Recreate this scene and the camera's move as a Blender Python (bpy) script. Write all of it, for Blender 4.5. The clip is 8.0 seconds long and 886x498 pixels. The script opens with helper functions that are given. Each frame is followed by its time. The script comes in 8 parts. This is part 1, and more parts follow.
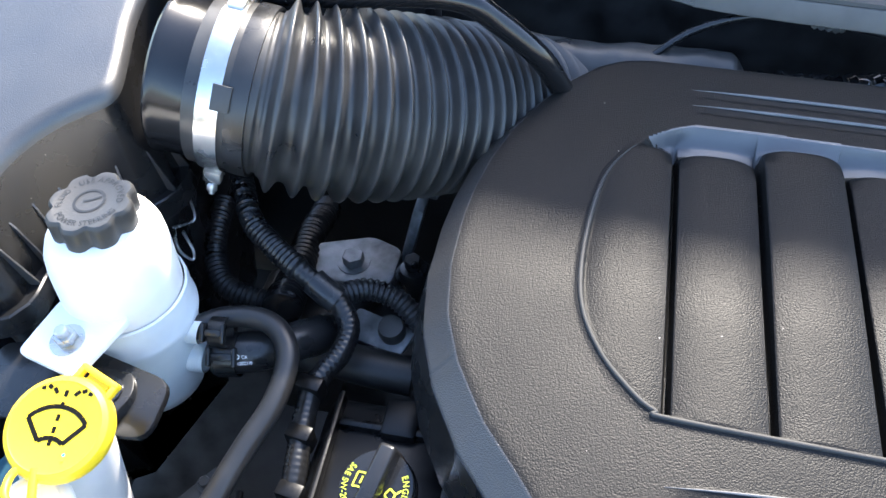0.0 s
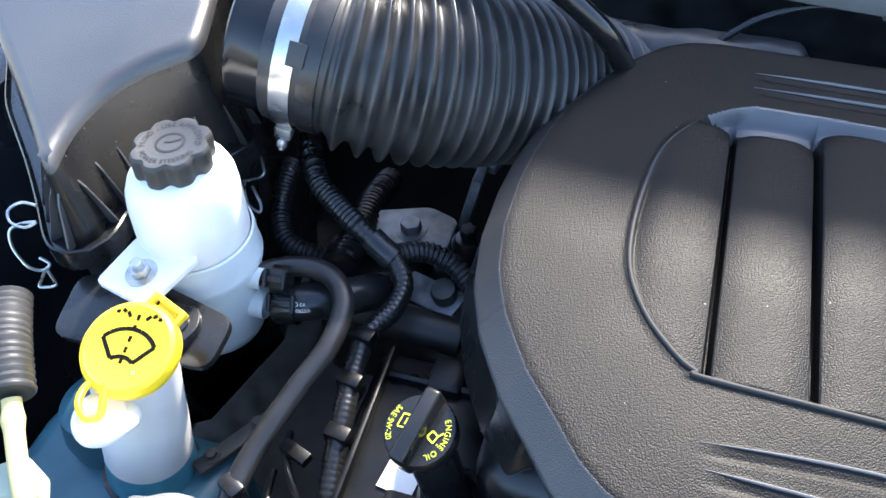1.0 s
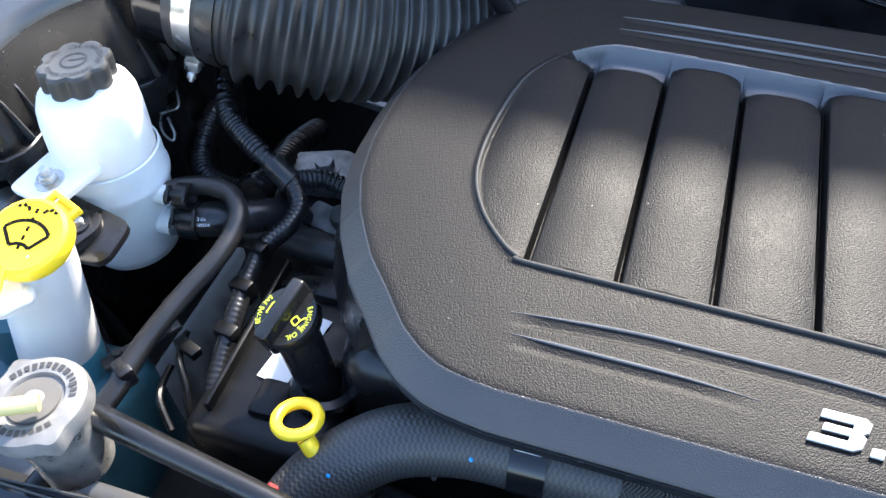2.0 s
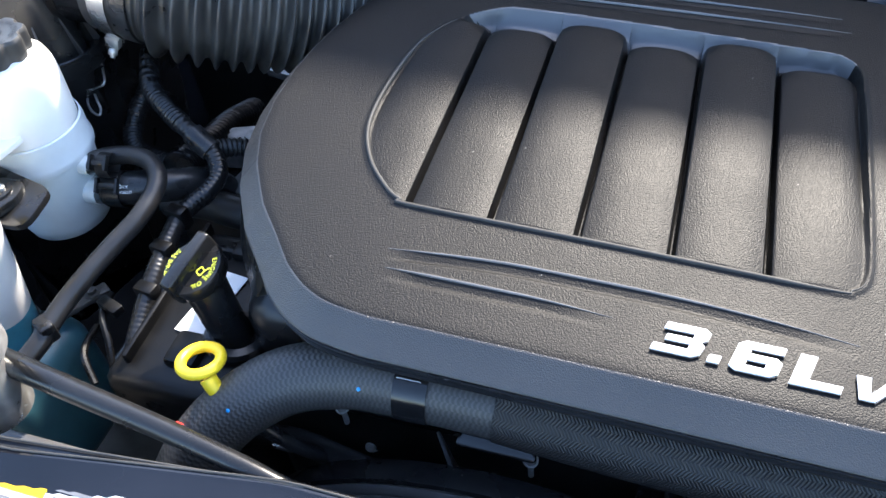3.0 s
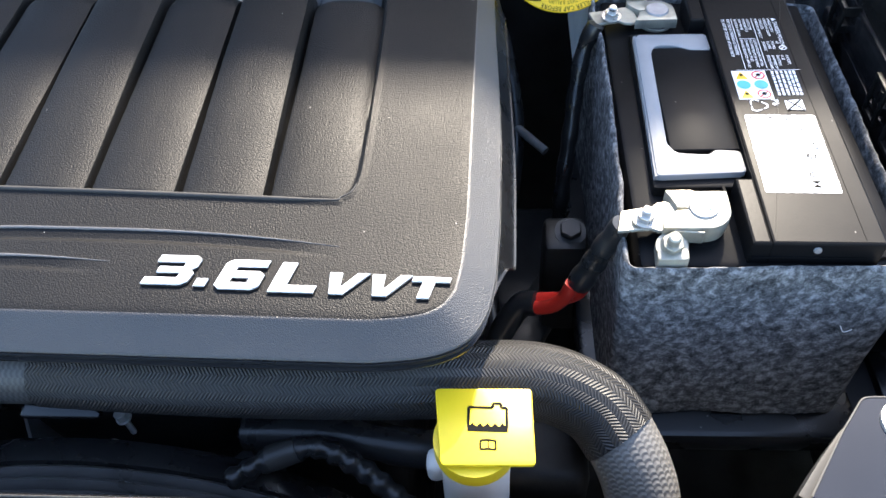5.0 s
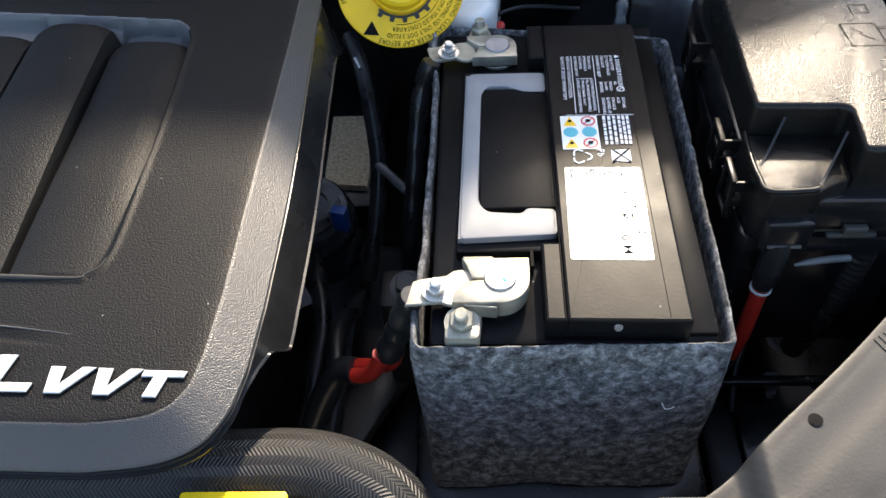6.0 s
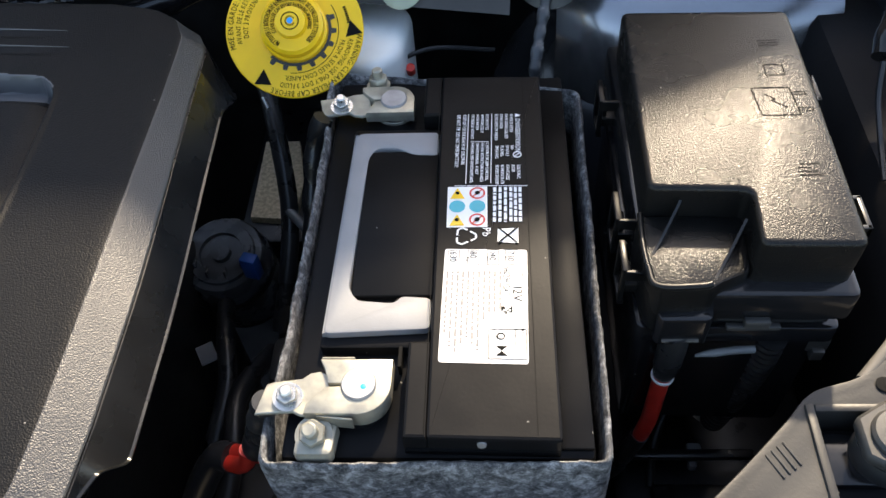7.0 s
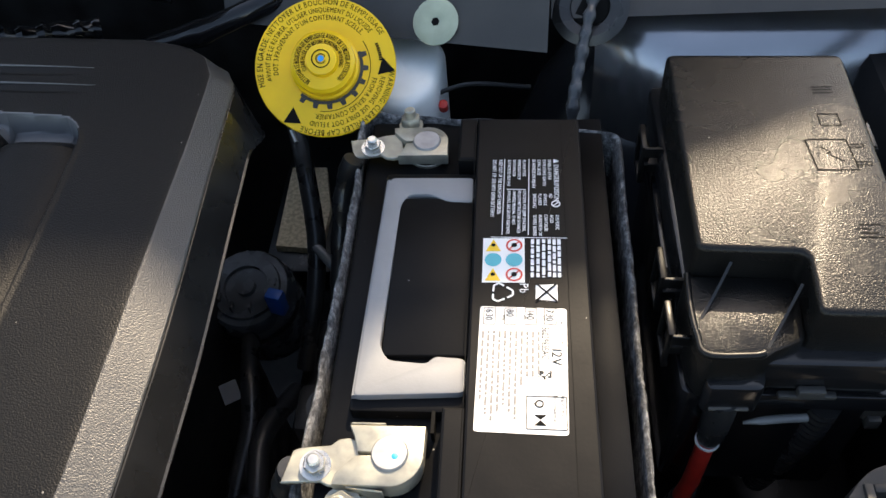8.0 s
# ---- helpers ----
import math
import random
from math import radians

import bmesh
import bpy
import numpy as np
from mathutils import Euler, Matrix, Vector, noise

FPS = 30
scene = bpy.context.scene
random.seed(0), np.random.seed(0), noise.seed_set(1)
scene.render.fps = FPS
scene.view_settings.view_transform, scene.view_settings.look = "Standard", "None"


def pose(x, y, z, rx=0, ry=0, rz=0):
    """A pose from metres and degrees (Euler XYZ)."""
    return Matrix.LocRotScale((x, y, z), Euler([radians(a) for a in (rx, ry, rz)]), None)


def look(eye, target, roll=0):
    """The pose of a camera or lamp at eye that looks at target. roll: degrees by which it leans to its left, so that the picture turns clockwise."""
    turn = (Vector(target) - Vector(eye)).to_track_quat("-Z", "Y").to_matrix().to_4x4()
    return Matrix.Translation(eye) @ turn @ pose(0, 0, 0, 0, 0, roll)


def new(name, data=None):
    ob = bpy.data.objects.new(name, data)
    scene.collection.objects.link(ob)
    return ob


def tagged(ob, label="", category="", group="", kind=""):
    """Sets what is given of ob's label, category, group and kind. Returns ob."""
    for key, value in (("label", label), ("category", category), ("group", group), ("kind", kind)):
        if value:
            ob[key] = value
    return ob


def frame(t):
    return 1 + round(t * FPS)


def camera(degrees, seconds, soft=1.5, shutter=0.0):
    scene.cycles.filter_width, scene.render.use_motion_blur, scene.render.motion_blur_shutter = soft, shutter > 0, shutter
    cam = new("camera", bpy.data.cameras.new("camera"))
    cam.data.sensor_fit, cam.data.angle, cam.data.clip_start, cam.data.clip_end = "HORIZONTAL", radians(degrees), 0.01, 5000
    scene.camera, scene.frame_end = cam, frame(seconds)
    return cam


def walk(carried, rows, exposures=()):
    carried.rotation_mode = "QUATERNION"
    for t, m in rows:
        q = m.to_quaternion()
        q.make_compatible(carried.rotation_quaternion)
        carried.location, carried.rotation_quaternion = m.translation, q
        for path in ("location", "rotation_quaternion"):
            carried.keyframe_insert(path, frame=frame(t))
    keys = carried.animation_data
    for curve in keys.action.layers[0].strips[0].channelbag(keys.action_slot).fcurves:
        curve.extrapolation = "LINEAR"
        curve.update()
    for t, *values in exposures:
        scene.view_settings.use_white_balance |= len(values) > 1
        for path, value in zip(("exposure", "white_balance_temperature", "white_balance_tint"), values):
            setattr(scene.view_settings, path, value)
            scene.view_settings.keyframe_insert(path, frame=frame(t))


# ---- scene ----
cam = camera(57.9, 8.0)
PATH = [
    (0, (0.047, 0.005, 1.401), (-0.316, 1.301, -0.078), -4.6),
    (0.5, (0.03, -0.006, 1.41), (-0.412, 1.274, -0.061), -4.9),
    (1, (0.057, -0.03, 1.395), (-0.443, 1.237, -0.07), -5.4),
    (1.5, (0.104, -0.06, 1.386), (-0.414, 1.217, -0.064), -5.1),
    (1.7, (0.137, -0.072, 1.385), (-0.384, 1.202, -0.067), -5.0),
    (2.8, (0.254, -0.11, 1.379), (-0.265, 1.167, -0.07), -6.1),
    (3, (0.27, -0.113, 1.376), (-0.253, 1.164, -0.073), -7.0),
    (3.5, (0.319, -0.118, 1.362), (-0.162, 1.159, -0.1), -8.1),
    (4, (0.364, -0.12, 1.354), (0.082, 1.187, -0.133), -5.6),
    (4.5, (0.419, -0.118, 1.356), (0.234, 1.193, -0.143), -5.2),
    (4.7, (0.445, -0.116, 1.361), (0.287, 1.185, -0.149), -4.9),
    (5.8, (0.585, -0.055, 1.34), (0.481, 1.235, -0.184), -4.3),
    (6, (0.617, -0.033, 1.34), (0.496, 1.258, -0.183), -4.9),
    (6.5, (0.66, 0.019, 1.348), (0.532, 1.291, -0.191), -5.3),
    (7, (0.698, 0.052, 1.346), (0.569, 1.298, -0.213), -5.3),
    (7.5, (0.719, 0.076, 1.341), (0.589, 1.318, -0.221), -5.4),
    (8, (0.688, 0.089, 1.349), (0.507, 1.343, -0.199), -6.3),
]
walk(cam, [(t, look(eye, target, roll)) for t, eye, target, roll in PATH],
     exposures=[(0, 2.72, 5950, 10), (0.7, 2.48, 5850, 10), (1.6, 2.52, 5900, 10), (3, 2.54, 5950, 10), (4.7, 2.68, 6150, 10), (5.8, 1.9, 6750, 10), (7, 1.86, 7250, 10), (8, 1.74, 7600, 10)])

# ---- world and sun ----
SUN_ELEV, SUN_TURN = radians(41.0), radians(14.0)
world = bpy.data.worlds.new("world")
scene.world = world
world.use_nodes = True
wn = world.node_tree
sky = wn.nodes.new("ShaderNodeTexSky")
sky.sky_type = "NISHITA"
sky.sun_disc = False
sky.dust_density, sky.ozone_density = 1.6, 0.6
sky.sun_elevation, sky.sun_rotation = SUN_ELEV, SUN_TURN
bg = wn.nodes["Background"]
bg.inputs["Strength"].default_value = 0.125
wn.links.new(sky.outputs["Color"], bg.inputs["Color"])
sun_data = bpy.data.lights.new("sun", "SUN")
sun_data.energy, sun_data.angle, sun_data.color = 3.0, radians(1.7), (1.0, 0.87, 0.70)
sun = new("sun", sun_data)
to_sun = Vector((math.sin(SUN_TURN) * math.cos(SUN_ELEV), math.cos(SUN_TURN) * math.cos(SUN_ELEV), math.sin(SUN_ELEV)))
sun.matrix_world = look(tuple(to_sun * 6), (0, 0, 0))

# ---- materials ----
def dust_specks(n, l, vec, base, target, share):
    """Sparse pale specks of dust, a share of the cells of a fine scatter."""
    vor = n.new("ShaderNodeTexVoronoi")
    vor.inputs["Scale"].default_value = 140.0
    l.new(vec, vor.inputs["Vector"])
    near = n.new("ShaderNodeMath")
    near.operation, near.inputs[1].default_value = "LESS_THAN", 0.075
    l.new(vor.outputs["Distance"], near.inputs[0])
    sep = n.new("ShaderNodeSeparateColor")
    l.new(vor.outputs["Color"], sep.inputs["Color"])
    few = n.new("ShaderNodeMath")
    few.operation, few.inputs[1].default_value = "LESS_THAN", share
    l.new(sep.outputs["Red"], few.inputs[0])
    both = n.new("ShaderNodeMath")
    both.operation = "MULTIPLY"
    l.new(near.outputs[0], both.inputs[0])
    l.new(few.outputs[0], both.inputs[1])
    mix = n.new("ShaderNodeMix")
    mix.data_type = "RGBA"
    mix.inputs["B"].default_value = (0.24, 0.23, 0.21, 1)
    l.new(both.outputs[0], mix.inputs["Factor"])
    l.new(base, mix.inputs["A"])
    l.new(mix.outputs["Result"], target)


def material(name, color, rough=0.5, metal=0.0, bump=0.0, scale=400.0, vary=0.15, vary_scale=25.0,
             rough_vary=0.0, spec=0.5, detail=4.0, tint=None, stretch=None, flecks=0.0):
    """A principled surface with grain relief, and colour and gloss that vary at a coarse and a fine scale."""
    m = bpy.data.materials.new(name)
    m.use_nodes = True
    nt = m.node_tree
    n, l = nt.nodes, nt.links
    b = n["Principled BSDF"]
    b.inputs["Base Color"].default_value = (*color, 1)
    b.inputs["Roughness"].default_value = rough
    b.inputs["Metallic"].default_value = metal
    b.inputs["Specular IOR Level"].default_value = spec
    geo = n.new("ShaderNodeNewGeometry")
    vec = geo.outputs["Position"]
    if stretch:
        mp = n.new("ShaderNodeMapping")
        mp.inputs["Scale"].default_value = stretch
        l.new(vec, mp.inputs["Vector"])
        vec = mp.outputs["Vector"]
    coarse = n.new("ShaderNodeTexNoise")
    coarse.inputs["Scale"].default_value = vary_scale
    coarse.inputs["Detail"].default_value = 5.0
    l.new(vec, coarse.inputs["Vector"])
    fine = n.new("ShaderNodeTexNoise")
    fine.inputs["Scale"].default_value = scale
    fine.inputs["Detail"].default_value = detail
    l.new(vec, fine.inputs["Vector"])
    if vary > 0:
        ramp = n.new("ShaderNodeMapRange")
        ramp.inputs["From Min"].default_value, ramp.inputs["From Max"].default_value = 0.3, 0.7
        ramp.inputs["To Min"].default_value, ramp.inputs["To Max"].default_value = 0.0, 1.0
        l.new(coarse.outputs["Fac"], ramp.inputs["Value"])
        mix = n.new("ShaderNodeMix")
        mix.data_type = "RGBA"
        dark = tuple(c * (1 - vary) for c in color)
        light = tint if tint else tuple(min(1, c * (1 + vary)) for c in color)
        mix.inputs["A"].default_value = (*dark, 1)
        mix.inputs["B"].default_value = (*light, 1)
        l.new(ramp.outputs["Result"], mix.inputs["Factor"])
        l.new(mix.outputs["Result"], b.inputs["Base Color"])
        if flecks > 0:
            dust_specks(n, l, vec, mix.outputs["Result"], b.inputs["Base Color"], flecks)
    if rough_vary > 0:
        rr = n.new("ShaderNodeMapRange")
        rr.inputs["From Min"].default_value, rr.inputs["From Max"].default_value = 0.3, 0.7
        rr.inputs["To Min"].default_value, rr.inputs["To Max"].default_value = max(0.03, rough - rough_vary), min(1, rough + rough_vary)
        l.new(coarse.outputs["Fac"], rr.inputs["Value"])
        l.new(rr.outputs["Result"], b.inputs["Roughness"])
    if bump > 0:
        bp = n.new("ShaderNodeBump")
        bp.inputs["Strength"].default_value = bump
        bp.inputs["Distance"].default_value = 0.0006
        l.new(fine.outputs["Fac"], bp.inputs["Height"])
        l.new(bp.outputs["Normal"], b.inputs["Normal"])
    return m


M = {}
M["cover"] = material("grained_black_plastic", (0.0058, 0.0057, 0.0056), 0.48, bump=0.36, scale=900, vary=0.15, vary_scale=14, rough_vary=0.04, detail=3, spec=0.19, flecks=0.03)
# Base lighter than the cover's, standing in for sky light on the bevel.
M["rim"] = material("satin_plastic_skylit", (0.031, 0.031, 0.0315), 0.42, bump=0.25, scale=1250, vary=0.12, vary_scale=14, rough_vary=0.04, detail=1, spec=0.68)
M["lid"] = material("grained_gloss_plastic", (0.0072, 0.0070, 0.0067), 0.28, bump=0.14, scale=1200, vary=0.12, vary_scale=18, rough_vary=0.03, detail=2.0, spec=0.27, flecks=0.05)
# Grey base stands in for the sky reflected in the black lid.
M["airbox"] = material("grained_plastic_skylit", (0.045, 0.0445, 0.044), 0.40, bump=0.2, scale=1150, vary=0.12, vary_scale=16, rough_vary=0.06, detail=2, spec=1.0)
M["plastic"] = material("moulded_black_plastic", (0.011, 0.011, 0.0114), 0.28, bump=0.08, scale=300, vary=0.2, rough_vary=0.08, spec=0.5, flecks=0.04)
M["gloss"] = material("gloss_black_plastic", (0.009, 0.009, 0.0098), 0.15, bump=0.04, scale=200, vary=0.2, rough_vary=0.06, flecks=0.07)
M["rubber"] = material("black_rubber", (0.020, 0.020, 0.0206), 0.31, bump=0.15, scale=500, vary=0.25, vary_scale=40, rough_vary=0.1)
M["bellows"] = material("dusty_bellows_rubber", (0.029, 0.029, 0.030), 0.37, bump=0.12, scale=350, vary=0.3, vary_scale=30, rough_vary=0.1, tint=(0.055, 0.053, 0.050))
M["hose"] = material("grey_black_hose", (0.040, 0.040, 0.042), 0.5, bump=0.2, scale=500, vary=0.2, vary_scale=35, rough_vary=0.08)
M["dirt"] = material("grimy_dark_metal", (0.024, 0.0235, 0.023), 0.45, bump=0.4, scale=160, vary=0.5, vary_scale=30, rough_vary=0.15, metal=0.3)
M["iron"] = material("dusty_cast_alloy", (0.20, 0.203, 0.207), 0.5, bump=0.4, scale=220, vary=0.55, vary_scale=55, metal=0.4, rough_vary=0.14)
M["steel"] = material("zinc_plated_steel", (0.62, 0.61, 0.58), 0.33, metal=0.85, bump=0.12, scale=350, vary=0.25, vary_scale=60, rough_vary=0.12)
# Lightened well past black, standing in for light and reflections on the shroud.
M["shroud"] = material("lit_shroud_plastic", (0.085, 0.085, 0.086), 0.34, bump=0.1, scale=300, vary=0.25, vary_scale=20, rough_vary=0.08)
M["zinc"] = material("dull_zinc_bolt", (0.55, 0.545, 0.53), 0.4, metal=0.25, bump=0.15, scale=350, vary=0.25, vary_scale=70, rough_vary=0.12)
M["alloycap"] = material("worn_aluminium_cap", (0.20, 0.197, 0.19), 0.5, metal=0.3, bump=0.15, scale=250, vary=0.25, vary_scale=70, rough_vary=0.12)
M["tin"] = material("tinned_terminal_metal", (0.36, 0.345, 0.295), 0.42, metal=0.6, bump=0.15, scale=300, vary=0.28, vary_scale=80, rough_vary=0.14, tint=(0.46, 0.44, 0.36))
M["lead"] = material("lead_post", (0.36, 0.36, 0.37), 0.5, metal=0.7, bump=0.2, scale=400, vary=0.2, vary_scale=90)
M["band"] = material("stainless_band", (0.66, 0.65, 0.62), 0.24, metal=0.95, bump=0.04, scale=300, vary=0.12, vary_scale=50, rough_vary=0.06)
M["paint"] = material("gloss_black_paint", (0.012, 0.013, 0.017), 0.12, bump=0.03, scale=220, vary=0.25, vary_scale=9, rough_vary=0.05)
M["apron"] = material("dark_body_paint", (0.020, 0.022, 0.026), 0.22, bump=0.05, scale=160, vary=0.25, vary_scale=8, rough_vary=0.08)
# Pale metallic base stands in for sky glare on the dark body paint.
M["tower"] = material("sky_glare_paint", (0.34, 0.35, 0.37), 0.20, metal=0.85, bump=0.04, scale=160, vary=0.15, vary_scale=8, rough_vary=0.05)
M["cowl"] = material("dusty_grey_panel", (0.040, 0.039, 0.037), 0.5, bump=0.15, scale=260, vary=0.25, vary_scale=18, rough_vary=0.1)
M["bracket"] = material("grey_headlamp_panel", (0.029, 0.029, 0.0286), 0.46, bump=0.16, scale=520, vary=0.25, vary_scale=16, rough_vary=0.08, spec=0.30)
# Black plastic with its colour dimmed in place of shade.
M["deep"] = material("dimmed_black_plastic", (0.0045, 0.0045, 0.0048), 0.36, bump=0.15, scale=300, vary=0.25, vary_scale=35, rough_vary=0.12, spec=0.28)
M["white"] = material("milky_white_plastic", (0.92, 0.90, 0.85), 0.38, bump=0.05, scale=200, vary=0.05, vary_scale=30)
M["milky"] = material("milky_blue_plastic", (0.66, 0.70, 0.70), 0.36, bump=0.05, scale=200, vary=0.08, vary_scale=30)
M["neck"] = material("cream_white_plastic", (0.70, 0.69, 0.66), 0.42, bump=0.08, scale=240, vary=0.07, vary_scale=30)
M["fluid"] = material("blue_fluid_in_plastic", (0.07, 0.27, 0.36), 0.35, bump=0.05, scale=200, vary=0.25, vary_scale=25)
M["tank"] = material("smoky_blue_tank", (0.045, 0.125, 0.155), 0.35, bump=0.05, scale=200, vary=0.3, vary_scale=18)
M["yellow"] = material("yellow_plastic", (0.88, 0.54, 0.012), 0.36, bump=0.08, scale=260, vary=0.06, vary_scale=40)
M["lemon"] = material("lemon_yellow_plastic", (0.90, 0.645, 0.02), 0.36, bump=0.08, scale=260, vary=0.06, vary_scale=40)
M["void"] = material("dark_opening", (0.003, 0.003, 0.003), 1.0, vary=0.1, spec=0.0)
M["dusty"] = material("dusty_beige_metal", (0.095, 0.089, 0.080), 0.68, bump=0.2, scale=260, vary=0.3, vary_scale=18, rough_vary=0.1)
M["pump"] = material("smoky_dark_housing", (0.055, 0.059, 0.064), 0.26, bump=0.2, scale=150, vary=0.4, vary_scale=45, rough_vary=0.1)
M["battery"] = material("satin_black_case", (0.0065, 0.0065, 0.007), 0.36, bump=0.08, scale=500, vary=0.2, rough_vary=0.06, spec=0.09, flecks=0.07)
M["pale"] = material("pale_yellow_paint", (0.60, 0.51, 0.21), 0.35, bump=0.1, scale=260, vary=0.12, vary_scale=40)
M["red"] = material("red_cable_rubber", (0.62, 0.035, 0.022), 0.36, bump=0.08, scale=260, vary=0.15, vary_scale=40)
M["silver"] = material("silver_grey_plastic", (0.23, 0.235, 0.245), 0.6, metal=0.0, bump=0.12, scale=700, vary=0.06, vary_scale=40)
M["badge"] = material("satin_silver_badge", (0.80, 0.80, 0.79), 0.35, metal=0.05, bump=0.05, scale=400, vary=0.06, vary_scale=60)
M["lining"] = material("matte_black_lining", (0.014, 0.014, 0.015), 0.9, bump=0.5, scale=200, vary=0.2, vary_scale=10, spec=0.15)
M["bead"] = material("smooth_black_bead", (0.040, 0.039, 0.037), 0.62, bump=0.05, scale=400, vary=0.1, vary_scale=30, spec=0.3)
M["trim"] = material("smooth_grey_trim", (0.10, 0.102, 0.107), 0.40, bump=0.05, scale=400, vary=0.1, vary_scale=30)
M["smoothhose"] = material("smooth_black_hose", (0.016, 0.016, 0.0165), 0.34, bump=0.12, scale=420, vary=0.2, vary_scale=35, rough_vary=0.06)
M["paper"] = material("white_label", (0.80, 0.80, 0.79), 0.35, bump=0.04, scale=400, vary=0.04, vary_scale=60)
M["ink"] = material("black_ink", (0.006, 0.006, 0.006), 0.7, vary=0.05, spec=0.08)
M["greyink"] = material("grey_ink", (0.16, 0.16, 0.165), 0.5, vary=0.1)
M["whiteink"] = material("white_ink", (0.82, 0.83, 0.84), 0.45, vary=0.05)
M["yellowink"] = material("bright_yellow_ink", (0.72, 0.80, 0.05), 0.45, vary=0.05)
M["teal"] = material("teal_ink", (0.05, 0.42, 0.50), 0.45, vary=0.05)
M["blue"] = material("blue_mark", (0.02, 0.33, 0.78), 0.4, vary=0.1)
M["blueplug"] = material("blue_plug_plastic", (0.015, 0.09, 0.36), 0.35, vary=0.1)
M["dull"] = material("moulded_grey_cap", (0.040, 0.039, 0.037), 0.5, bump=0.2, scale=380, vary=0.15, vary_scale=50)
M["capink"] = material("worn_cap_relief", (0.010, 0.010, 0.010), 0.5, vary=0.1)
M["khaki"] = material("khaki_plug_plastic", (0.36, 0.40, 0.30), 0.5, bump=0.1, scale=300, vary=0.15, vary_scale=60)
# Brightened so that it reads as sunlit ground in the dark gap.
M["tan"] = material("tan_pebbled_surface", (0.52, 0.40, 0.25), 0.8, bump=0.6, scale=180, vary=0.35, vary_scale=220)
M["ground"] = material("tan_concrete", (0.34, 0.31, 0.27), 0.85, bump=0.5, scale=90, vary=0.2, vary_scale=3)
M["glassgrey"] = material("smoky_clear_plastic", (0.16, 0.165, 0.165), 0.2, bump=0.05, scale=120, vary=0.3, vary_scale=30)


def felt_material():
    m = material("grey_felt", (0.075, 0.078, 0.082), 0.95, bump=1.0, scale=520, vary=0.0, spec=0.15, detail=6)
    n, l = m.node_tree.nodes, m.node_tree.links
    geo = n.new("ShaderNodeNewGeometry")
    tex = n.new("ShaderNodeTexNoise")
    tex.inputs["Scale"].default_value, tex.inputs["Detail"].default_value, tex.inputs["Roughness"].default_value = 125, 10, 0.80
    tex.inputs["Distortion"].default_value = 0.25
    l.new(geo.outputs["Position"], tex.inputs["Vector"])
    ramp = n.new("ShaderNodeValToRGB")
    e = ramp.color_ramp.elements
    e[0].position, e[0].color = 0.38, (0.026, 0.027, 0.029, 1)
    e[1].position, e[1].color = 0.66, (0.40, 0.402, 0.41, 1)
    mid = e.new(0.5)
    mid.color = (0.118, 0.120, 0.124, 1)
    l.new(tex.outputs["Fac"], ramp.inputs["Fac"])
    l.new(ramp.outputs["Color"], n["Principled BSDF"].inputs["Base Color"])
    return m


def braid_material(name, dark, light, rings, strands, rough, relief, bands=2.0):
    """A woven sleeve: two opposed helices of strands, read from the tube's own lengthwise and round coordinates."""
    m = bpy.data.materials.new(name)
    m.use_nodes = True
    n, l = m.node_tree.nodes, m.node_tree.links
    b = n["Principled BSDF"]
    b.inputs["Roughness"].default_value = rough
    uv = n.new("ShaderNodeUVMap")
    uv.uv_map = "along"
    sep = n.new("ShaderNodeSeparateXYZ")
    l.new(uv.outputs["UV"], sep.inputs["Vector"])
    u = n.new("ShaderNodeMath")
    u.operation, u.inputs[1].default_value = "MULTIPLY", rings
    l.new(sep.outputs["X"], u.inputs[0])
    v = n.new("ShaderNodeMath")
    v.operation, v.inputs[1].default_value = "MULTIPLY", strands
    l.new(sep.outputs["Y"], v.inputs[0])
    waves = []
    for op in ("ADD", "SUBTRACT"):
        a = n.new("ShaderNodeMath")
        a.operation = op
        l.new(u.outputs[0], a.inputs[0])
        l.new(v.outputs[0], a.inputs[1])
        s = n.new("ShaderNodeMath")
        s.operation = "SINE"
        l.new(a.outputs[0], s.inputs[0])
        waves.append(s)
    cell = n.new("ShaderNodeMath")
    cell.operation = "SINE"
    half = n.new("ShaderNodeMath")
    half.operation, half.inputs[1].default_value = "MULTIPLY", bands
    l.new(v.outputs[0], half.inputs[0])
    l.new(half.outputs[0], cell.inputs[0])
    pick = n.new("ShaderNodeMath")
    pick.operation, pick.inputs[1].default_value = "GREATER_THAN", 0.0
    l.new(cell.outputs[0], pick.inputs[0])
    mixf = n.new("ShaderNodeMix")
    l.new(pick.outputs[0], mixf.inputs["Factor"])
    l.new(waves[0].outputs[0], mixf.inputs["A"])
    l.new(waves[1].outputs[0], mixf.inputs["B"])
    rng = n.new("ShaderNodeMapRange")
    rng.inputs["From Min"].default_value, rng.inputs["From Max"].default_value = -0.6, 0.9
    l.new(mixf.outputs["Result"], rng.inputs["Value"])
    mix = n.new("ShaderNodeMix")
    mix.data_type = "RGBA"
    mix.inputs["A"].default_value, mix.inputs["B"].default_value = (*dark, 1), (*light, 1)
    l.new(rng.outputs["Result"], mix.inputs["Factor"])
    l.new(mix.outputs["Result"], b.inputs["Base Color"])
    bp = n.new("ShaderNodeBump")
    bp.inputs["Strength"].default_value, bp.inputs["Distance"].default_value = relief, 0.0008
    l.new(mixf.outputs["Result"], bp.inputs["Height"])
    l.new(bp.outputs["Normal"], b.inputs["Normal"])
    return m


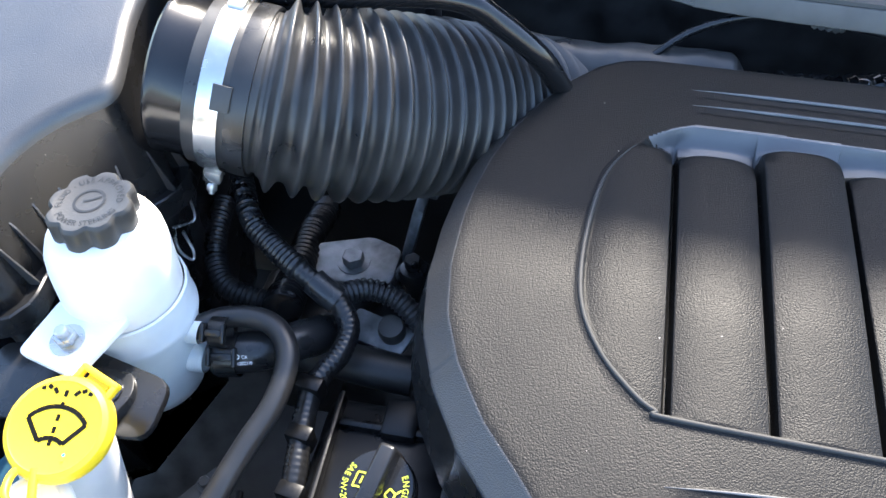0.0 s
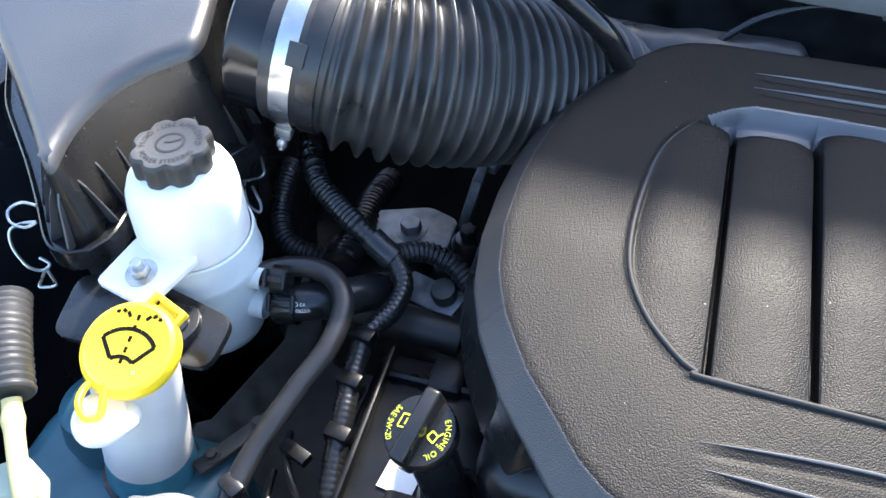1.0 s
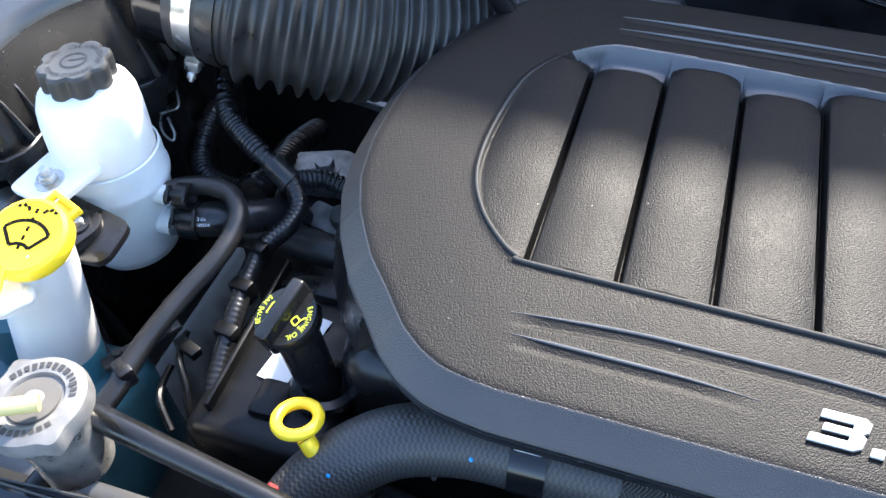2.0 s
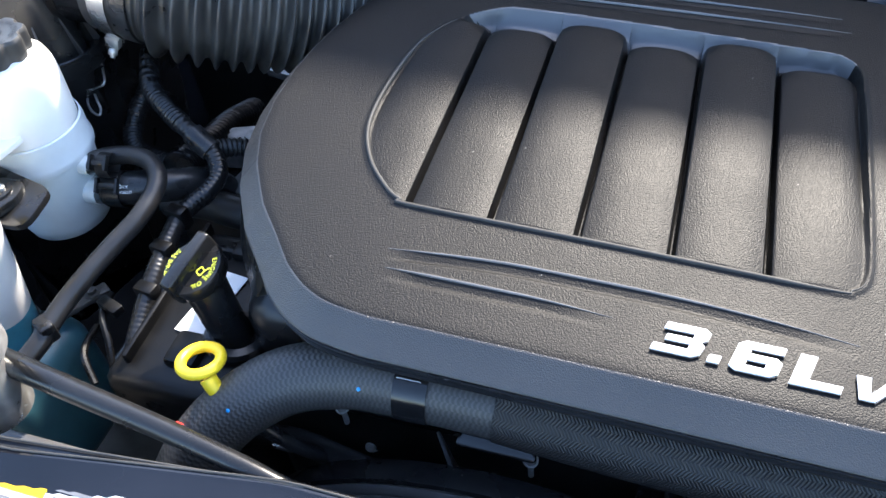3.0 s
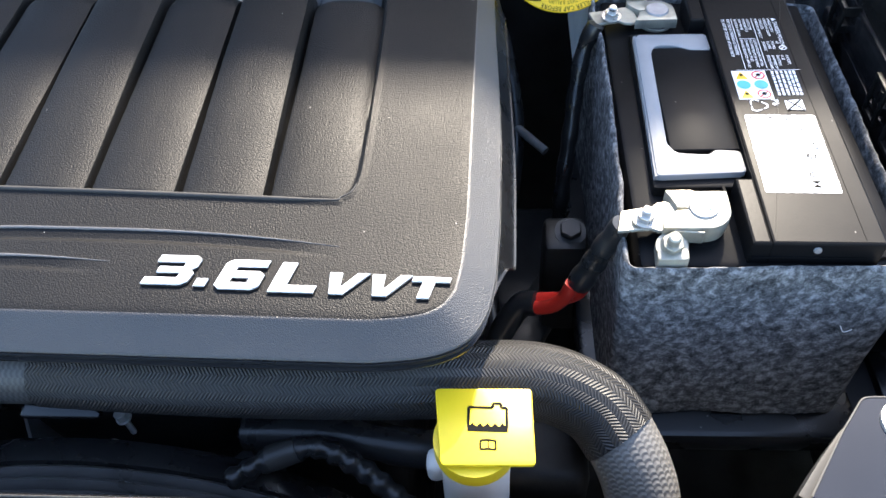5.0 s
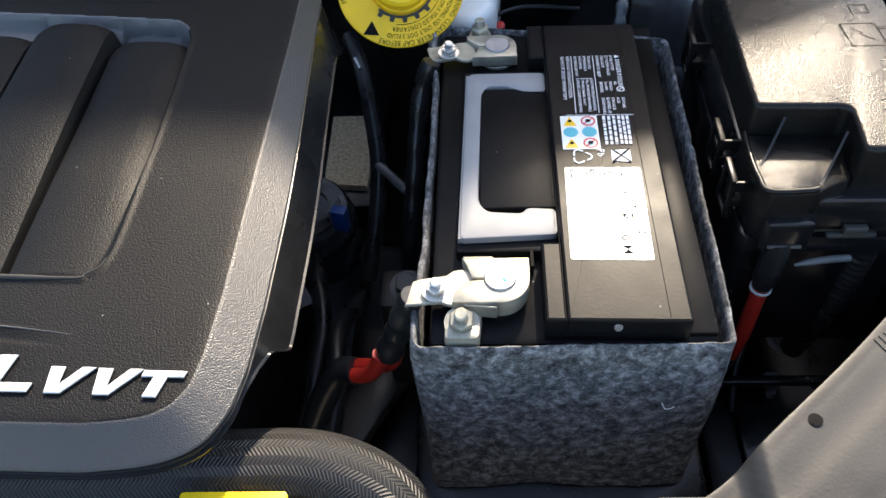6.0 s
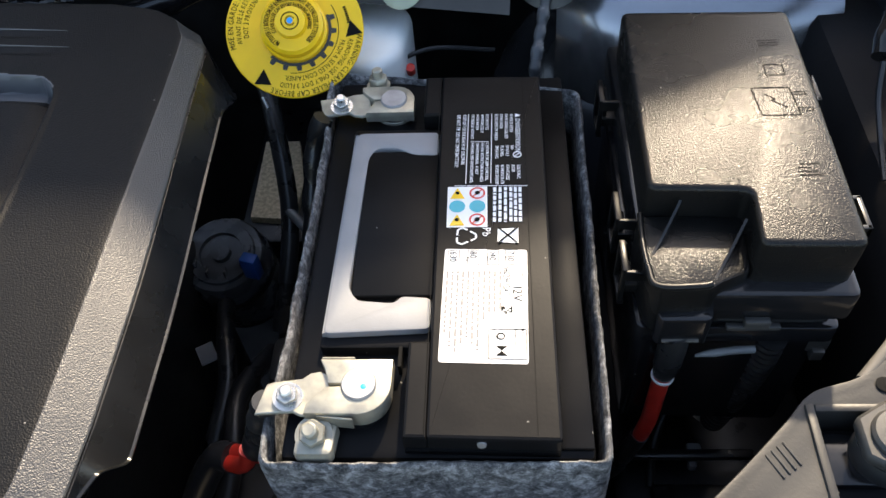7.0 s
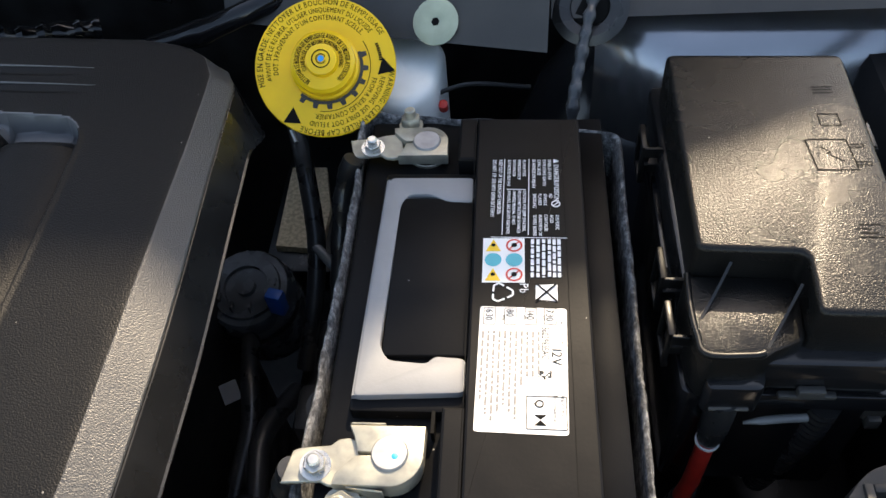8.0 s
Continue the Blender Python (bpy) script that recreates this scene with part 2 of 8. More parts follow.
def pebbled(m, cells, strength):
    """Adds the pebbled grain of moulded plastic: small domes side by side, under the material's own relief."""
    n, l = m.node_tree.nodes, m.node_tree.links
    b = n["Principled BSDF"]
    geo = n.new("ShaderNodeNewGeometry")
    warp = n.new("ShaderNodeTexNoise")
    warp.inputs["Scale"].default_value, warp.inputs["Detail"].default_value = cells * 0.6, 2.0
    l.new(geo.outputs["Position"], warp.inputs["Vector"])
    shift = n.new("ShaderNodeVectorMath")
    shift.operation = "MULTIPLY_ADD"
    shift.inputs[1].default_value = (0.3 / cells, 0.3 / cells, 0.3 / cells)
    l.new(warp.outputs["Color"], shift.inputs[0])
    l.new(geo.outputs["Position"], shift.inputs[2])
    vor = n.new("ShaderNodeTexVoronoi")
    vor.feature = "SMOOTH_F1"
    vor.inputs["Scale"].default_value, vor.inputs["Smoothness"].default_value = cells, 0.35
    l.new(shift.outputs["Vector"], vor.inputs["Vector"])
    bp = n.new("ShaderNodeBump")
    bp.invert = True
    bp.inputs["Strength"].default_value, bp.inputs["Distance"].default_value = strength, 0.0006
    l.new(vor.outputs["Distance"], bp.inputs["Height"])
    if b.inputs["Normal"].links:
        l.new(b.inputs["Normal"].links[0].from_socket, bp.inputs["Normal"])
    l.new(bp.outputs["Normal"], b.inputs["Normal"])
    return m


pebbled(M["cover"], 1000, 0.36)
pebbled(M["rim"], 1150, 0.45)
pebbled(M["lid"], 1150, 0.32)
pebbled(M["airbox"], 1100, 0.20)
M["felt"] = felt_material()
M["braid"] = braid_material("woven_black_sleeve", (0.0015, 0.0015, 0.0018), (0.030, 0.0294, 0.029), 2600, 270, 0.52, 0.5, 0.34)
M["clothhose"] = braid_material("cloth_marked_hose", (0.034, 0.033, 0.032), (0.062, 0.060, 0.057), 1700, 90, 0.45, 0.25)
M["palehose"] = braid_material("worn_grey_hose", (0.13, 0.125, 0.115), (0.17, 0.163, 0.148), 1700, 90, 0.45, 0.25)


# ---- building helpers ----
PLACE = {}


def finish(ob, mat, smooth=40):
    me = ob.data
    me.materials.append(mat)
    if smooth:
        me.polygons.foreach_set("use_smooth", [True] * len(me.polygons))
        me.set_sharp_from_angle(angle=radians(smooth))
    me.update()


def settle(ob, parent):
    """Puts the object's origin in its middle and hangs it under its parent, at its place in the world."""
    me = ob.data
    co = np.empty(len(me.vertices) * 3)
    me.vertices.foreach_get("co", co)
    co = co.reshape(-1, 3)
    mid = (co.min(0) + co.max(0)) / 2
    me.vertices.foreach_set("co", (co - mid).ravel())
    ob.location = mid
    PLACE[ob.name] = Vector(mid)
    if parent:
        ob.parent = parent
        ob.matrix_parent_inverse = Matrix.Translation(-PLACE[parent.name])


def part(name, bm, mat, parent=None, label="", smooth=40):
    """One mesh object out of a bmesh, or of (points, faces), under a thing or a part."""
    me = bpy.data.meshes.new(name)
    if isinstance(bm, tuple):
        me.from_pydata([tuple(p) for p in bm[0]], [], bm[1])
    else:
        bm.to_mesh(me)
        bm.free()
    ob = new(name, me)
    finish(ob, mat, smooth)
    settle(ob, parent)
    if label:
        tagged(ob, label)
    return ob


def thing(name, label, category, at, group="", kind=""):
    """An empty at the base of a thing, to carry its parts."""
    ob = new(name)
    ob.empty_display_size = 0.02
    ob.location = at
    PLACE[ob.name] = Vector(at)
    return tagged(ob, label, category, group, kind)


def whole(name, bm, mat, label, category, group="", kind="", smooth=40):
    return tagged(part(name, bm, mat, None, "", smooth), label, category, group, kind)


def joined(*bms):
    """One bmesh out of several."""
    out = bmesh.new()
    for b in bms:
        me = bpy.data.meshes.new("tmp")
        b.to_mesh(me)
        b.free()
        out.from_mesh(me)
        bpy.data.meshes.remove(me)
    return out


def moved(bm, m):
    bmesh.ops.transform(bm, matrix=m, verts=bm.verts)
    return bm


def box(x0, x1, y0, y1, z0, z1, bevel=0.002, seg=2):
    bm = bmesh.new()
    bmesh.ops.create_cube(bm, size=1.0)
    bmesh.ops.transform(bm, matrix=Matrix.Translation(((x0 + x1) / 2, (y0 + y1) / 2, (z0 + z1) / 2)) @ Matrix.Diagonal((x1 - x0, y1 - y0, z1 - z0, 1)), verts=bm.verts)
    if bevel > 0:
        bmesh.ops.bevel(bm, geom=bm.edges[:], offset=min(bevel, 0.45 * min(x1 - x0, y1 - y0, z1 - z0)), segments=seg, affect="EDGES", profile=0.5)
    return bm


def prism(poly, z0, z1, bevel=0.0, seg=2, taper=0.0):
    """An upright prism over a plan outline, with its top edge rounded; taper shrinks the top towards the middle."""
    bm = bmesh.new()
    cx = sum(p[0] for p in poly) / len(poly)
    cy = sum(p[1] for p in poly) / len(poly)
    lo = [bm.verts.new((x, y, z0)) for x, y in poly]
    hi = [bm.verts.new((x + (cx - x) * taper, y + (cy - y) * taper, z1)) for x, y in poly]
    k = len(poly)
    top = bm.faces.new(hi)
    bm.faces.new(lo[::-1])
    for i in range(k):
        bm.faces.new((lo[i], lo[(i + 1) % k], hi[(i + 1) % k], hi[i]))
    bmesh.ops.recalc_face_normals(bm, faces=bm.faces[:])
    if bevel > 0:
        bmesh.ops.bevel(bm, geom=list(top.edges), offset=bevel, segments=seg, affect="EDGES", profile=0.5)
    return bm


def smooth_loop(pts, n, closed=True):
    """n points along a Catmull-Rom curve through pts."""
    p = np.array(pts, float)
    k = len(p)
    spans = k if closed else k - 1
    out = []
    for j in range(n):
        f = j / n * spans if closed else j / (n - 1) * spans
        i = min(int(f), spans - 1)
        u = f - i
        a, b, c, d = ((p[(i + o) % k] if closed else p[min(max(i + o, 0), k - 1)]) for o in (-1, 0, 1, 2))
        out.append(0.5 * ((2 * b) + (c - a) * u + (2 * a - 5 * b + 4 * c - d) * u * u + (3 * b - a - 3 * c + d) * u ** 3))
    return np.array(out)


def rounded(poly, r, seg=4):
    """A plan outline with its corners rounded."""
    out = []
    k = len(poly)
    for i in range(k):
        a, b, c = Vector(poly[i - 1]), Vector(poly[i]), Vector(poly[(i + 1) % k])
        u, v = (a - b), (c - b)
        q = min(r, u.length * 0.45, v.length * 0.45)
        s, e = b + u.normalized() * q, b + v.normalized() * q
        for j in range(seg + 1):
            f = j / seg
            w = (1 - f) ** 2 * s + 2 * f * (1 - f) * b + f * f * e
            out.append((w.x, w.y))
    return out


def lathe(profile, segs=32, at=(0, 0, 0), axis=(0, 0, 1)):
    """A body of revolution out of (radius, height) pairs, standing at a place along an axis."""
    bm = bmesh.new()
    rings = []
    for r, h in profile:
        if r < 1e-6:
            rings.append([bm.verts.new((0, 0, h))])
        else:
            rings.append([bm.verts.new((r * math.cos(2 * math.pi * i / segs), r * math.sin(2 * math.pi * i / segs), h)) for i in range(segs)])
    for a, b in zip(rings, rings[1:]):
        for i in range(segs):
            j = (i + 1) % segs
            if len(a) == 1 and len(b) == 1:
                continue
            if len(a) == 1:
                bm.faces.new((a[0], b[i], b[j]))
            elif len(b) == 1:
                bm.faces.new((a[i], a[j], b[0]))
            else:
                bm.faces.new((a[i], a[j], b[j], b[i]))
    bmesh.ops.recalc_face_normals(bm, faces=bm.faces[:])
    turn = Vector((0, 0, 1)).rotation_difference(Vector(axis).normalized()).to_matrix().to_4x4()
    return moved(bm, Matrix.Translation(at) @ turn)


def tube(pts, radius, samples=40, segs=16, caps=True, curved=True):
    """A round tube along a smooth path. radius: metres, or a function of the share of the length and the metres along it.
    Carries a coordinate layer of metres along it and the share of the turn round it."""
    path = smooth_loop(pts, samples, closed=False) if curved else np.array(pts, float)
    k = len(path)
    tang = np.gradient(path, axis=0)
    tang /= np.linalg.norm(tang, axis=1)[:, None]
    ref = np.array((0, 0, 1.0)) if abs(tang[0][2]) < 0.9 else np.array((0, 1.0, 0))
    run = np.concatenate(([0], np.cumsum(np.linalg.norm(np.diff(path, axis=0), axis=1))))
    bm = bmesh.new()
    uvl = bm.loops.layers.uv.new("along")
    rings = []
    for i in range(k):
        side = np.cross(tang[i], ref)
        side /= np.linalg.norm(side)
        ref = np.cross(side, tang[i])
        r = radius(run[i] / run[-1], run[i]) if callable(radius) else radius
        rings.append([bm.verts.new(path[i] + r * (math.cos(a) * side + math.sin(a) * ref)) for a in (2 * math.pi * j / segs for j in range(segs))])
    for i in range(k - 1):
        for j in range(segs):
            q = (j + 1) % segs
            f = bm.faces.new((rings[i][j], rings[i][q], rings[i + 1][q], rings[i + 1][j]))
            for lp, uvv in zip(f.loops, ((run[i], j / segs), (run[i], (j + 1) / segs), (run[i + 1], (j + 1) / segs), (run[i + 1], j / segs))):
                lp[uvl].uv = uvv
    if caps:
        bm.faces.new(rings[0][::-1])
        bm.faces.new(rings[-1])
    bmesh.ops.recalc_face_normals(bm, faces=bm.faces[:])
    return bm


def corrugated(base, depth, pitch, sharp=1.0):
    return lambda f, s: base + depth * (0.5 + 0.5 * math.cos(2 * math.pi * s / pitch)) ** sharp


def hexnut(at, axis=(0, 0, 1), r=0.008, h=0.006, stud=0.008, washer=0.0115, stud_r=None):
    """A washer, a six-sided nut and the end of its stud."""
    parts = []
    if washer:
        parts.append(lathe([(0, 0), (washer, 0), (washer, 0.0012), (0, 0.0012)], 24))
    nut = bmesh.new()
    bmesh.ops.create_cone(nut, cap_ends=True, segments=6, radius1=r, radius2=r, depth=h)
    bmesh.ops.bevel(nut, geom=nut.edges[:], offset=r * 0.08, segments=1, affect="EDGES")
    parts.append(moved(nut, Matrix.Translation((0, 0, h / 2 + 0.0012))))
    if stud:
        sr = stud_r or r * 0.55
        parts.append(lathe([(0, 0), (sr, 0), (sr, h + stud - 0.001), (sr * 0.75, h + stud), (0, h + stud)], 12))
    bm = joined(*parts)
    turn = Vector((0, 0, 1)).rotation_difference(Vector(axis).normalized()).to_matrix().to_4x4()
    return moved(bm, Matrix.Translation(at) @ turn)


GLYPHS = {}


def glyph(ch):
    """Flat outline of one character of the built-in font, one unit high, as points, faces and its width."""
    if ch not in GLYPHS:
        cu = bpy.data.curves.new("glyph", "FONT")
        cu.body, cu.size, cu.resolution_u = ch, 1.0, 3
        ob = bpy.data.objects.new("glyph", cu)
        me = bpy.data.meshes.new_from_object(ob)
        pts = [v.co.copy() for v in me.vertices]
        faces = [tuple(p.vertices) for p in me.polygons]
        bpy.data.objects.remove(ob)
        bpy.data.meshes.remove(me)
        bpy.data.curves.remove(cu)
        width = max((p.x for p in pts), default=0.3) + 0.09
        GLYPHS[ch] = (pts, faces, width)
    return GLYPHS[ch]


def lettering(text, size, m, squeeze=1.0):
    """Flat letters in the plane of m: x along the line, y up the letters."""
    pts, faces, x = [], [], 0.0
    for ch in text:
        if ch == " ":
            x += 0.28
            continue
        p, f, w = glyph(ch)
        o = len(pts)
        pts += [m @ Vector(((x + q.x) * size * squeeze, q.y * size, 0)) for q in p]
        faces += [tuple(o + i for i in g) for g in f]
        x += w
    return pts, faces


def text_width(text, squeeze=1.0):
    return squeeze * sum(0.28 if c == " " else glyph(c)[2] for c in text)


def arc_lettering(text, size, radius, mid_angle, m, inward=False, squeeze=1.0):
    """Letters round a circle in the plane of m, centred on an angle in degrees. inward: their feet point away from the middle."""
    total = text_width(text, squeeze) * size
    sign = 1.0 if inward else -1.0
    a = radians(mid_angle) - sign * total / 2 / radius
    pts, faces = [], []
    for ch in text:
        w = 0.28 if ch == " " else glyph(ch)[2]
        step = w * squeeze * size / radius
        if ch != " ":
            p, f, _ = glyph(ch)
            c = a + sign * step / 2
            turn = c + (math.pi / 2 if inward else -math.pi / 2)
            g = m @ Matrix.Translation((radius * math.cos(c), radius * math.sin(c), 0)) @ Matrix.Rotation(turn, 4, "Z")
            o = len(pts)
            pts += [g @ Vector(((q.x - w / 2) * size * squeeze, q.y * size, 0)) for q in p]
            faces += [tuple(o + i for i in t) for t in f]
        a += sign * step
    return pts, faces


def flat(poly, m):
    """A flat face over an outline in the plane of m."""
    return [m @ Vector((x, y, 0)) for x, y in poly], [tuple(range(len(poly)))]


def gather(*sets):
    pts, faces = [], []
    for p, f in sets:
        o = len(pts)
        pts += list(p)
        faces += [tuple(o + i for i in g) for g in f]
    return pts, faces


def bar(x0, x1, y0, y1, m):
    return flat([(x0, y0), (x1, y0), (x1, y1), (x0, y1)], m)


def ring_flat(r0, r1, m, a0=0, a1=360, seg=48):
    pts, faces = [], []
    for i in range(seg + 1):
        a = radians(a0 + (a1 - a0) * i / seg)
        pts += [m @ Vector((r0 * math.cos(a), r0 * math.sin(a), 0)), m @ Vector((r1 * math.cos(a), r1 * math.sin(a), 0))]
    for i in range(seg):
        faces.append((2 * i, 2 * i + 1, 2 * i + 3, 2 * i + 2))
    return pts, faces


def stroke(points, w, m):
    """A flat line of even width along points in the plane of m."""
    sets = []
    for (x0, y0), (x1, y1) in zip(points, points[1:]):
        d = Vector((x1 - x0, y1 - y0))
        if d.length < 1e-9:
            continue
        nrm = Vector((-d.y, d.x)).normalized() * w / 2
        ext = d.normalized() * w * 0.0
        sets.append(flat([(x0 - ext.x + nrm.x, y0 - ext.y + nrm.y), (x0 - ext.x - nrm.x, y0 - ext.y - nrm.y), (x1 + ext.x - nrm.x, y1 + ext.y - nrm.y), (x1 + ext.x + nrm.x, y1 + ext.y + nrm.y)], m))
    return gather(*sets)


# ---- setting: ground, bay, hood ----
def loft(loops, cap_top=True, cap_bottom=True):
    """A skin over stacked closed loops of equal length, bottom first."""
    bm = bmesh.new()
    rows = [[bm.verts.new(p) for p in lp] for lp in loops]
    k = len(rows[0])
    for a, b in zip(rows, rows[1:]):
        for i in range(k):
            j = (i + 1) % k
            bm.faces.new((a[i], a[j], b[j], b[i]))
    if cap_top:
        ring = rows[-1]
        edges = [bm.edges.get((ring[i], ring[i - 1])) for i in range(k)]
        bmesh.ops.triangle_fill(bm, use_beauty=True, use_dissolve=False, edges=edges)
    if cap_bottom:
        bm.faces.new(rows[0][::-1])
    bmesh.ops.recalc_face_normals(bm, faces=bm.faces[:])
    return bm


def step(a, b, x):
    t = np.clip((x - a) / (b - a), 0, 1)
    return t * t * (3 - 2 * t)


def build_ground():
    bm = bmesh.new()
    bmesh.ops.create_grid(bm, x_segments=8, y_segments=8, size=400)
    whole("ground", bm, M["ground"], "tan concrete ground under the car", "ground", kind="structure")


def build_bay():
    """The body round the engine: side walls, firewall, undertray and the front crossmember."""
    whole("inner_wall_left", box(-0.62, -0.55, -0.05, 1.05, 0.35, 0.98, 0.01), M["apron"], "dark painted inner fender wall", "car body", kind="structure")
    whole("inner_wall_right", box(1.02, 1.10, -0.05, 1.05, 0.35, 0.98, 0.01), M["apron"], "dark painted inner fender wall", "car body", kind="structure")
    whole("firewall", box(-0.62, 1.10, 0.86, 0.92, 0.30, 1.02, 0.01), M["dirt"], "dark firewall behind the engine", "car body", kind="structure")
    whole("undertray", joined(box(-0.62, 1.10, -0.30, 1.05, 0.26, 0.30, 0.0), box(-0.62, 1.10, -0.32, -0.24, 0.26, 0.92, 0.02)), M["dirt"], "dark undertray below the engine bay", "car body", kind="structure")


def build_hood():
    """The raised hood, whose front edge shades the rear half of the bay."""
    hinge_y, hinge_z, reach = 1.02, 1.02, 0.95
    shade_y, shade_z = 0.390, 1.0
    k = math.tan(SUN_ELEV) / math.cos(SUN_TURN)
    a, b = shade_y - hinge_y, shade_z - hinge_z
    qa, qb, qc = 1 + k * k, 2 * (a + k * b), a * a + b * b - reach * reach
    u = (-qb + math.sqrt(qb * qb - 4 * qa * qc)) / (2 * qa)
    tip = Vector((0, shade_y + u, shade_z + k * u))
    base = Vector((0, hinge_y, hinge_z))
    up = (tip - base).normalized()
    out = Vector((0, -up.z, up.y))
    slide = math.tan(SUN_TURN) * u
    gain = abs(up.y - up.z / k)
    pts, faces = [], []
    nx, ns = 60, 12
    for side in (0.0, 0.035):
        for i in range(nx + 1):
            x = -0.56 + (1.51 + slide) * i / nx
            top = reach - float(np.interp(x - slide, (-1.0, -0.7, -0.15, 0.05, 0.20, 0.40, 0.55, 0.70, 0.79, 0.854, 0.90, 1.0), (0.10, 0.0, -0.008, -0.030, -0.032, -0.015, -0.006, 0.022, 0.05, 0.095, 0.145, 0.30))) / gain
            for j in range(ns + 1):
                pts.append(base + up * (top * j / ns) - out * side + Vector((x, 0, 0)) - out * 0.02 * math.sin(math.pi * j / ns))
    w = ns + 1
    off = (nx + 1) * w
    for i in range(nx):
        for j in range(ns):
            q = i * w + j
            faces.append((q, q + 1, q + w + 1, q + w))
            faces.append((off + q, off + q + w, off + q + w + 1, off + q + 1))
    for i in range(nx):
        faces.append((i * w + ns, off + i * w + ns, off + (i + 1) * w + ns, (i + 1) * w + ns))
        faces.append((i * w, (i + 1) * w, off + (i + 1) * w, off + i * w))
    for i in (0, nx):
        for j in range(ns):
            q = i * w + j
            faces.append((q, off + q, off + q + 1, q + 1))
    whole("hood", (pts, faces), M["lining"], "raised hood with a matte black lining above the bay", "car hood", smooth=30)


def build_front_panel():
    """The painted crossmember in front of the radiator, with its slot, sticker and rubber seal."""
    t = thing("front_crossmember", "gloss black painted crossmember in front of the radiator", "car body part", (0.25, 0.0, 0.90))

    def flange(x):
        """Run of the flange's edge: nearly straight, turning forward at the driver's corner."""
        return 0.0705 - 0.02 * ((x - 0.12) / 0.8) ** 2 - 0.13 * min(0.19, max(0.0, 0.07 - x))
    pts, faces = [], []
    nx = 120
    prof = [(0.074, 0.905), (0.071, 0.926), (0.068, 0.9305), (0.064, 0.931), (0.060, 0.929), (0.02, 0.918), (-0.04, 0.905), (-0.14, 0.885), (-0.24, 0.83), (-0.25, 0.80)]
    for i in range(nx + 1):
        x = -0.55 + 1.6 * i / nx
        bow = flange(x) - 0.067
        for y, z in prof:
            pts.append((x, y + bow * float(step(0.02, 0.06, y)), z))
    w = len(prof)
    for i in range(nx):
        for j in range(w - 1):
            q = i * w + j
            faces.append((q, q + 1, q + w + 1, q + w))
    part("panel", (pts, faces), M["paint"], t, smooth=25)
    part("slot", prism(rounded([(0.0875, 0.0535), (0.1070, 0.0535), (0.1070, 0.0630), (0.0875, 0.0630)], 0.004), 0.925, 0.9312, 0.0), M["void"], t, "dark oblong slot")
    # Paler tubes draw the highlights along both gloss edges.
    part("edge_bead", tube([(x, flange(x), 0.9312) for x in np.linspace(-0.54, 1.04, 60)], 0.0009, 120, 8), M["cowl"], t, "thin paler edge of the flange, a painted highlight")
    run = np.linspace(-0.24, 0.085, 24)
    rear = [(x, 0.0700 - 0.089 * (0.085 - x), 0.9305) for x in run]
    part("rear_lip", tube(rear, 0.0009, 60, 8), M["cowl"], t, "paler edge of the rear lip, a painted highlight")
    part("lip_floor", loft([[(x, flange(x) - 0.001, 0.9270 + d) for x in run] + [(x, y, 0.9270 + d) for x, y, z in rear[::-1]] for d in (0.0, 0.0015)]), M["apron"], t, "dark strip between the two edges")
    m = Matrix.Translation((-0.067, 0.0195, 0.9195)) @ Matrix.Rotation(radians(15.5), 4, "X")
    st = part("sticker", flat(rounded([(-0.062, -0.018), (0.062, -0.018), (0.062, 0.018), (-0.062, 0.018)], 0.004), m), M["paper"], t, "white caution sticker", smooth=0)
    up = Matrix.Translation((0, 0, 0.0004))
    part("sticker_band", bar(-0.06, -0.012, 0.004, 0.016, up @ m), M["yellow"], st, "yellow caution band", smooth=0)
    part("sticker_print", gather(*[bar(-0.006, 0.05 - 0.006 * (i % 2), 0.011 - 0.006 * i, 0.0135 - 0.006 * i, up @ m) for i in range(4)], *[bar(-0.055, -0.016, -0.002 - 0.005 * i, 0.0 - 0.005 * i, up @ m) for i in range(3)]), M["greyink"], st, smooth=0)
    whole("seal_tube", tube([(-0.215, 0.135, 0.86), (-0.195, 0.112, 0.915), (-0.165, 0.102, 0.936), (-0.09, 0.092, 0.934), (-0.02, 0.083, 0.932), (0.04, 0.075, 0.926), (0.075, 0.071, 0.918), (0.12, 0.07, 0.905)], lambda f, s: 0.0105 * (1 - 0.45 * f), 60, 14), M["plastic"], "black rubber tube along the crossmember", "hose")


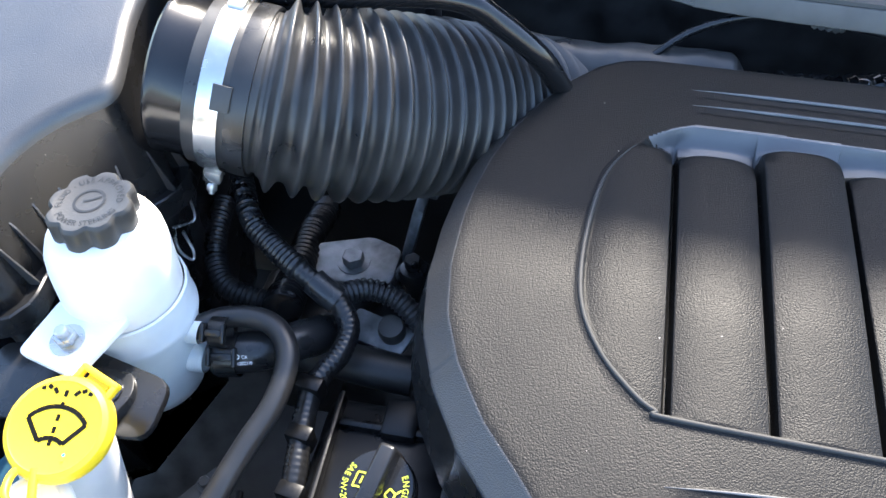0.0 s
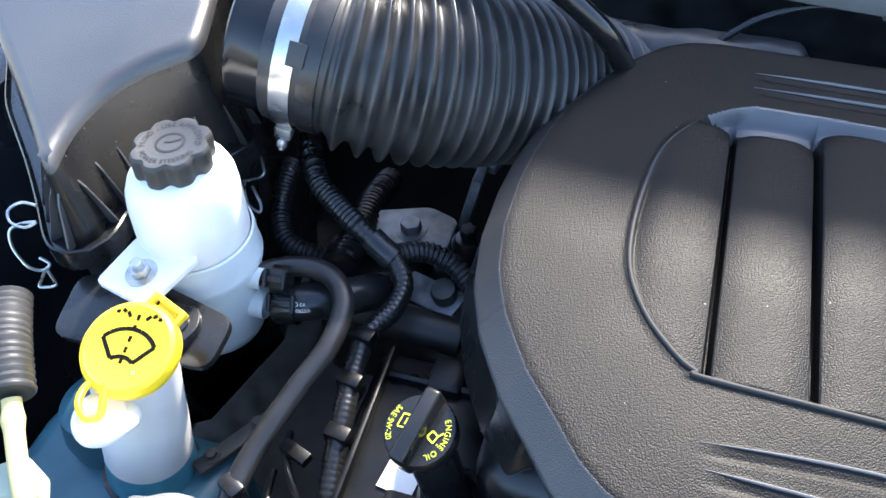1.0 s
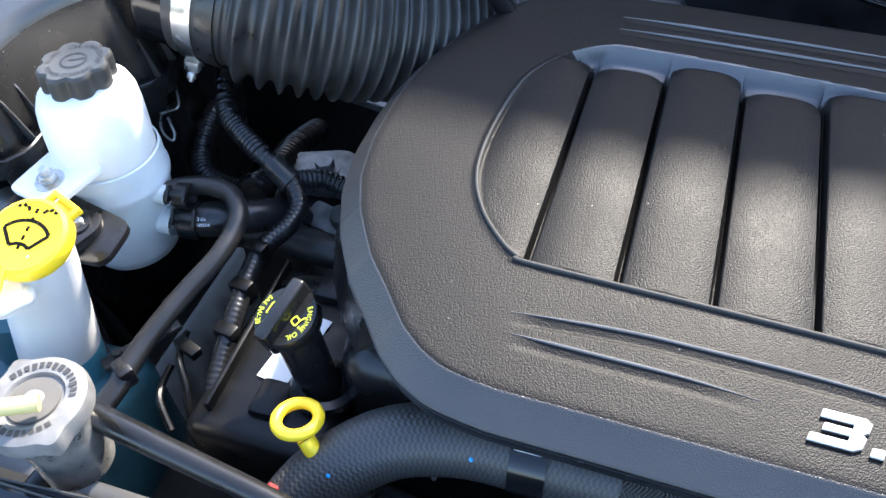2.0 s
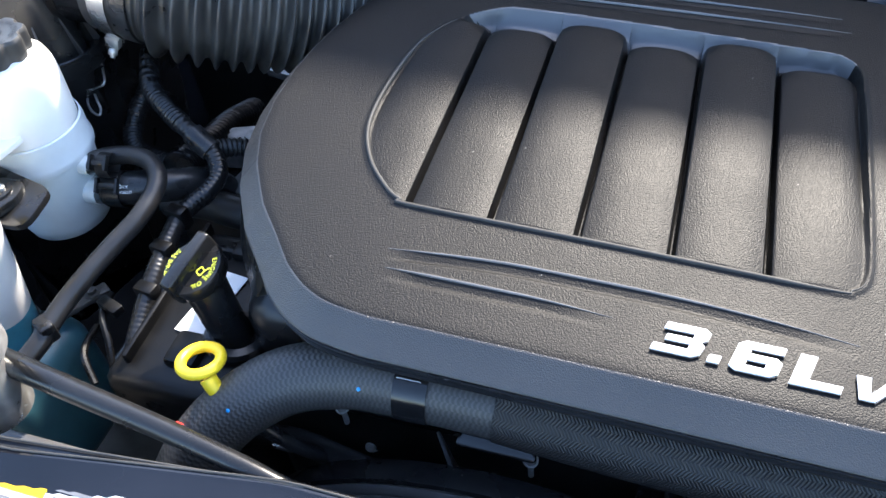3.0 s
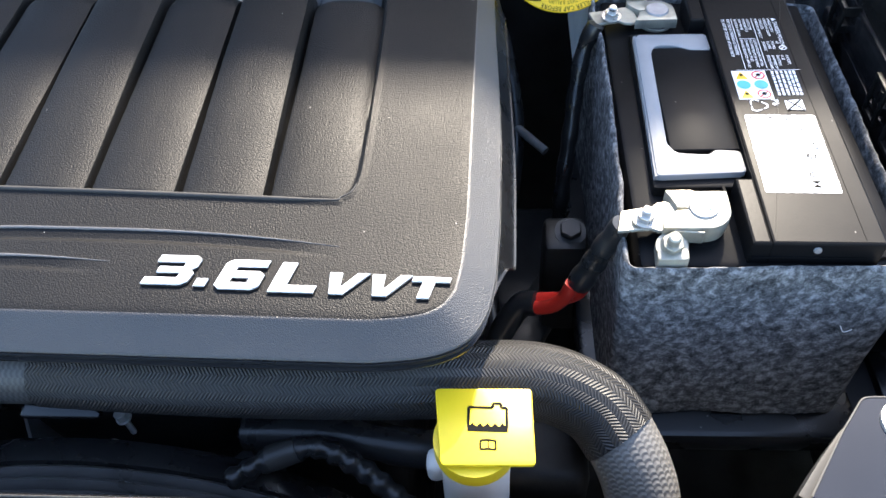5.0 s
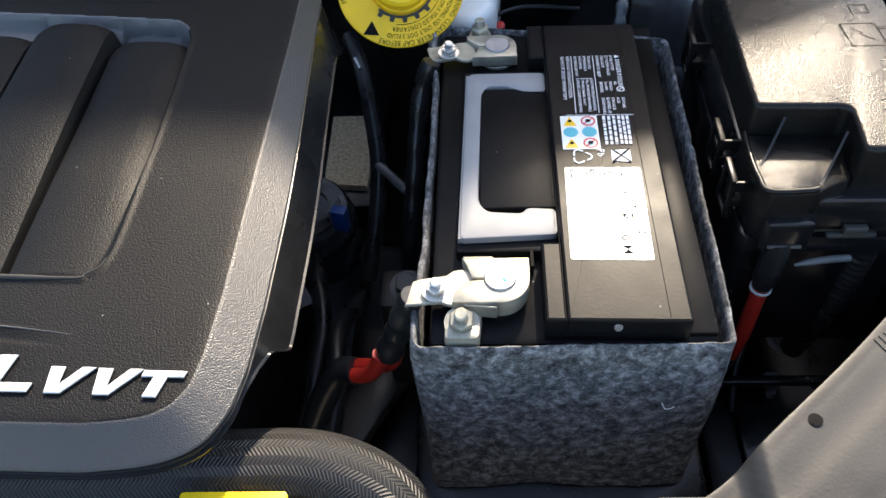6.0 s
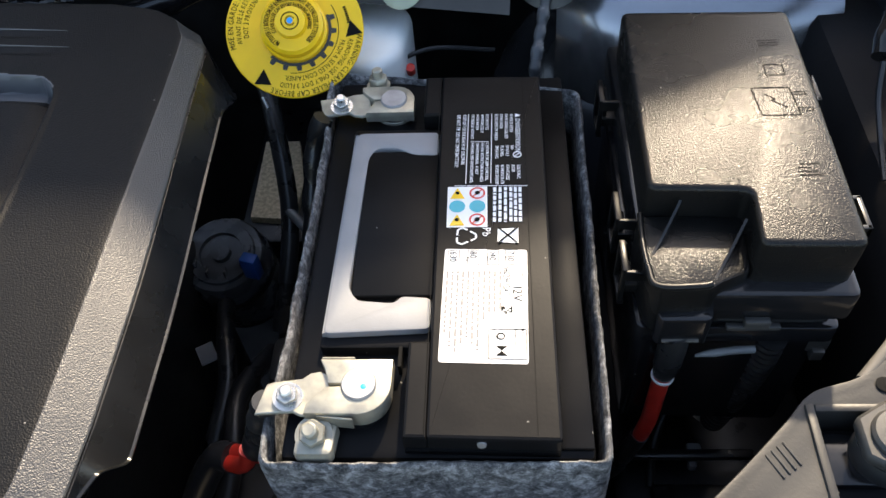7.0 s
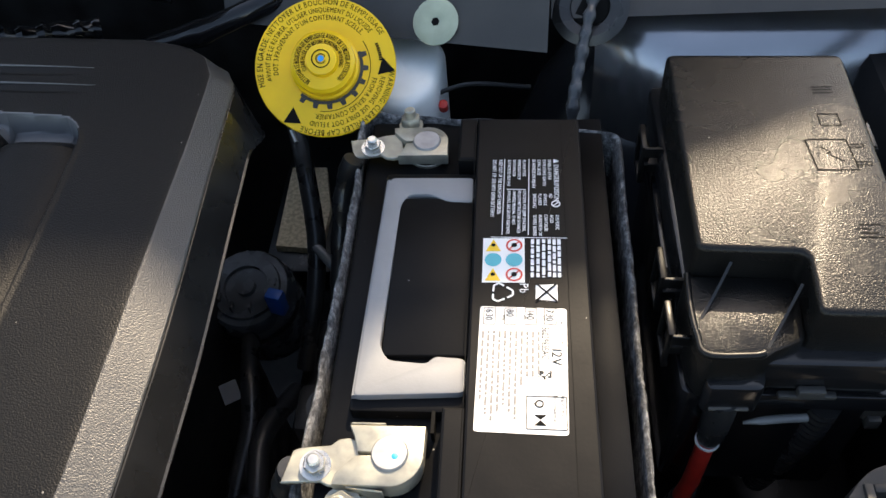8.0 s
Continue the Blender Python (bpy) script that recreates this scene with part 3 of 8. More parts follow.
def build_fan_shroud():
    t = thing("fan_shroud", "black plastic fan shroud behind the radiator", "fan shroud", (0.19, 0.1, 0.4))
    cx, cz = 0.19, 0.640

    def hoop(prof, name, label=""):
        pts, faces = [], []
        n = 96
        for i in range(n + 1):
            a = radians(8 + 164 * i / n)
            for y, r in prof:
                pts.append((cx + r * math.cos(a), y, cz + r * math.sin(a)))
        w = len(prof)
        for i in range(n):
            for j in range(w - 1):
                q = i * w + j
                faces.append((q, q + 1, q + w + 1, q + w))
        # Ridges take the lightened plastic as though lit; the rim stays black.
        part(name, (pts, faces), M["shroud" if name == "ridge" else "plastic"], t, label, smooth=30)
    hoop([(0.138, 0.215), (0.137, 0.232), (0.128, 0.2365), (0.118, 0.237), (0.1175, 0.232)], "rim")
    hoop([(0.1172, 0.232), (0.114, 0.236), (0.111, 0.232), (0.1105, 0.228), (0.107, 0.232), (0.104, 0.228), (0.1035, 0.224), (0.100, 0.228), (0.097, 0.224), (0.096, 0.18)], "ridge", "stepped ridges of the shroud")
    part("plate", box(-0.30, 0.75, 0.078, 0.092, 0.36, 0.845, 0.004), M["shroud"], t)
    part("hub", lathe([(0, 0), (0.05, 0), (0.055, -0.02), (0.05, -0.05), (0, -0.05)], 32, (cx, 0.17, cz), (0, 1, 0)), M["shroud"], t)
    for i in range(7):
        a = 2 * math.pi * i / 7
        blade = box(0.045, 0.21, -0.025, 0.025, -0.0015, 0.0015, 0.001)
        part("blade", moved(blade, Matrix.Translation((cx, 0.155, cz)) @ Matrix.Rotation(a, 4, "Y") @ Matrix.Rotation(radians(35), 4, "X")), M["shroud"], t)


build_ground()
build_bay()
build_hood()
build_front_panel()
build_fan_shroud()


# ---- engine cover ----
def cover_level(x, y):
    return 1.0 - 0.045 * (x - 0.1) + 0.03 * (y - 0.26)


LEFT_Y = [0.157, 0.158, 0.161, 0.170, 0.183, 0.206, 0.229, 0.245, 0.265, 0.298, 0.337, 0.38, 0.41, 0.44, 0.475, 0.51, 0.540, 0.562, 0.574, 0.578]
LEFT_X = [0.106, 0.090, 0.073, 0.055, 0.039, 0.020, 0.000, -0.010, -0.022, -0.035, -0.041, -0.041, -0.038, -0.032, -0.021, -0.004, 0.015, 0.035, 0.055, 0.080]
RIGHT_Y = [0.157, 0.158, 0.162, 0.169, 0.180, 0.20, 0.24, 0.375, 0.50, 0.54, 0.56, 0.572, 0.578]
RIGHT_X = [0.407, 0.424, 0.441, 0.451, 0.4575, 0.4610, 0.4635, 0.4660, 0.4685, 0.4675, 0.459, 0.440, 0.406]
RECESS = [(0.105, 0.2500), (0.24, 0.2475), (0.365, 0.2455), (0.383, 0.2490), (0.3915, 0.262), (0.3940, 0.30), (0.3955, 0.40), (0.3950, 0.455), (0.3925, 0.476), (0.382, 0.4895), (0.362, 0.4930),
          (0.24, 0.4985), (0.13, 0.5015), (0.105, 0.498), (0.082, 0.484), (0.063, 0.462), (0.050, 0.435), (0.0435, 0.395), (0.0415, 0.350), (0.046, 0.315), (0.060, 0.285), (0.079, 0.263), (0.092, 0.2535)]
GROOVES = [0.0985, 0.157, 0.2155, 0.2755, 0.334]
RISE = [0.0, -0.0015, 0.0030, -0.0010, 0.0030, -0.0030]
END_Y = [0.476, 0.4745, 0.4860, 0.4745, 0.4860, 0.4735]


SCORES = [(0.095, 0.390, lambda q: 0.2165 - 0.45 * np.maximum(q - 0.25, 0) ** 2 - 0.25 * np.maximum(0.19 - q, 0) ** 1.5),
          (0.098, 0.252, lambda q: 0.1945 - 0.25 * np.maximum(q - 0.19, 0) ** 1.6),
          (0.105, 0.385, lambda q: 0.5435 + 0 * q),
          (0.105, 0.392, lambda q: 0.5245 + 0 * q)]


def outline_distance(px, py, poly):
    """Signed distance to a closed outline, negative inside."""
    best = np.full(px.shape, 1e9)
    inside = np.zeros(px.shape, bool)
    k = len(poly)
    for i in range(k):
        ax, ay = poly[i]
        bx, by = poly[(i + 1) % k]
        dx, dy = bx - ax, by - ay
        t = np.clip(((px - ax) * dx + (py - ay) * dy) / (dx * dx + dy * dy), 0, 1)
        best = np.minimum(best, np.hypot(px - ax - t * dx, py - ay - t * dy))
        crossing = ((ay > py) != (by > py)) & (px < (bx - ax) * (py - ay) / (by - ay + 1e-12) + ax)
        inside ^= crossing
    return np.where(inside, -best, best)


def scored_line(x, y, x0, x1, curve, depth):
    """Relief of a scored styling line: a sharp crest with a shallow scoop in front of it, fading at both ends."""
    yc = curve(x)
    fade = step(x0, x0 + 0.03, x) * (1 - step(x1 - 0.05, x1, x))
    d = y - yc
    scoop = -depth * np.clip(-d / 0.006, 0, 1) * (1 - step(0.006, 0.0095, -d))
    crest = 0.0004 * np.exp(-((d - 0.0006) / 0.0009) ** 2)
    return fade * (scoop + crest)


def cover_relief(x, y, xl, xr):
    z = cover_level(x, y)
    edge = np.minimum(np.minimum(x - xl, xr - x), np.minimum(y - 0.157, 0.578 - y))
    z = z - 0.0006 * np.exp(-np.maximum(edge, 0) / 0.0025)
    z = z + 0.004 * (1 - ((x - 0.21) / 0.28) ** 2) * (1 - ((y - 0.37) / 0.25) ** 2)
    rim = smooth_loop(RECESS, 160)
    d = outline_distance(x, y, rim)
    inside = d < 0
    pad = np.zeros_like(x)
    bounds = [-1.0] + GROOVES + [2.0]
    for i in range(6):
        lo, hi = bounds[i], bounds[i + 1]
        sel = (x >= lo) & (x < hi)
        a = 0.042 if i == 0 else lo
        b = 0.3955 if i == 5 else hi
        c, hw = (a + b) / 2, (b - a) / 2
        crown = 0.0035 * (1 - np.clip(np.abs(x - c) / hw, 0, 1) ** 2.5)
        grow = step(0.26, 0.40, y)
        fall = step(END_Y[i] - 0.009, END_Y[i] + 0.007, y) ** 1.5
        corner = 0.55 * (np.clip(np.abs(x - c) / hw, 0, 1)) ** 4
        h = -0.0022 + crown + RISE[i] * grow - 0.012 * np.clip(fall + corner * step(END_Y[i] - 0.022, END_Y[i], y), 0, 1)
        pad = np.where(sel, h, pad)
    for g in GROOVES:
        gd = np.abs(x - g - 0.0 * y)
        depth = (0.0085 + 0.002 * step(0.30, 0.45, y)) * (1 - step(0.476, 0.492, y))
        pad = pad - depth * (1 - step(0.0006, 0.0029, gd))
    back_wall = step(0.489, 0.502, y) * step(0.07, 0.10, x)
    pad = pad * (1 - back_wall)
    blend = step(0.0, 0.0035, -d)
    right_edge = (x > 0.38) * step(0.28, 0.36, y)
    pad = pad - 0.004 * right_edge * np.exp(-np.maximum(-d, 0) / 0.004)
    z = z + np.where(inside, pad * blend, 0.0)
    z = z + 0.0011 * np.exp(-((d - 0.0008) / 0.0020) ** 2) * (1 - step(0.46, 0.49, y))
    for x0, x1, curve in SCORES:
        z = z + scored_line(x, y, x0, x1, curve, 0.0013)
    return z


def build_cover():
    t = thing("engine_cover", "matte black grained plastic engine cover with silver displacement badge", "engine cover", (0.21, 0.37, 0.90))
    ys = np.unique(np.concatenate((np.linspace(0.157, 0.19, 24), np.arange(0.19, 0.24, 0.0010), np.arange(0.24, 0.27, 0.0009), np.arange(0.27, 0.44, 0.0025), np.arange(0.44, 0.51, 0.0012), np.arange(0.51, 0.55, 0.0010), np.linspace(0.55, 0.578, 22))))
    dense = [np.arange(g - 0.007, g + 0.007, 0.0008) for g in GROOVES]
    xs = np.unique(np.concatenate((np.arange(-0.045, 0.470, 0.0030), np.arange(0.036, 0.06, 0.0012), np.arange(0.378, 0.404, 0.0010), *dense)).round(5))
    xl = np.interp(ys, LEFT_Y, LEFT_X)
    xr = np.interp(ys, RIGHT_Y, RIGHT_X)
    for _ in range(3):
        for a in (xl, xr):
            a[1:-1] = (a[:-2] + 2 * a[1:-1] + a[2:]) / 4
    X = np.clip(xs[None, :], xl[:, None], xr[:, None])
    Y = np.repeat(ys[:, None], len(xs), 1)
    Z = cover_relief(X, Y, xl[:, None], xr[:, None])
    index, pts, faces = {}, [], []

    def vid(i, j):
        key = (i, round(float(X[i, j]), 6))
        if key not in index:
            index[key] = len(pts)
            pts.append((X[i, j], Y[i, j], Z[i, j]))
        return index[key]
    for i in range(len(ys) - 1):
        for j in range(len(xs) - 1):
            q = []
            for v in (vid(i, j), vid(i, j + 1), vid(i + 1, j + 1), vid(i + 1, j)):
                if v not in q:
                    q.append(v)
            if len(q) > 2:
                faces.append(tuple(q))
    row = lambda i: [vid(i, j) for j in range(len(xs))]
    loop = row(0) + [vid(i, len(xs) - 1) for i in range(1, len(ys))] + row(len(ys) - 1)[::-1] + [vid(i, 0) for i in range(len(ys) - 2, 0, -1)]
    loop = [v for k, v in enumerate(loop) if v != loop[k - 1]]
    c = np.array([pts[v] for v in loop])
    nrm = np.stack((np.roll(c[:, 1], -3) - np.roll(c[:, 1], 3), np.roll(c[:, 0], 3) - np.roll(c[:, 0], -3)), 1)
    nrm /= np.linalg.norm(nrm, axis=1)[:, None] + 1e-12
    for _ in range(12):
        nrm = (np.roll(nrm, 1, 0) + 2 * nrm + np.roll(nrm, -1, 0)) / 4
    nrm /= np.linalg.norm(nrm, axis=1)[:, None]
    right = step(0.2, 0.9, nrm[:, 0])
    left = step(0.2, 0.9, -nrm[:, 0])
    front = step(0.3, 0.9, -nrm[:, 1])
    back = step(0.3, 0.9, nrm[:, 1])
    width = 0.0165 + (0.0045 - 0.008 * step(0.30, 0.52, c[:, 1])) * right - 0.005 * back + 0.0025 * front
    drop = 0.0155 - 0.0030 * right - 0.001 * front + 0.006 * back
    low = left * step(0.195, 0.21, c[:, 1]) * (1 - step(0.40, 0.50, c[:, 1]))
    flare = 0.012 * low
    wall = 0.006 + 0.020 * right * step(0.215, 0.235, c[:, 1]) + 0.03 * step(0.5, 0.57, c[:, 1]) + 0.032 * left * step(0.195, 0.21, c[:, 1])
    flat_count = len(faces)
    prev = loop
    steps = [(0.035, 0.008), (0.075, 0.035), (0.12, 0.085), (0.35, 0.335), (0.65, 0.65), (0.90, 0.90), (0.965, 0.967), (1.0, 1.0)]
    rings = [(width * a, drop * b) for a, b in steps]
    rings += [(width + 0.0006, drop + 0.0012), (width - 0.0012, drop + 0.0018), (width - 0.0012, drop + 0.0030), (width + 0.0008, drop + 0.0036), (width + 0.0004, drop + 0.0050), (width - 0.003 * (1 - low) + 0.013 * right * step(0.19, 0.235, c[:, 1]) + flare, drop + 0.006 + wall), (width - 0.001 + 0.0125 * right * step(0.19, 0.235, c[:, 1]) + flare, drop + 0.0066 + wall), (width - 0.001 + 0.0125 * right * step(0.19, 0.235, c[:, 1]) + flare, drop + 0.0078 + wall), (width - 0.010, drop + 0.012 + wall)]
    for w, d in rings:
        o = len(pts)
        for k in range(len(loop)):
            pts.append((c[k, 0] + nrm[k, 0] * w[k], c[k, 1] + nrm[k, 1] * w[k], c[k, 2] - d[k]))
        cur = list(range(o, o + len(loop)))
        for k in range(len(loop)):
            q = (k + 1) % len(loop)
            faces.append((prev[k], cur[k], cur[q], prev[q]))
        prev = cur
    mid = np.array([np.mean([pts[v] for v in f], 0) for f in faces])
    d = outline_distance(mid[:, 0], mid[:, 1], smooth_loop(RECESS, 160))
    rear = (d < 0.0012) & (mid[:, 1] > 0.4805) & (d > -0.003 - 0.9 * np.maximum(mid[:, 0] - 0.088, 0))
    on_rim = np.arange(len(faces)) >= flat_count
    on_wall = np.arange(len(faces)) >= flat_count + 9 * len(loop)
    # Rim colour is lightened as if skylit; the side wall stays darker.
    for name, sel, mat, lab in (("shell", ~rear & ~on_rim, "cover", ""), ("bevelled_rim", on_rim & ~on_wall, "rim", "smoother satin bevelled rim, lightened for sky light"), ("side_wall", on_wall, "plastic", "smooth dark side wall"), ("trim", rear, "trim", "smooth grey wall at the back of the recess")):
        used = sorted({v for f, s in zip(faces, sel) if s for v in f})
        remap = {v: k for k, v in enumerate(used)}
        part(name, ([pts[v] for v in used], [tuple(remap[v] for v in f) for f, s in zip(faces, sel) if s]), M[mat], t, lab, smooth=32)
    build_trim(t)
    build_badge(t)


def build_trim(t):
    """The smooth bead round the recess and the crests of the scored lines."""
    rim = smooth_loop(RECESS, 600)
    first = int(np.argmin(np.hypot(rim[:, 0] - 0.070, rim[:, 1] - 0.472)))
    order = [(first + i) % 600 for i in range(600)]
    path = [rim[k] for k in order]
    last = max(i for i, p in enumerate(path) if p[1] < 0.262 and p[0] > 0.38)
    path = np.array(path[:last])
    lo, hi = np.full(len(path), -1.0), np.full(len(path), 1.0)
    z = cover_relief(path[:, 0], path[:, 1], lo, hi)
    fade = lambda f: min(1.0, f / 0.12, (1 - f) / 0.10)
    part("bead", tube([(x, y, h + 0.0001) for (x, y), h in zip(path, z)], lambda f, s: 0.0003 + 0.0013 * fade(f), 10, 10, curved=False), M["bead"], t, "smooth grey bead round the recess")
    for n, (x0, x1, curve) in enumerate(SCORES):
        thick = 0.0008 if n < 2 else 0.0012
        x = np.linspace(x0 + 0.004, x1 - 0.004, 120)
        y = curve(x) + 0.0006
        z = cover_relief(x, y, np.full(120, -1.0), np.full(120, 1.0))
        part("scored_line", tube(list(zip(x, y, z + 0.0001)), lambda f, s: 0.0002 + thick * min(1.0, f / 0.2, (1 - f) / 0.45), 10, 8, curved=False), M["trim"], t, "thin smooth styling line")


def build_badge(t):
    """Slanted block letters in silver, standing proud of the cover."""
    def top(x, y):
        return cover_level(x, y) + 0.004 * (1 - ((x - 0.21) / 0.28) ** 2) * (1 - ((y - 0.37) / 0.25) ** 2)

    def slab(poly, z0, z1, bevel):
        bm = prism(poly, z0, z1, bevel, 1)
        for v in bm.verts:
            v.co.z += top(v.co.x, v.co.y)
        return bm

    def place(poly, x0, y0, w, h, name="badge_letter"):
        out = [(x0 + 0.0022 + px * w + 0.30 * py * h, y0 + py * h) for px, py in poly]
        face = part(name, slab(out, 0.0014, 0.0024, 0.0004), M["badge"], t, "satin silver raised badge letter", smooth=20)
        # Black slab, shifted forward, draws the letter's shaded side and shadow.
        part("letter_shade", slab([(x + 0.0003, y - 0.0005) for x, y in out], -0.002, 0.0014, 0.0), M["plastic"], face, "black foot standing in for shade below the letter", smooth=20)
    three = [(0, 0), (0.84, 0), (0.98, 0.12), (1, 0.42), (0.90, 0.52), (1, 0.62), (1, 0.88), (0.86, 1), (0.06, 1), (0.06, 0.76), (0.70, 0.76), (0.70, 0.61), (0.18, 0.61), (0.18, 0.40), (0.70, 0.40), (0.70, 0.24), (0, 0.24)]
    six = [(0.14, 0), (0.86, 0), (1, 0.12), (1, 0.50), (0.86, 0.62), (0.30, 0.62), (0.30, 0.39), (0.70, 0.39), (0.70, 0.23), (0.30, 0.23), (0.30, 0.76), (0.96, 0.76), (0.96, 1), (0.14, 1), (0, 0.88), (0, 0.12)]
    ell = [(0, 0), (1, 0), (1, 0.24), (0.34, 0.24), (0.34, 1), (0, 1)]
    vee = [(0.22, 0), (0.56, 0), (1.0, 1), (0.70, 1), (0.42, 0.30), (0.32, 1), (0, 1)]
    tee = [(0.30, 0), (0.62, 0), (0.62, 0.76), (1, 0.76), (1, 1), (0, 1), (0, 0.76), (0.30, 0.76)]
    dot = [(0, 0), (1, 0), (1, 1), (0, 1)]
    place(three, 0.2695, 0.1755, 0.0275, 0.0215)
    place(dot, 0.3010, 0.1750, 0.0068, 0.0055, "badge_dot")
    place(six, 0.3125, 0.1735, 0.0265, 0.0215)
    place(ell, 0.3455, 0.1725, 0.0270, 0.0215)
    place(vee, 0.3765, 0.1722, 0.0240, 0.0155)
    place(vee, 0.4020, 0.1718, 0.0240, 0.0155)
    place(tee, 0.4265, 0.1712, 0.0225, 0.0155)


build_cover()


# ---- engine below the cover ----
def build_engine():
    t = thing("engine_block", "grimy dark engine block below the cover", "engine", (0.2, 0.37, 0.30))
    part("block", box(-0.05, 0.40, 0.19, 0.56, 0.30, 0.86, 0.02, 3), M["dirt"], t)
    part("intake_plenum", box(-0.03, 0.415, 0.185, 0.55, 0.80, 0.935, 0.03, 3), M["plastic"], t)
    part("timing_case", box(-0.16, -0.05, 0.20, 0.52, 0.32, 0.80, 0.02, 3), M["dirt"], t)
    part("front_head", box(-0.04, 0.40, 0.214, 0.24, 0.55, 0.78, 0.015, 2), M["dirt"], t)
    vc = part("valve_cover", box(-0.135, -0.020, 0.135, 0.305, 0.80, 0.878, 0.012, 3), M["deep"], t, "black moulded valve cover")
    for y in (0.170, 0.285):
        part("raised_pad", box(-0.088, -0.060, y - 0.012, y + 0.02, 0.874, 0.886, 0.004), M["deep"], vc)
    part("rib", box(-0.120, -0.025, 0.276, 0.284, 0.874, 0.884, 0.003), M["deep"], vc)
    part("tag", moved(box(-0.013, 0.013, -0.034, 0.034, 0, 0.0006, 0.0), Matrix.Translation((-0.079, 0.223, 0.8795)) @ Matrix.Rotation(radians(-8), 4, "Z")), M["paper"], vc, "white paper tag")


build_engine()


# ---- air filter box and intake hose ----
def grown(loop, d):
    """A plan loop pushed outwards by d."""
    p = np.array(loop, float)[:, :2]
    t = np.roll(p, -1, 0) - np.roll(p, 1, 0)
    n = np.stack((t[:, 1], -t[:, 0]), 1)
    n /= np.linalg.norm(n, axis=1)[:, None]
    area = np.sum(p[:, 0] * np.roll(p[:, 1], -1) - np.roll(p[:, 0], -1) * p[:, 1])
    return p + n * d * (1 if area > 0 else -1)


BOTTLE_ARC = [(-0.252 + 0.093 * math.cos(radians(a)), 0.302 + 0.093 * math.sin(radians(a))) for a in (203, 190, 177, 164, 151, 138, 125, 113)]
AIRBOX = BOTTLE_ARC + [(-0.286, 0.396), (-0.294, 0.430), (-0.304, 0.464), (-0.310, 0.555), (-0.355, 0.60), (-0.50, 0.60), (-0.56, 0.50), (-0.49, 0.406), (-0.42, 0.344), (-0.380, 0.305), (-0.347, 0.270)]


def resample(poly, n):
    """n points at even steps round a closed outline."""
    p = np.array(poly, float)
    q = np.vstack((p, p[:1]))
    run = np.concatenate(([0], np.cumsum(np.linalg.norm(np.diff(q, axis=0), axis=1))))
    s = np.linspace(0, run[-1], n, endpoint=False)
    return np.stack((np.interp(s, run, q[:, 0]), np.interp(s, run, q[:, 1])), 1)


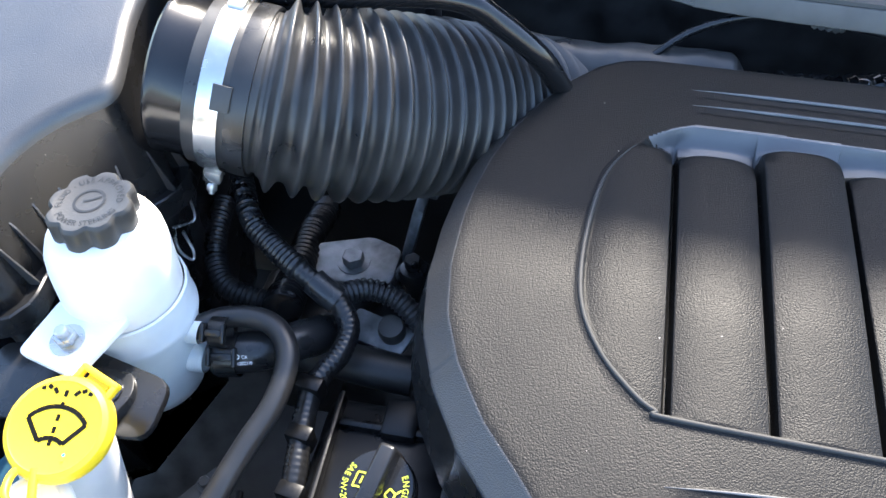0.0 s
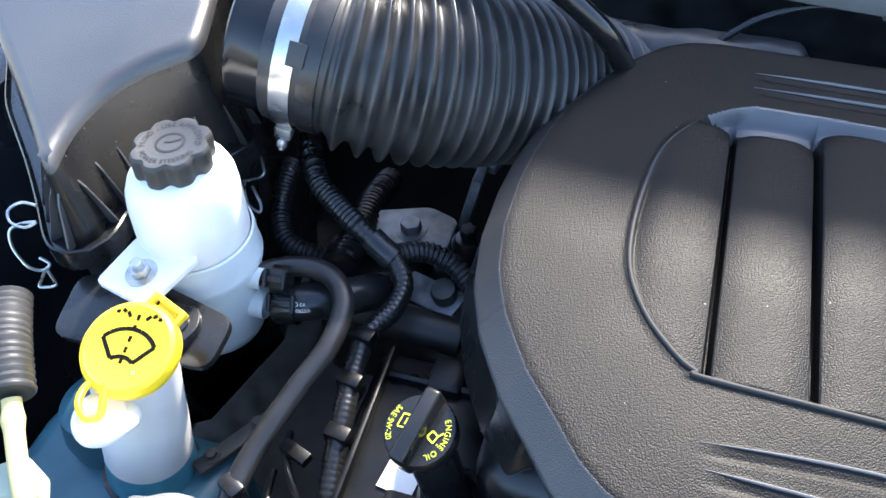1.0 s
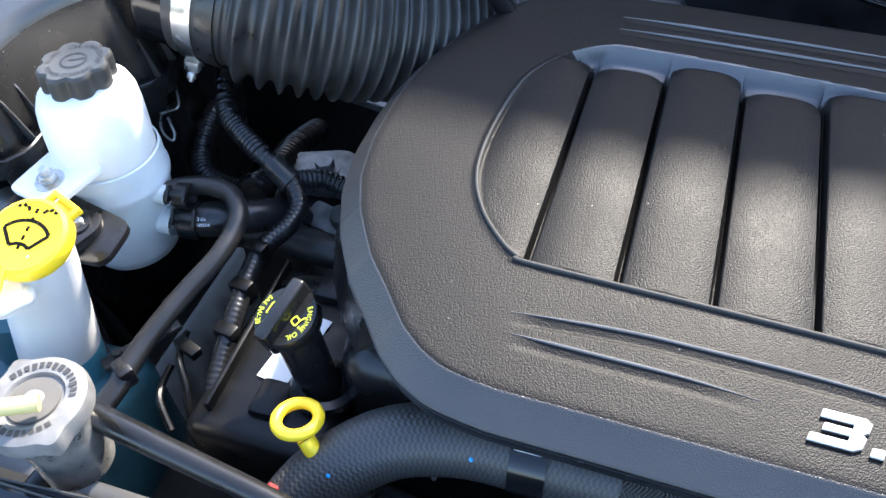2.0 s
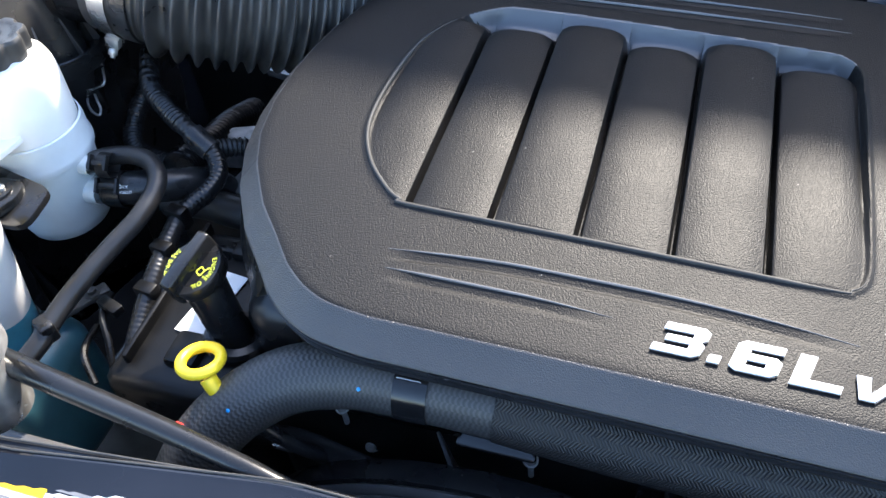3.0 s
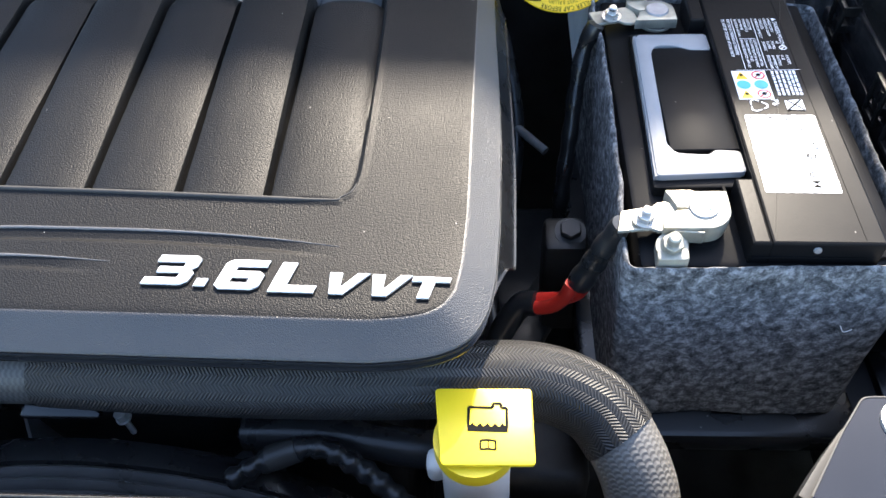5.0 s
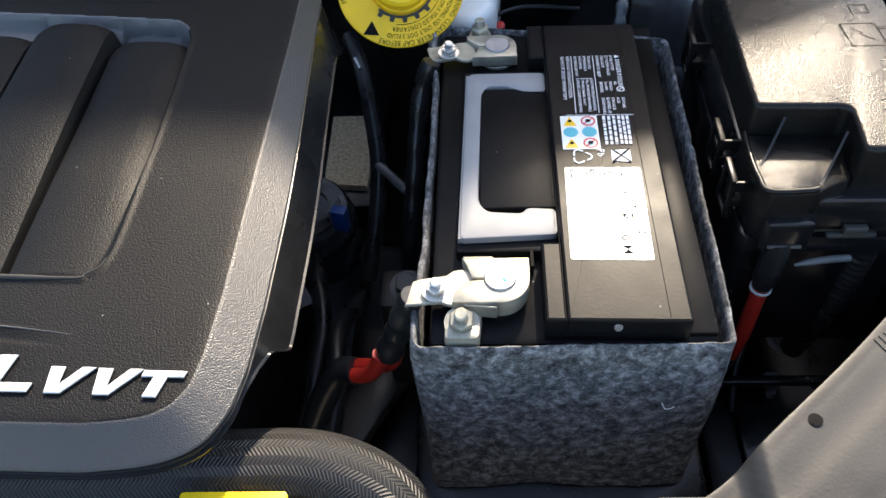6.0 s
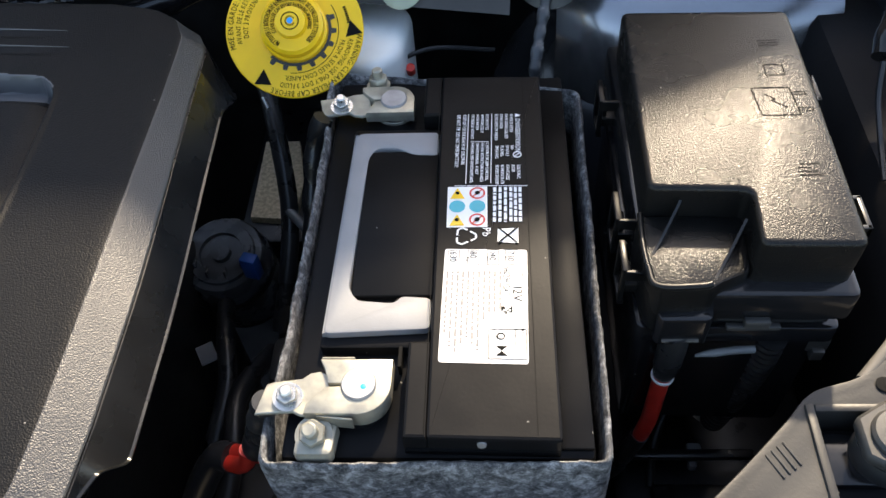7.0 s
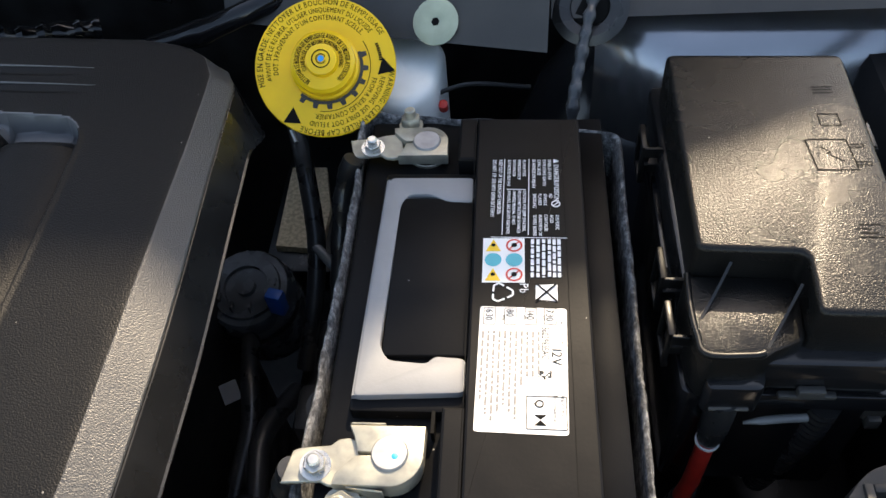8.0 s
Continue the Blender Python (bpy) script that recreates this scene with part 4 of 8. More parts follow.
def build_airbox():
    t = thing("air_filter_box", "black grained plastic air filter box with wire clips", "air filter box", (-0.4, 0.45, 0.70))
    top = resample(rounded(AIRBOX, 0.016, 8), 260)
    for _ in range(10):
        top = (np.roll(top, 1, 0) + 2 * top + np.roll(top, -1, 0)) / 4

    def ring(d, z, tilt=0.20):
        g = grown(top, d)
        return [(x, y, z + tilt * (y - 0.262)) for x, y in g]
    bend = [(-0.010 * (1 - math.cos(a)), 1.044 + 0.012 * math.sin(a)) for a in np.linspace(0, math.pi / 2, 7)]
    # Wall keeps black plastic; only the top is lightened, as sky would do.
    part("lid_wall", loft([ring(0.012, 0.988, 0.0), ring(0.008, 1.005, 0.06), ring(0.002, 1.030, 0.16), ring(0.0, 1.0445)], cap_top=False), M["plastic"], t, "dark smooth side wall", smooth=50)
    part("lid", loft([ring(d, z) for d, z in bend], cap_bottom=False), M["airbox"], t, "grained lid top, lightened for sky reflection", smooth=50)
    part("flange", loft([ring(0.010, 0.974, 0), ring(0.024, 0.974, 0), ring(0.025, 0.977, 0), ring(0.024, 0.992, 0), ring(0.0225, 0.993, 0), ring(0.0205, 0.988, 0), ring(0.012, 0.988, 0)], cap_top=False, cap_bottom=False), M["plastic"], t, "rimmed flange under the lid", smooth=40)
    part("lower_tray", loft([ring(-0.02, 0.70, 0), ring(0.002, 0.86, 0), ring(0.010, 0.978, 0)], cap_top=False), M["plastic"], t, smooth=40)
    wall, lip = np.array(ring(0.006, 0.987, 0)), np.array(ring(0.0155, 0.987, 0))
    near = [i for i in range(len(wall)) if -0.40 < wall[i][0] < -0.26 and wall[i][1] < 0.42]
    for i in near[::6]:
        p, q = Vector(wall[i]), Vector(wall[(i + 1) % len(wall)])
        along = (q - p).normalized()
        side = (Vector(lip[i]) - p).normalized()
        fin = bmesh.new()
        corner = [p - side * 0.004, p + side * 0.0145, p + side * 0.0010 + Vector((0, 0, 0.036)), p - side * 0.004 + Vector((0, 0, 0.044))]
        va = [fin.verts.new(v + along * 0.0007) for v in corner]
        vb = [fin.verts.new(v - along * 0.0007) for v in corner]
        fin.faces.new(va)
        fin.faces.new(vb[::-1])
        for k in range(4):
            fin.faces.new((va[k], vb[k], vb[(k + 1) % 4], va[(k + 1) % 4]))
        bmesh.ops.recalc_face_normals(fin, faces=fin.faces[:])
        part("rib", fin, M["airbox"], t, smooth=0)
    part("neck", lathe([(0.0, 0.046), (0.0585, 0.046), (0.0605, 0.048), (0.0605, 0.051), (0.0590, 0.053), (0.0580, 0.088), (0.055, 0.090)], 64, (-0.318, 0.441, 1.073), (0.956, 0.073, -0.257)), M["gloss"], t, "smooth glossy outlet neck")
    wire = [(-0.289, 0.391, 0.955), (-0.288, 0.398, 0.96), (-0.283, 0.408, 0.966), (-0.276, 0.411, 0.966), (-0.27, 0.404, 0.962), (-0.264, 0.393, 0.957), (-0.273, 0.389, 0.953), (-0.282, 0.388, 0.95), (-0.288, 0.392, 0.95)]
    tail = [(-0.28, 0.386, 0.952), (-0.274, 0.374, 0.948), (-0.267, 0.367, 0.944), (-0.257, 0.364, 0.942), (-0.259, 0.371, 0.944), (-0.265, 0.377, 0.948), (-0.272, 0.384, 0.95)]
    part("wire_clip", joined(tube(wire, 0.0012, 50, 8), tube(tail, 0.0012, 40, 8)), M["steel"], t, "bent spring wire clip")
    upper = [(-0.394, 0.2855, 0.992), (-0.413, 0.2885, 0.988), (-0.421, 0.2815, 0.985), (-0.417, 0.2745, 0.98), (-0.402, 0.2715, 0.98), (-0.394, 0.2775, 0.982), (-0.410, 0.2755, 0.978), (-0.417, 0.2695, 0.974), (-0.416, 0.2635, 0.962), (-0.407, 0.2595, 0.948), (-0.400, 0.2635, 0.940), (-0.396, 0.2695, 0.942), (-0.403, 0.2695, 0.948)]
    hook = [(-0.397, 0.2665, 0.941), (-0.406, 0.2625, 0.928), (-0.408, 0.2595, 0.922), (-0.396, 0.2625, 0.923), (-0.395, 0.2645, 0.926), (-0.397, 0.2655, 0.938)]
    part("wire_clip", joined(tube(upper, 0.0013, 70, 8), tube(hook, 0.0013, 40, 8)), M["steel"], t, "bent spring wire clip")


HOSE = [(-0.245, 0.4450, 1.0560), (-0.222, 0.4470, 1.0495), (-0.180, 0.4560, 1.0350), (-0.138, 0.4750, 1.0190), (-0.095, 0.5050, 1.0000), (-0.060, 0.5390, 0.9800), (-0.034, 0.5700, 0.9580), (-0.016, 0.592, 0.925), (-0.008, 0.60, 0.885)]


def build_hose():
    t = thing("air_intake_hose", "large black ribbed rubber air intake hose, dusty at the ridges", "hose", (-0.1, 0.5, 0.94))
    pitch = 0.0158

    def ridge(f, s):
        if s < 0.046:
            return 0.0620 if s < 0.042 else 0.0600
        w = (s - 0.046) / (pitch * (1.12 - 0.55 * f))
        base = 0.0580 + 0.0065 * math.sin(math.pi * min(1, f * 1.6)) - 0.012 * max(0, f - 0.6)
        c = 0.5 + 0.5 * math.cos(2 * math.pi * (w - 0.5))
        return base + (0.0115 - 0.004 * f) * c ** 1.5
    part("bellows", tube(HOSE, ridge, 420, 72), M["bellows"], t, "ridged rubber bellows", smooth=80)
    start = Vector(HOSE[0])
    ax = (Vector(HOSE[1]) - start).normalized()
    frame_m = Matrix.Translation(start + ax * 0.017) @ Vector((1, 0, 0)).rotation_difference(ax).to_matrix().to_4x4()
    for x, w, r, mat, lab in ((0.017, 0.0155, 0.0646, "band", "bright stainless hose clamp"), (0.036, 0.014, 0.0638, "rubber", "raised rubber collar")):
        ob = part("clamp" if mat == "band" else "collar", lathe([(r - 0.003, -w / 2), (r, -w / 2), (r + 0.0004, 0), (r, w / 2), (r - 0.003, w / 2)], 72, start + ax * x, ax), M[mat], t, lab)
        if mat == "band":
            part("clamp_tab", moved(box(-0.005, 0.008, -0.009, 0.009, 0, 0.0012, 0.0004), frame_m @ Matrix.Translation((0.007, 0, 0)) @ Matrix.Rotation(radians(58), 4, "X") @ Matrix.Translation((0, 0, 0.0646))), M["dull"], ob)
            part("clamp_screw", joined(moved(box(-0.007, 0.007, -0.049, -0.036, -0.058, -0.047, 0.002), frame_m), moved(hexnut((0, -0.046, -0.058), (0.1, -0.6, -0.8), 0.0045, 0.006, 0.004, 0), frame_m)), M["steel"], ob)
            part("clamp_buckle", moved(box(-0.006, 0.006, 0.004, 0.026, 0.062, 0.068, 0.002), frame_m), M["steel"], ob)


def build_rear_lines():
    """Pipes, pad and brackets behind the cover."""
    whole("vacuum_pipe", tube([(-0.34, 0.52, 1.095), (-0.24, 0.503, 1.098), (-0.168, 0.500, 1.098), (-0.113, 0.505, 1.100), (-0.067, 0.510, 1.096), (-0.041, 0.516, 1.077), (-0.010, 0.522, 1.045), (0.008, 0.531, 1.010), (0.020, 0.54, 0.975)], 0.0092, 80, 18), M["gloss"], "glossy black pipe arching over the intake hose", "pipe")
    whole("vacuum_hose_elbow", tube([(-0.22, 0.56, 1.09), (-0.15, 0.56, 1.09), (-0.115, 0.555, 1.088), (-0.10, 0.555, 1.07), (-0.10, 0.555, 1.04)], 0.007, 40, 14), M["gloss"], "small black elbow hose behind the intake hose", "hose")
    pad = tube([(-0.13, 0.650, 0.957), (-0.08, 0.645, 0.957), (0.0, 0.640, 0.952), (0.08, 0.645, 0.950), (0.14, 0.645, 0.948), (0.168, 0.642, 0.944)], lambda f, s: 0.030 - 0.004 * f - (0.02 * max(0, f - 0.93) / 0.07), 60, 24)
    for v in pad.verts:
        v.co += 0.0035 * noise.noise_vector(v.co * 45)
    whole("foam_pad", pad, M["bellows"], "dusty black foam pad behind the engine cover", "foam pad")
    whole("wiring_harness", tube([(0.15, 0.655, 0.925), (0.18, 0.650, 0.945), (0.21, 0.645, 0.950), (0.235, 0.66, 0.940), (0.30, 0.70, 0.92)], lambda f, s: 0.011 + 0.002 * math.sin(s * 400), 60, 12), M["gloss"], "taped black wiring bundle", "wiring")
    cowl = thing("wiper_cowl", "dusty grey metal wiper cowl panel at the back of the bay", "car body part", (0.3, 0.80, 0.95))
    edge = [Vector(p) for p in smooth_loop([(x, y, 0.0) for x, y in ((0.108, 0.668), (0.144, 0.660), (0.200, 0.6515), (0.263, 0.644), (0.330, 0.636), (0.400, 0.628))], 24, False)]

    def strip(path, profile):
        """A pressed panel: one profile swept along the cowl's front edge."""
        bm = bmesh.new()
        rows = [[bm.verts.new((p.x, p.y + d, z)) for d, z in profile] for p in path]
        for a, b in zip(rows, rows[1:]):
            for k in range(len(profile)):
                m = (k + 1) % len(profile)
                bm.faces.new((a[k], b[k], b[m], a[m]))
        bm.faces.new(rows[0])
        bm.faces.new(rows[-1][::-1])
        bmesh.ops.recalc_face_normals(bm, faces=bm.faces)
        return bm
    part("front_panel", strip(edge, [(0.0, 1.0085), (-0.0012, 1.0095), (-0.0008, 1.0125), (0.004, 1.024), (0.006, 1.026), (0.09, 1.034), (0.09, 1.030), (0.008, 1.018)]), M["dusty"], cowl, smooth=30)
    part("drip_lip", strip(edge, [(0.007, 1.0268), (0.008, 1.030), (0.014, 1.0315), (0.03, 1.0335), (0.03, 1.0290)]), M["cowl"], cowl, "paler folded lip", smooth=30)
    ledge = [Vector((0.030, 0.700, 0)), Vector((0.060, 0.688, 0)), Vector((0.085, 0.6775, 0)), Vector((0.1075, 0.6683, 0))]
    part("opening_ledge", strip(ledge, [(0.0, 1.0090), (-0.001, 1.0105), (0.0, 1.0125), (0.006, 1.0130), (0.006, 1.0090)]), M["dusty"], cowl, "thin rolled edge of an opening", smooth=30)
    part("opening_side", strip([Vector((0.1045, 0.6695, 0)), Vector((0.1078, 0.6684, 0))], [(0.0, 1.0090), (0.0065, 1.0275), (0.05, 1.031), (0.05, 1.0090)]), M["dusty"], cowl, smooth=30)
    line = whole("refrigerant_line", tube([(0.08, 0.64, 0.975), (0.11, 0.655, 0.992), (0.15, 0.665, 1.003), (0.19, 0.672, 1.003), (0.23, 0.68, 0.995), (0.30, 0.69, 0.975), (0.38, 0.70, 0.95)], 0.0035, 60, 10), M["plastic"], "thin black line with a crimped fitting", "pipe")
    part("fitting", tube([(0.215, 0.677, 0.999), (0.222, 0.6785, 0.997), (0.24, 0.682, 0.992)], corrugated(0.0055, 0.003, 0.007), 40, 12), M["steel"], line, "crimped metal fitting")


build_airbox()
build_hose()
build_rear_lines()


# ---- reservoirs and fillers at the front corner ----
def lobed(r, lobes, depth, h0, h1, at, axis=(0, 0, 1), seg=96, dome=0.0):
    """A cap with a scalloped rim."""
    bm = bmesh.new()
    prof = [(0.97, 0.0), (1.0, 0.10), (1.0, 0.82), (0.975, 0.93), (0.93, 1.0), (0.80, 1.0), (0.78, 0.985), (0.0, 0.985 + dome)]
    rows = []
    for f, h in prof:
        if f == 0:
            rows.append([bm.verts.new((0, 0, h0 + (h1 - h0) * h))])
            continue
        row = []
        for i in range(seg):
            a = 2 * math.pi * i / seg
            scal = depth * (0.5 - 0.5 * math.cos(lobes * a)) ** 2.2 if f > 0.9 else 0
            rr = r * f - scal
            row.append(bm.verts.new((rr * math.cos(a), rr * math.sin(a), h0 + (h1 - h0) * h)))
        rows.append(row)
    for a, b in zip(rows, rows[1:]):
        for i in range(seg):
            j = (i + 1) % seg
            bm.faces.new((a[i], a[j], b[j], b[i]) if len(b) > 1 else (a[i], a[j], b[0]))
    bm.faces.new(rows[0][::-1])
    bmesh.ops.recalc_face_normals(bm, faces=bm.faces[:])
    turn = Vector((0, 0, 1)).rotation_difference(Vector(axis).normalized()).to_matrix().to_4x4()
    return moved(bm, Matrix.Translation(at) @ turn)


def build_power_steering():
    x, y = -0.252, 0.302
    t = thing("power_steering_reservoir", "milky white power steering reservoir with a black knobbed cap", "fluid reservoir", (x, y, 0.90))
    part("bottle", lathe([(0.0, 0.955), (0.0405, 0.955), (0.0408, 0.975), (0.0405, 1.000), (0.0400, 1.020), (0.0385, 1.032), (0.0350, 1.041), (0.030, 1.046), (0.023, 1.049), (0, 1.050)], 56, (x, y, 0)), M["white"], t, "milky white bottle")
    # Bluer plastic than the bottle's, standing in for shade on the lower wall.
    part("cup", lathe([(0.0, 0.862), (0.031, 0.862), (0.038, 0.868), (0.0415, 0.880), (0.0440, 0.945), (0.0465, 0.947), (0.0470, 0.951), (0.0465, 0.955), (0.0450, 0.957), (0.0448, 0.972), (0.0438, 0.978), (0.0420, 0.979)], 56, (x, y, 0)), M["milky"], t, "milky lower cup, tinted blue as if in shade")
    cap = part("cap", lobed(0.0280, 8, 0.0038, 1.047, 1.0660, (x, y, 0)), M["dull"], t, "scalloped black screw cap")
    m = Matrix.Translation((x, y, 1.0661))
    part("cap_lettering", gather(arc_lettering("POWER STEERING", 0.0062, 0.0215, -75, m, True, 0.85), arc_lettering("FLUID - USE APPROVED", 0.0062, 0.0170, 105, m, False, 0.85)), M["capink"], cap, "raised lettering", smooth=0)
    part("cap_wheel", gather(ring_flat(0.0085, 0.0102, m), stroke([(-0.004, -0.001), (0.001, 0.001), (0.006, 0.005)], 0.0015, m)), M["capink"], cap, smooth=0)
    part("level_mark", moved(box(-0.007, 0.007, -0.0004, 0.0004, -0.0006, 0.0006, 0), Matrix.Translation((x - 0.004, y - 0.0466, 0.986)) @ Matrix.Rotation(radians(-8), 4, "Y")), M["teal"], t, "green level mark")
    tab = part("mounting_tab", moved(prism(rounded([(-0.026, -0.020), (0.024, -0.020), (0.03, 0.03), (-0.026, 0.024)], 0.006), 0, 0.005, 0.001), Matrix.Translation((-0.262, 0.248, 0.985)) @ Matrix.Rotation(radians(-14), 4, "Z") @ Matrix.Rotation(radians(8), 4, "X")), M["white"], t, "white mounting tab")
    part("bolt", hexnut((-0.261, 0.247, 0.990), (0, -0.12, 1), 0.0075, 0.007, 0.008, 0.0115), M["steel"], tab)
    for z, s in ((0.940, 0.009), (0.909, 0.013)):
        part("outlet", lathe([(s, 0), (s, 0.014)], 20, (x + 0.038, y - 0.002, z), (1, 0.02, 0)), M["milky"], t)
    lean(t, -0.008, 1.07, 0.11)
    b = thing("reservoir_bracket", "black stamped bracket below the reservoir", "bracket", (-0.27, 0.24, 0.93))
    part("plate", moved(prism(rounded([(-0.075, -0.03), (0.05, -0.028), (0.052, 0.012), (-0.03, 0.03), (-0.08, 0.02)], 0.012), 0, 0.006, 0.001), Matrix.Translation((-0.262, 0.232, 0.958)) @ Matrix.Rotation(radians(10), 4, "X")), M["plastic"], b)
    ear = part("ear", moved(prism(rounded([(-0.022, -0.017), (0.016, -0.020), (0.024, 0.004), (0.016, 0.020), (-0.018, 0.018)], 0.008), 0, 0.008, 0.0015), Matrix.Translation((-0.252, 0.224, 0.962))), M["plastic"], b)
    part("grommet", lathe([(0.011, 0), (0.011, 0.002), (0.005, 0.002), (0.0045, 0.0)], 24, (-0.247, 0.226, 0.970)), M["rubber"], ear)
    part("stud", lathe([(0.004, 0), (0.004, 0.005), (0.003, 0.006), (0, 0.006)], 14, (-0.246, 0.228, 0.969)), M["steel"], ear)


def lean(t, x0, z0, k):
    """Leans all parts of a thing sideways about a level."""
    for o in t.children_recursive:
        mid = PLACE[o.name]
        for v in o.data.vertices:
            v.co.x += (v.co.z + mid.z - z0) * k + x0


def spring_clamp(parent, at, axis, r, w=0.016):
    """A flat spring clamp with a bridge and two paint ticks."""
    ob = part("hose_clamp", lathe([(r, -w / 2), (r + 0.001, -w / 2), (r + 0.001, w / 2), (r, w / 2)], 32, at, axis), M["plastic"], parent, "black spring hose clamp")
    a = Vector(axis).normalized()
    up = Vector((0.0, -0.65, 0.76))
    up = (up - a * up.dot(a)).normalized()
    side = a.cross(up)
    m = Matrix((side, a, up)).transposed().to_4x4()
    m.translation = Vector(at) + up * (r + 0.001)
    part("bridge", joined(moved(box(-0.007, 0.007, -w / 2 - 0.003, -w / 2, 0, 0.006, 0.001), m), moved(box(-0.007, 0.007, w / 2, w / 2 + 0.003, 0, 0.006, 0.001), m), moved(box(-0.0025, 0.0025, -w / 2, w / 2, 0.002, 0.005, 0.001), m)), M["plastic"], ob)
    return ob


def build_steering_hoses():
    small = [(-0.2300, 0.3005, 0.940), (-0.215, 0.314, 0.94), (-0.192, 0.32, 0.94), (-0.17, 0.315, 0.938), (-0.155, 0.295, 0.934), (-0.154, 0.262, 0.928), (-0.164, 0.23, 0.921), (-0.172, 0.202, 0.915), (-0.178, 0.177, 0.909), (-0.181, 0.152, 0.903), (-0.183, 0.133, 0.898), (-0.205, 0.05, 0.88)]
    t = thing("return_hose", "thin black rubber return hose bending round the reservoir outlet", "hose", (-0.17, 0.2, 0.89))
    part("hose", tube(small, 0.0083, 90, 20), M["smoothhose"], t)
    spring_clamp(t, (-0.209, 0.304, 0.939), (1, 0.1, 0), 0.0102, 0.012)
    sup = thing("supply_hose", "thick black rubber supply hose with white part marking", "hose", (-0.17, 0.32, 0.88))
    part("hose", tube([(-0.220, 0.301, 0.912), (-0.200, 0.306, 0.912), (-0.178, 0.318, 0.908), (-0.160, 0.340, 0.895), (-0.150, 0.365, 0.87), (-0.145, 0.38, 0.82)], 0.0155, 60, 22), M["rubber"], sup)
    spring_clamp(sup, (-0.208, 0.303, 0.912), (1, 0.15, 0), 0.0160, 0.016)
    m = Matrix.Translation((-0.199, 0.2915, 0.9225)) @ Matrix.Rotation(radians(14), 4, "Z") @ Matrix.Rotation(radians(50), 4, "X")
    part("marking", gather(lettering("CK", 0.0035, m @ Matrix.Translation((0.007, 0.0015, 0.0018))), ring_flat(0.0013, 0.0019, m @ Matrix.Translation((0.004, 0.003, 0.0018)), seg=18), lettering("BH302219", 0.0038, m @ Matrix.Translation((0.0005, -0.0035, 0.0016)), 0.85)), M["whiteink"], sup, "white printed marking", smooth=0)
    part("band_clip", moved(box(-0.0095, 0.0095, -0.006, 0.006, -0.0085, 0.0095, 0.003), Matrix.Translation((-0.1810, 0.1520, 0.9030)) @ Matrix.Rotation(radians(-28), 4, "Z")), M["plastic"], t, "black plastic hose clip")


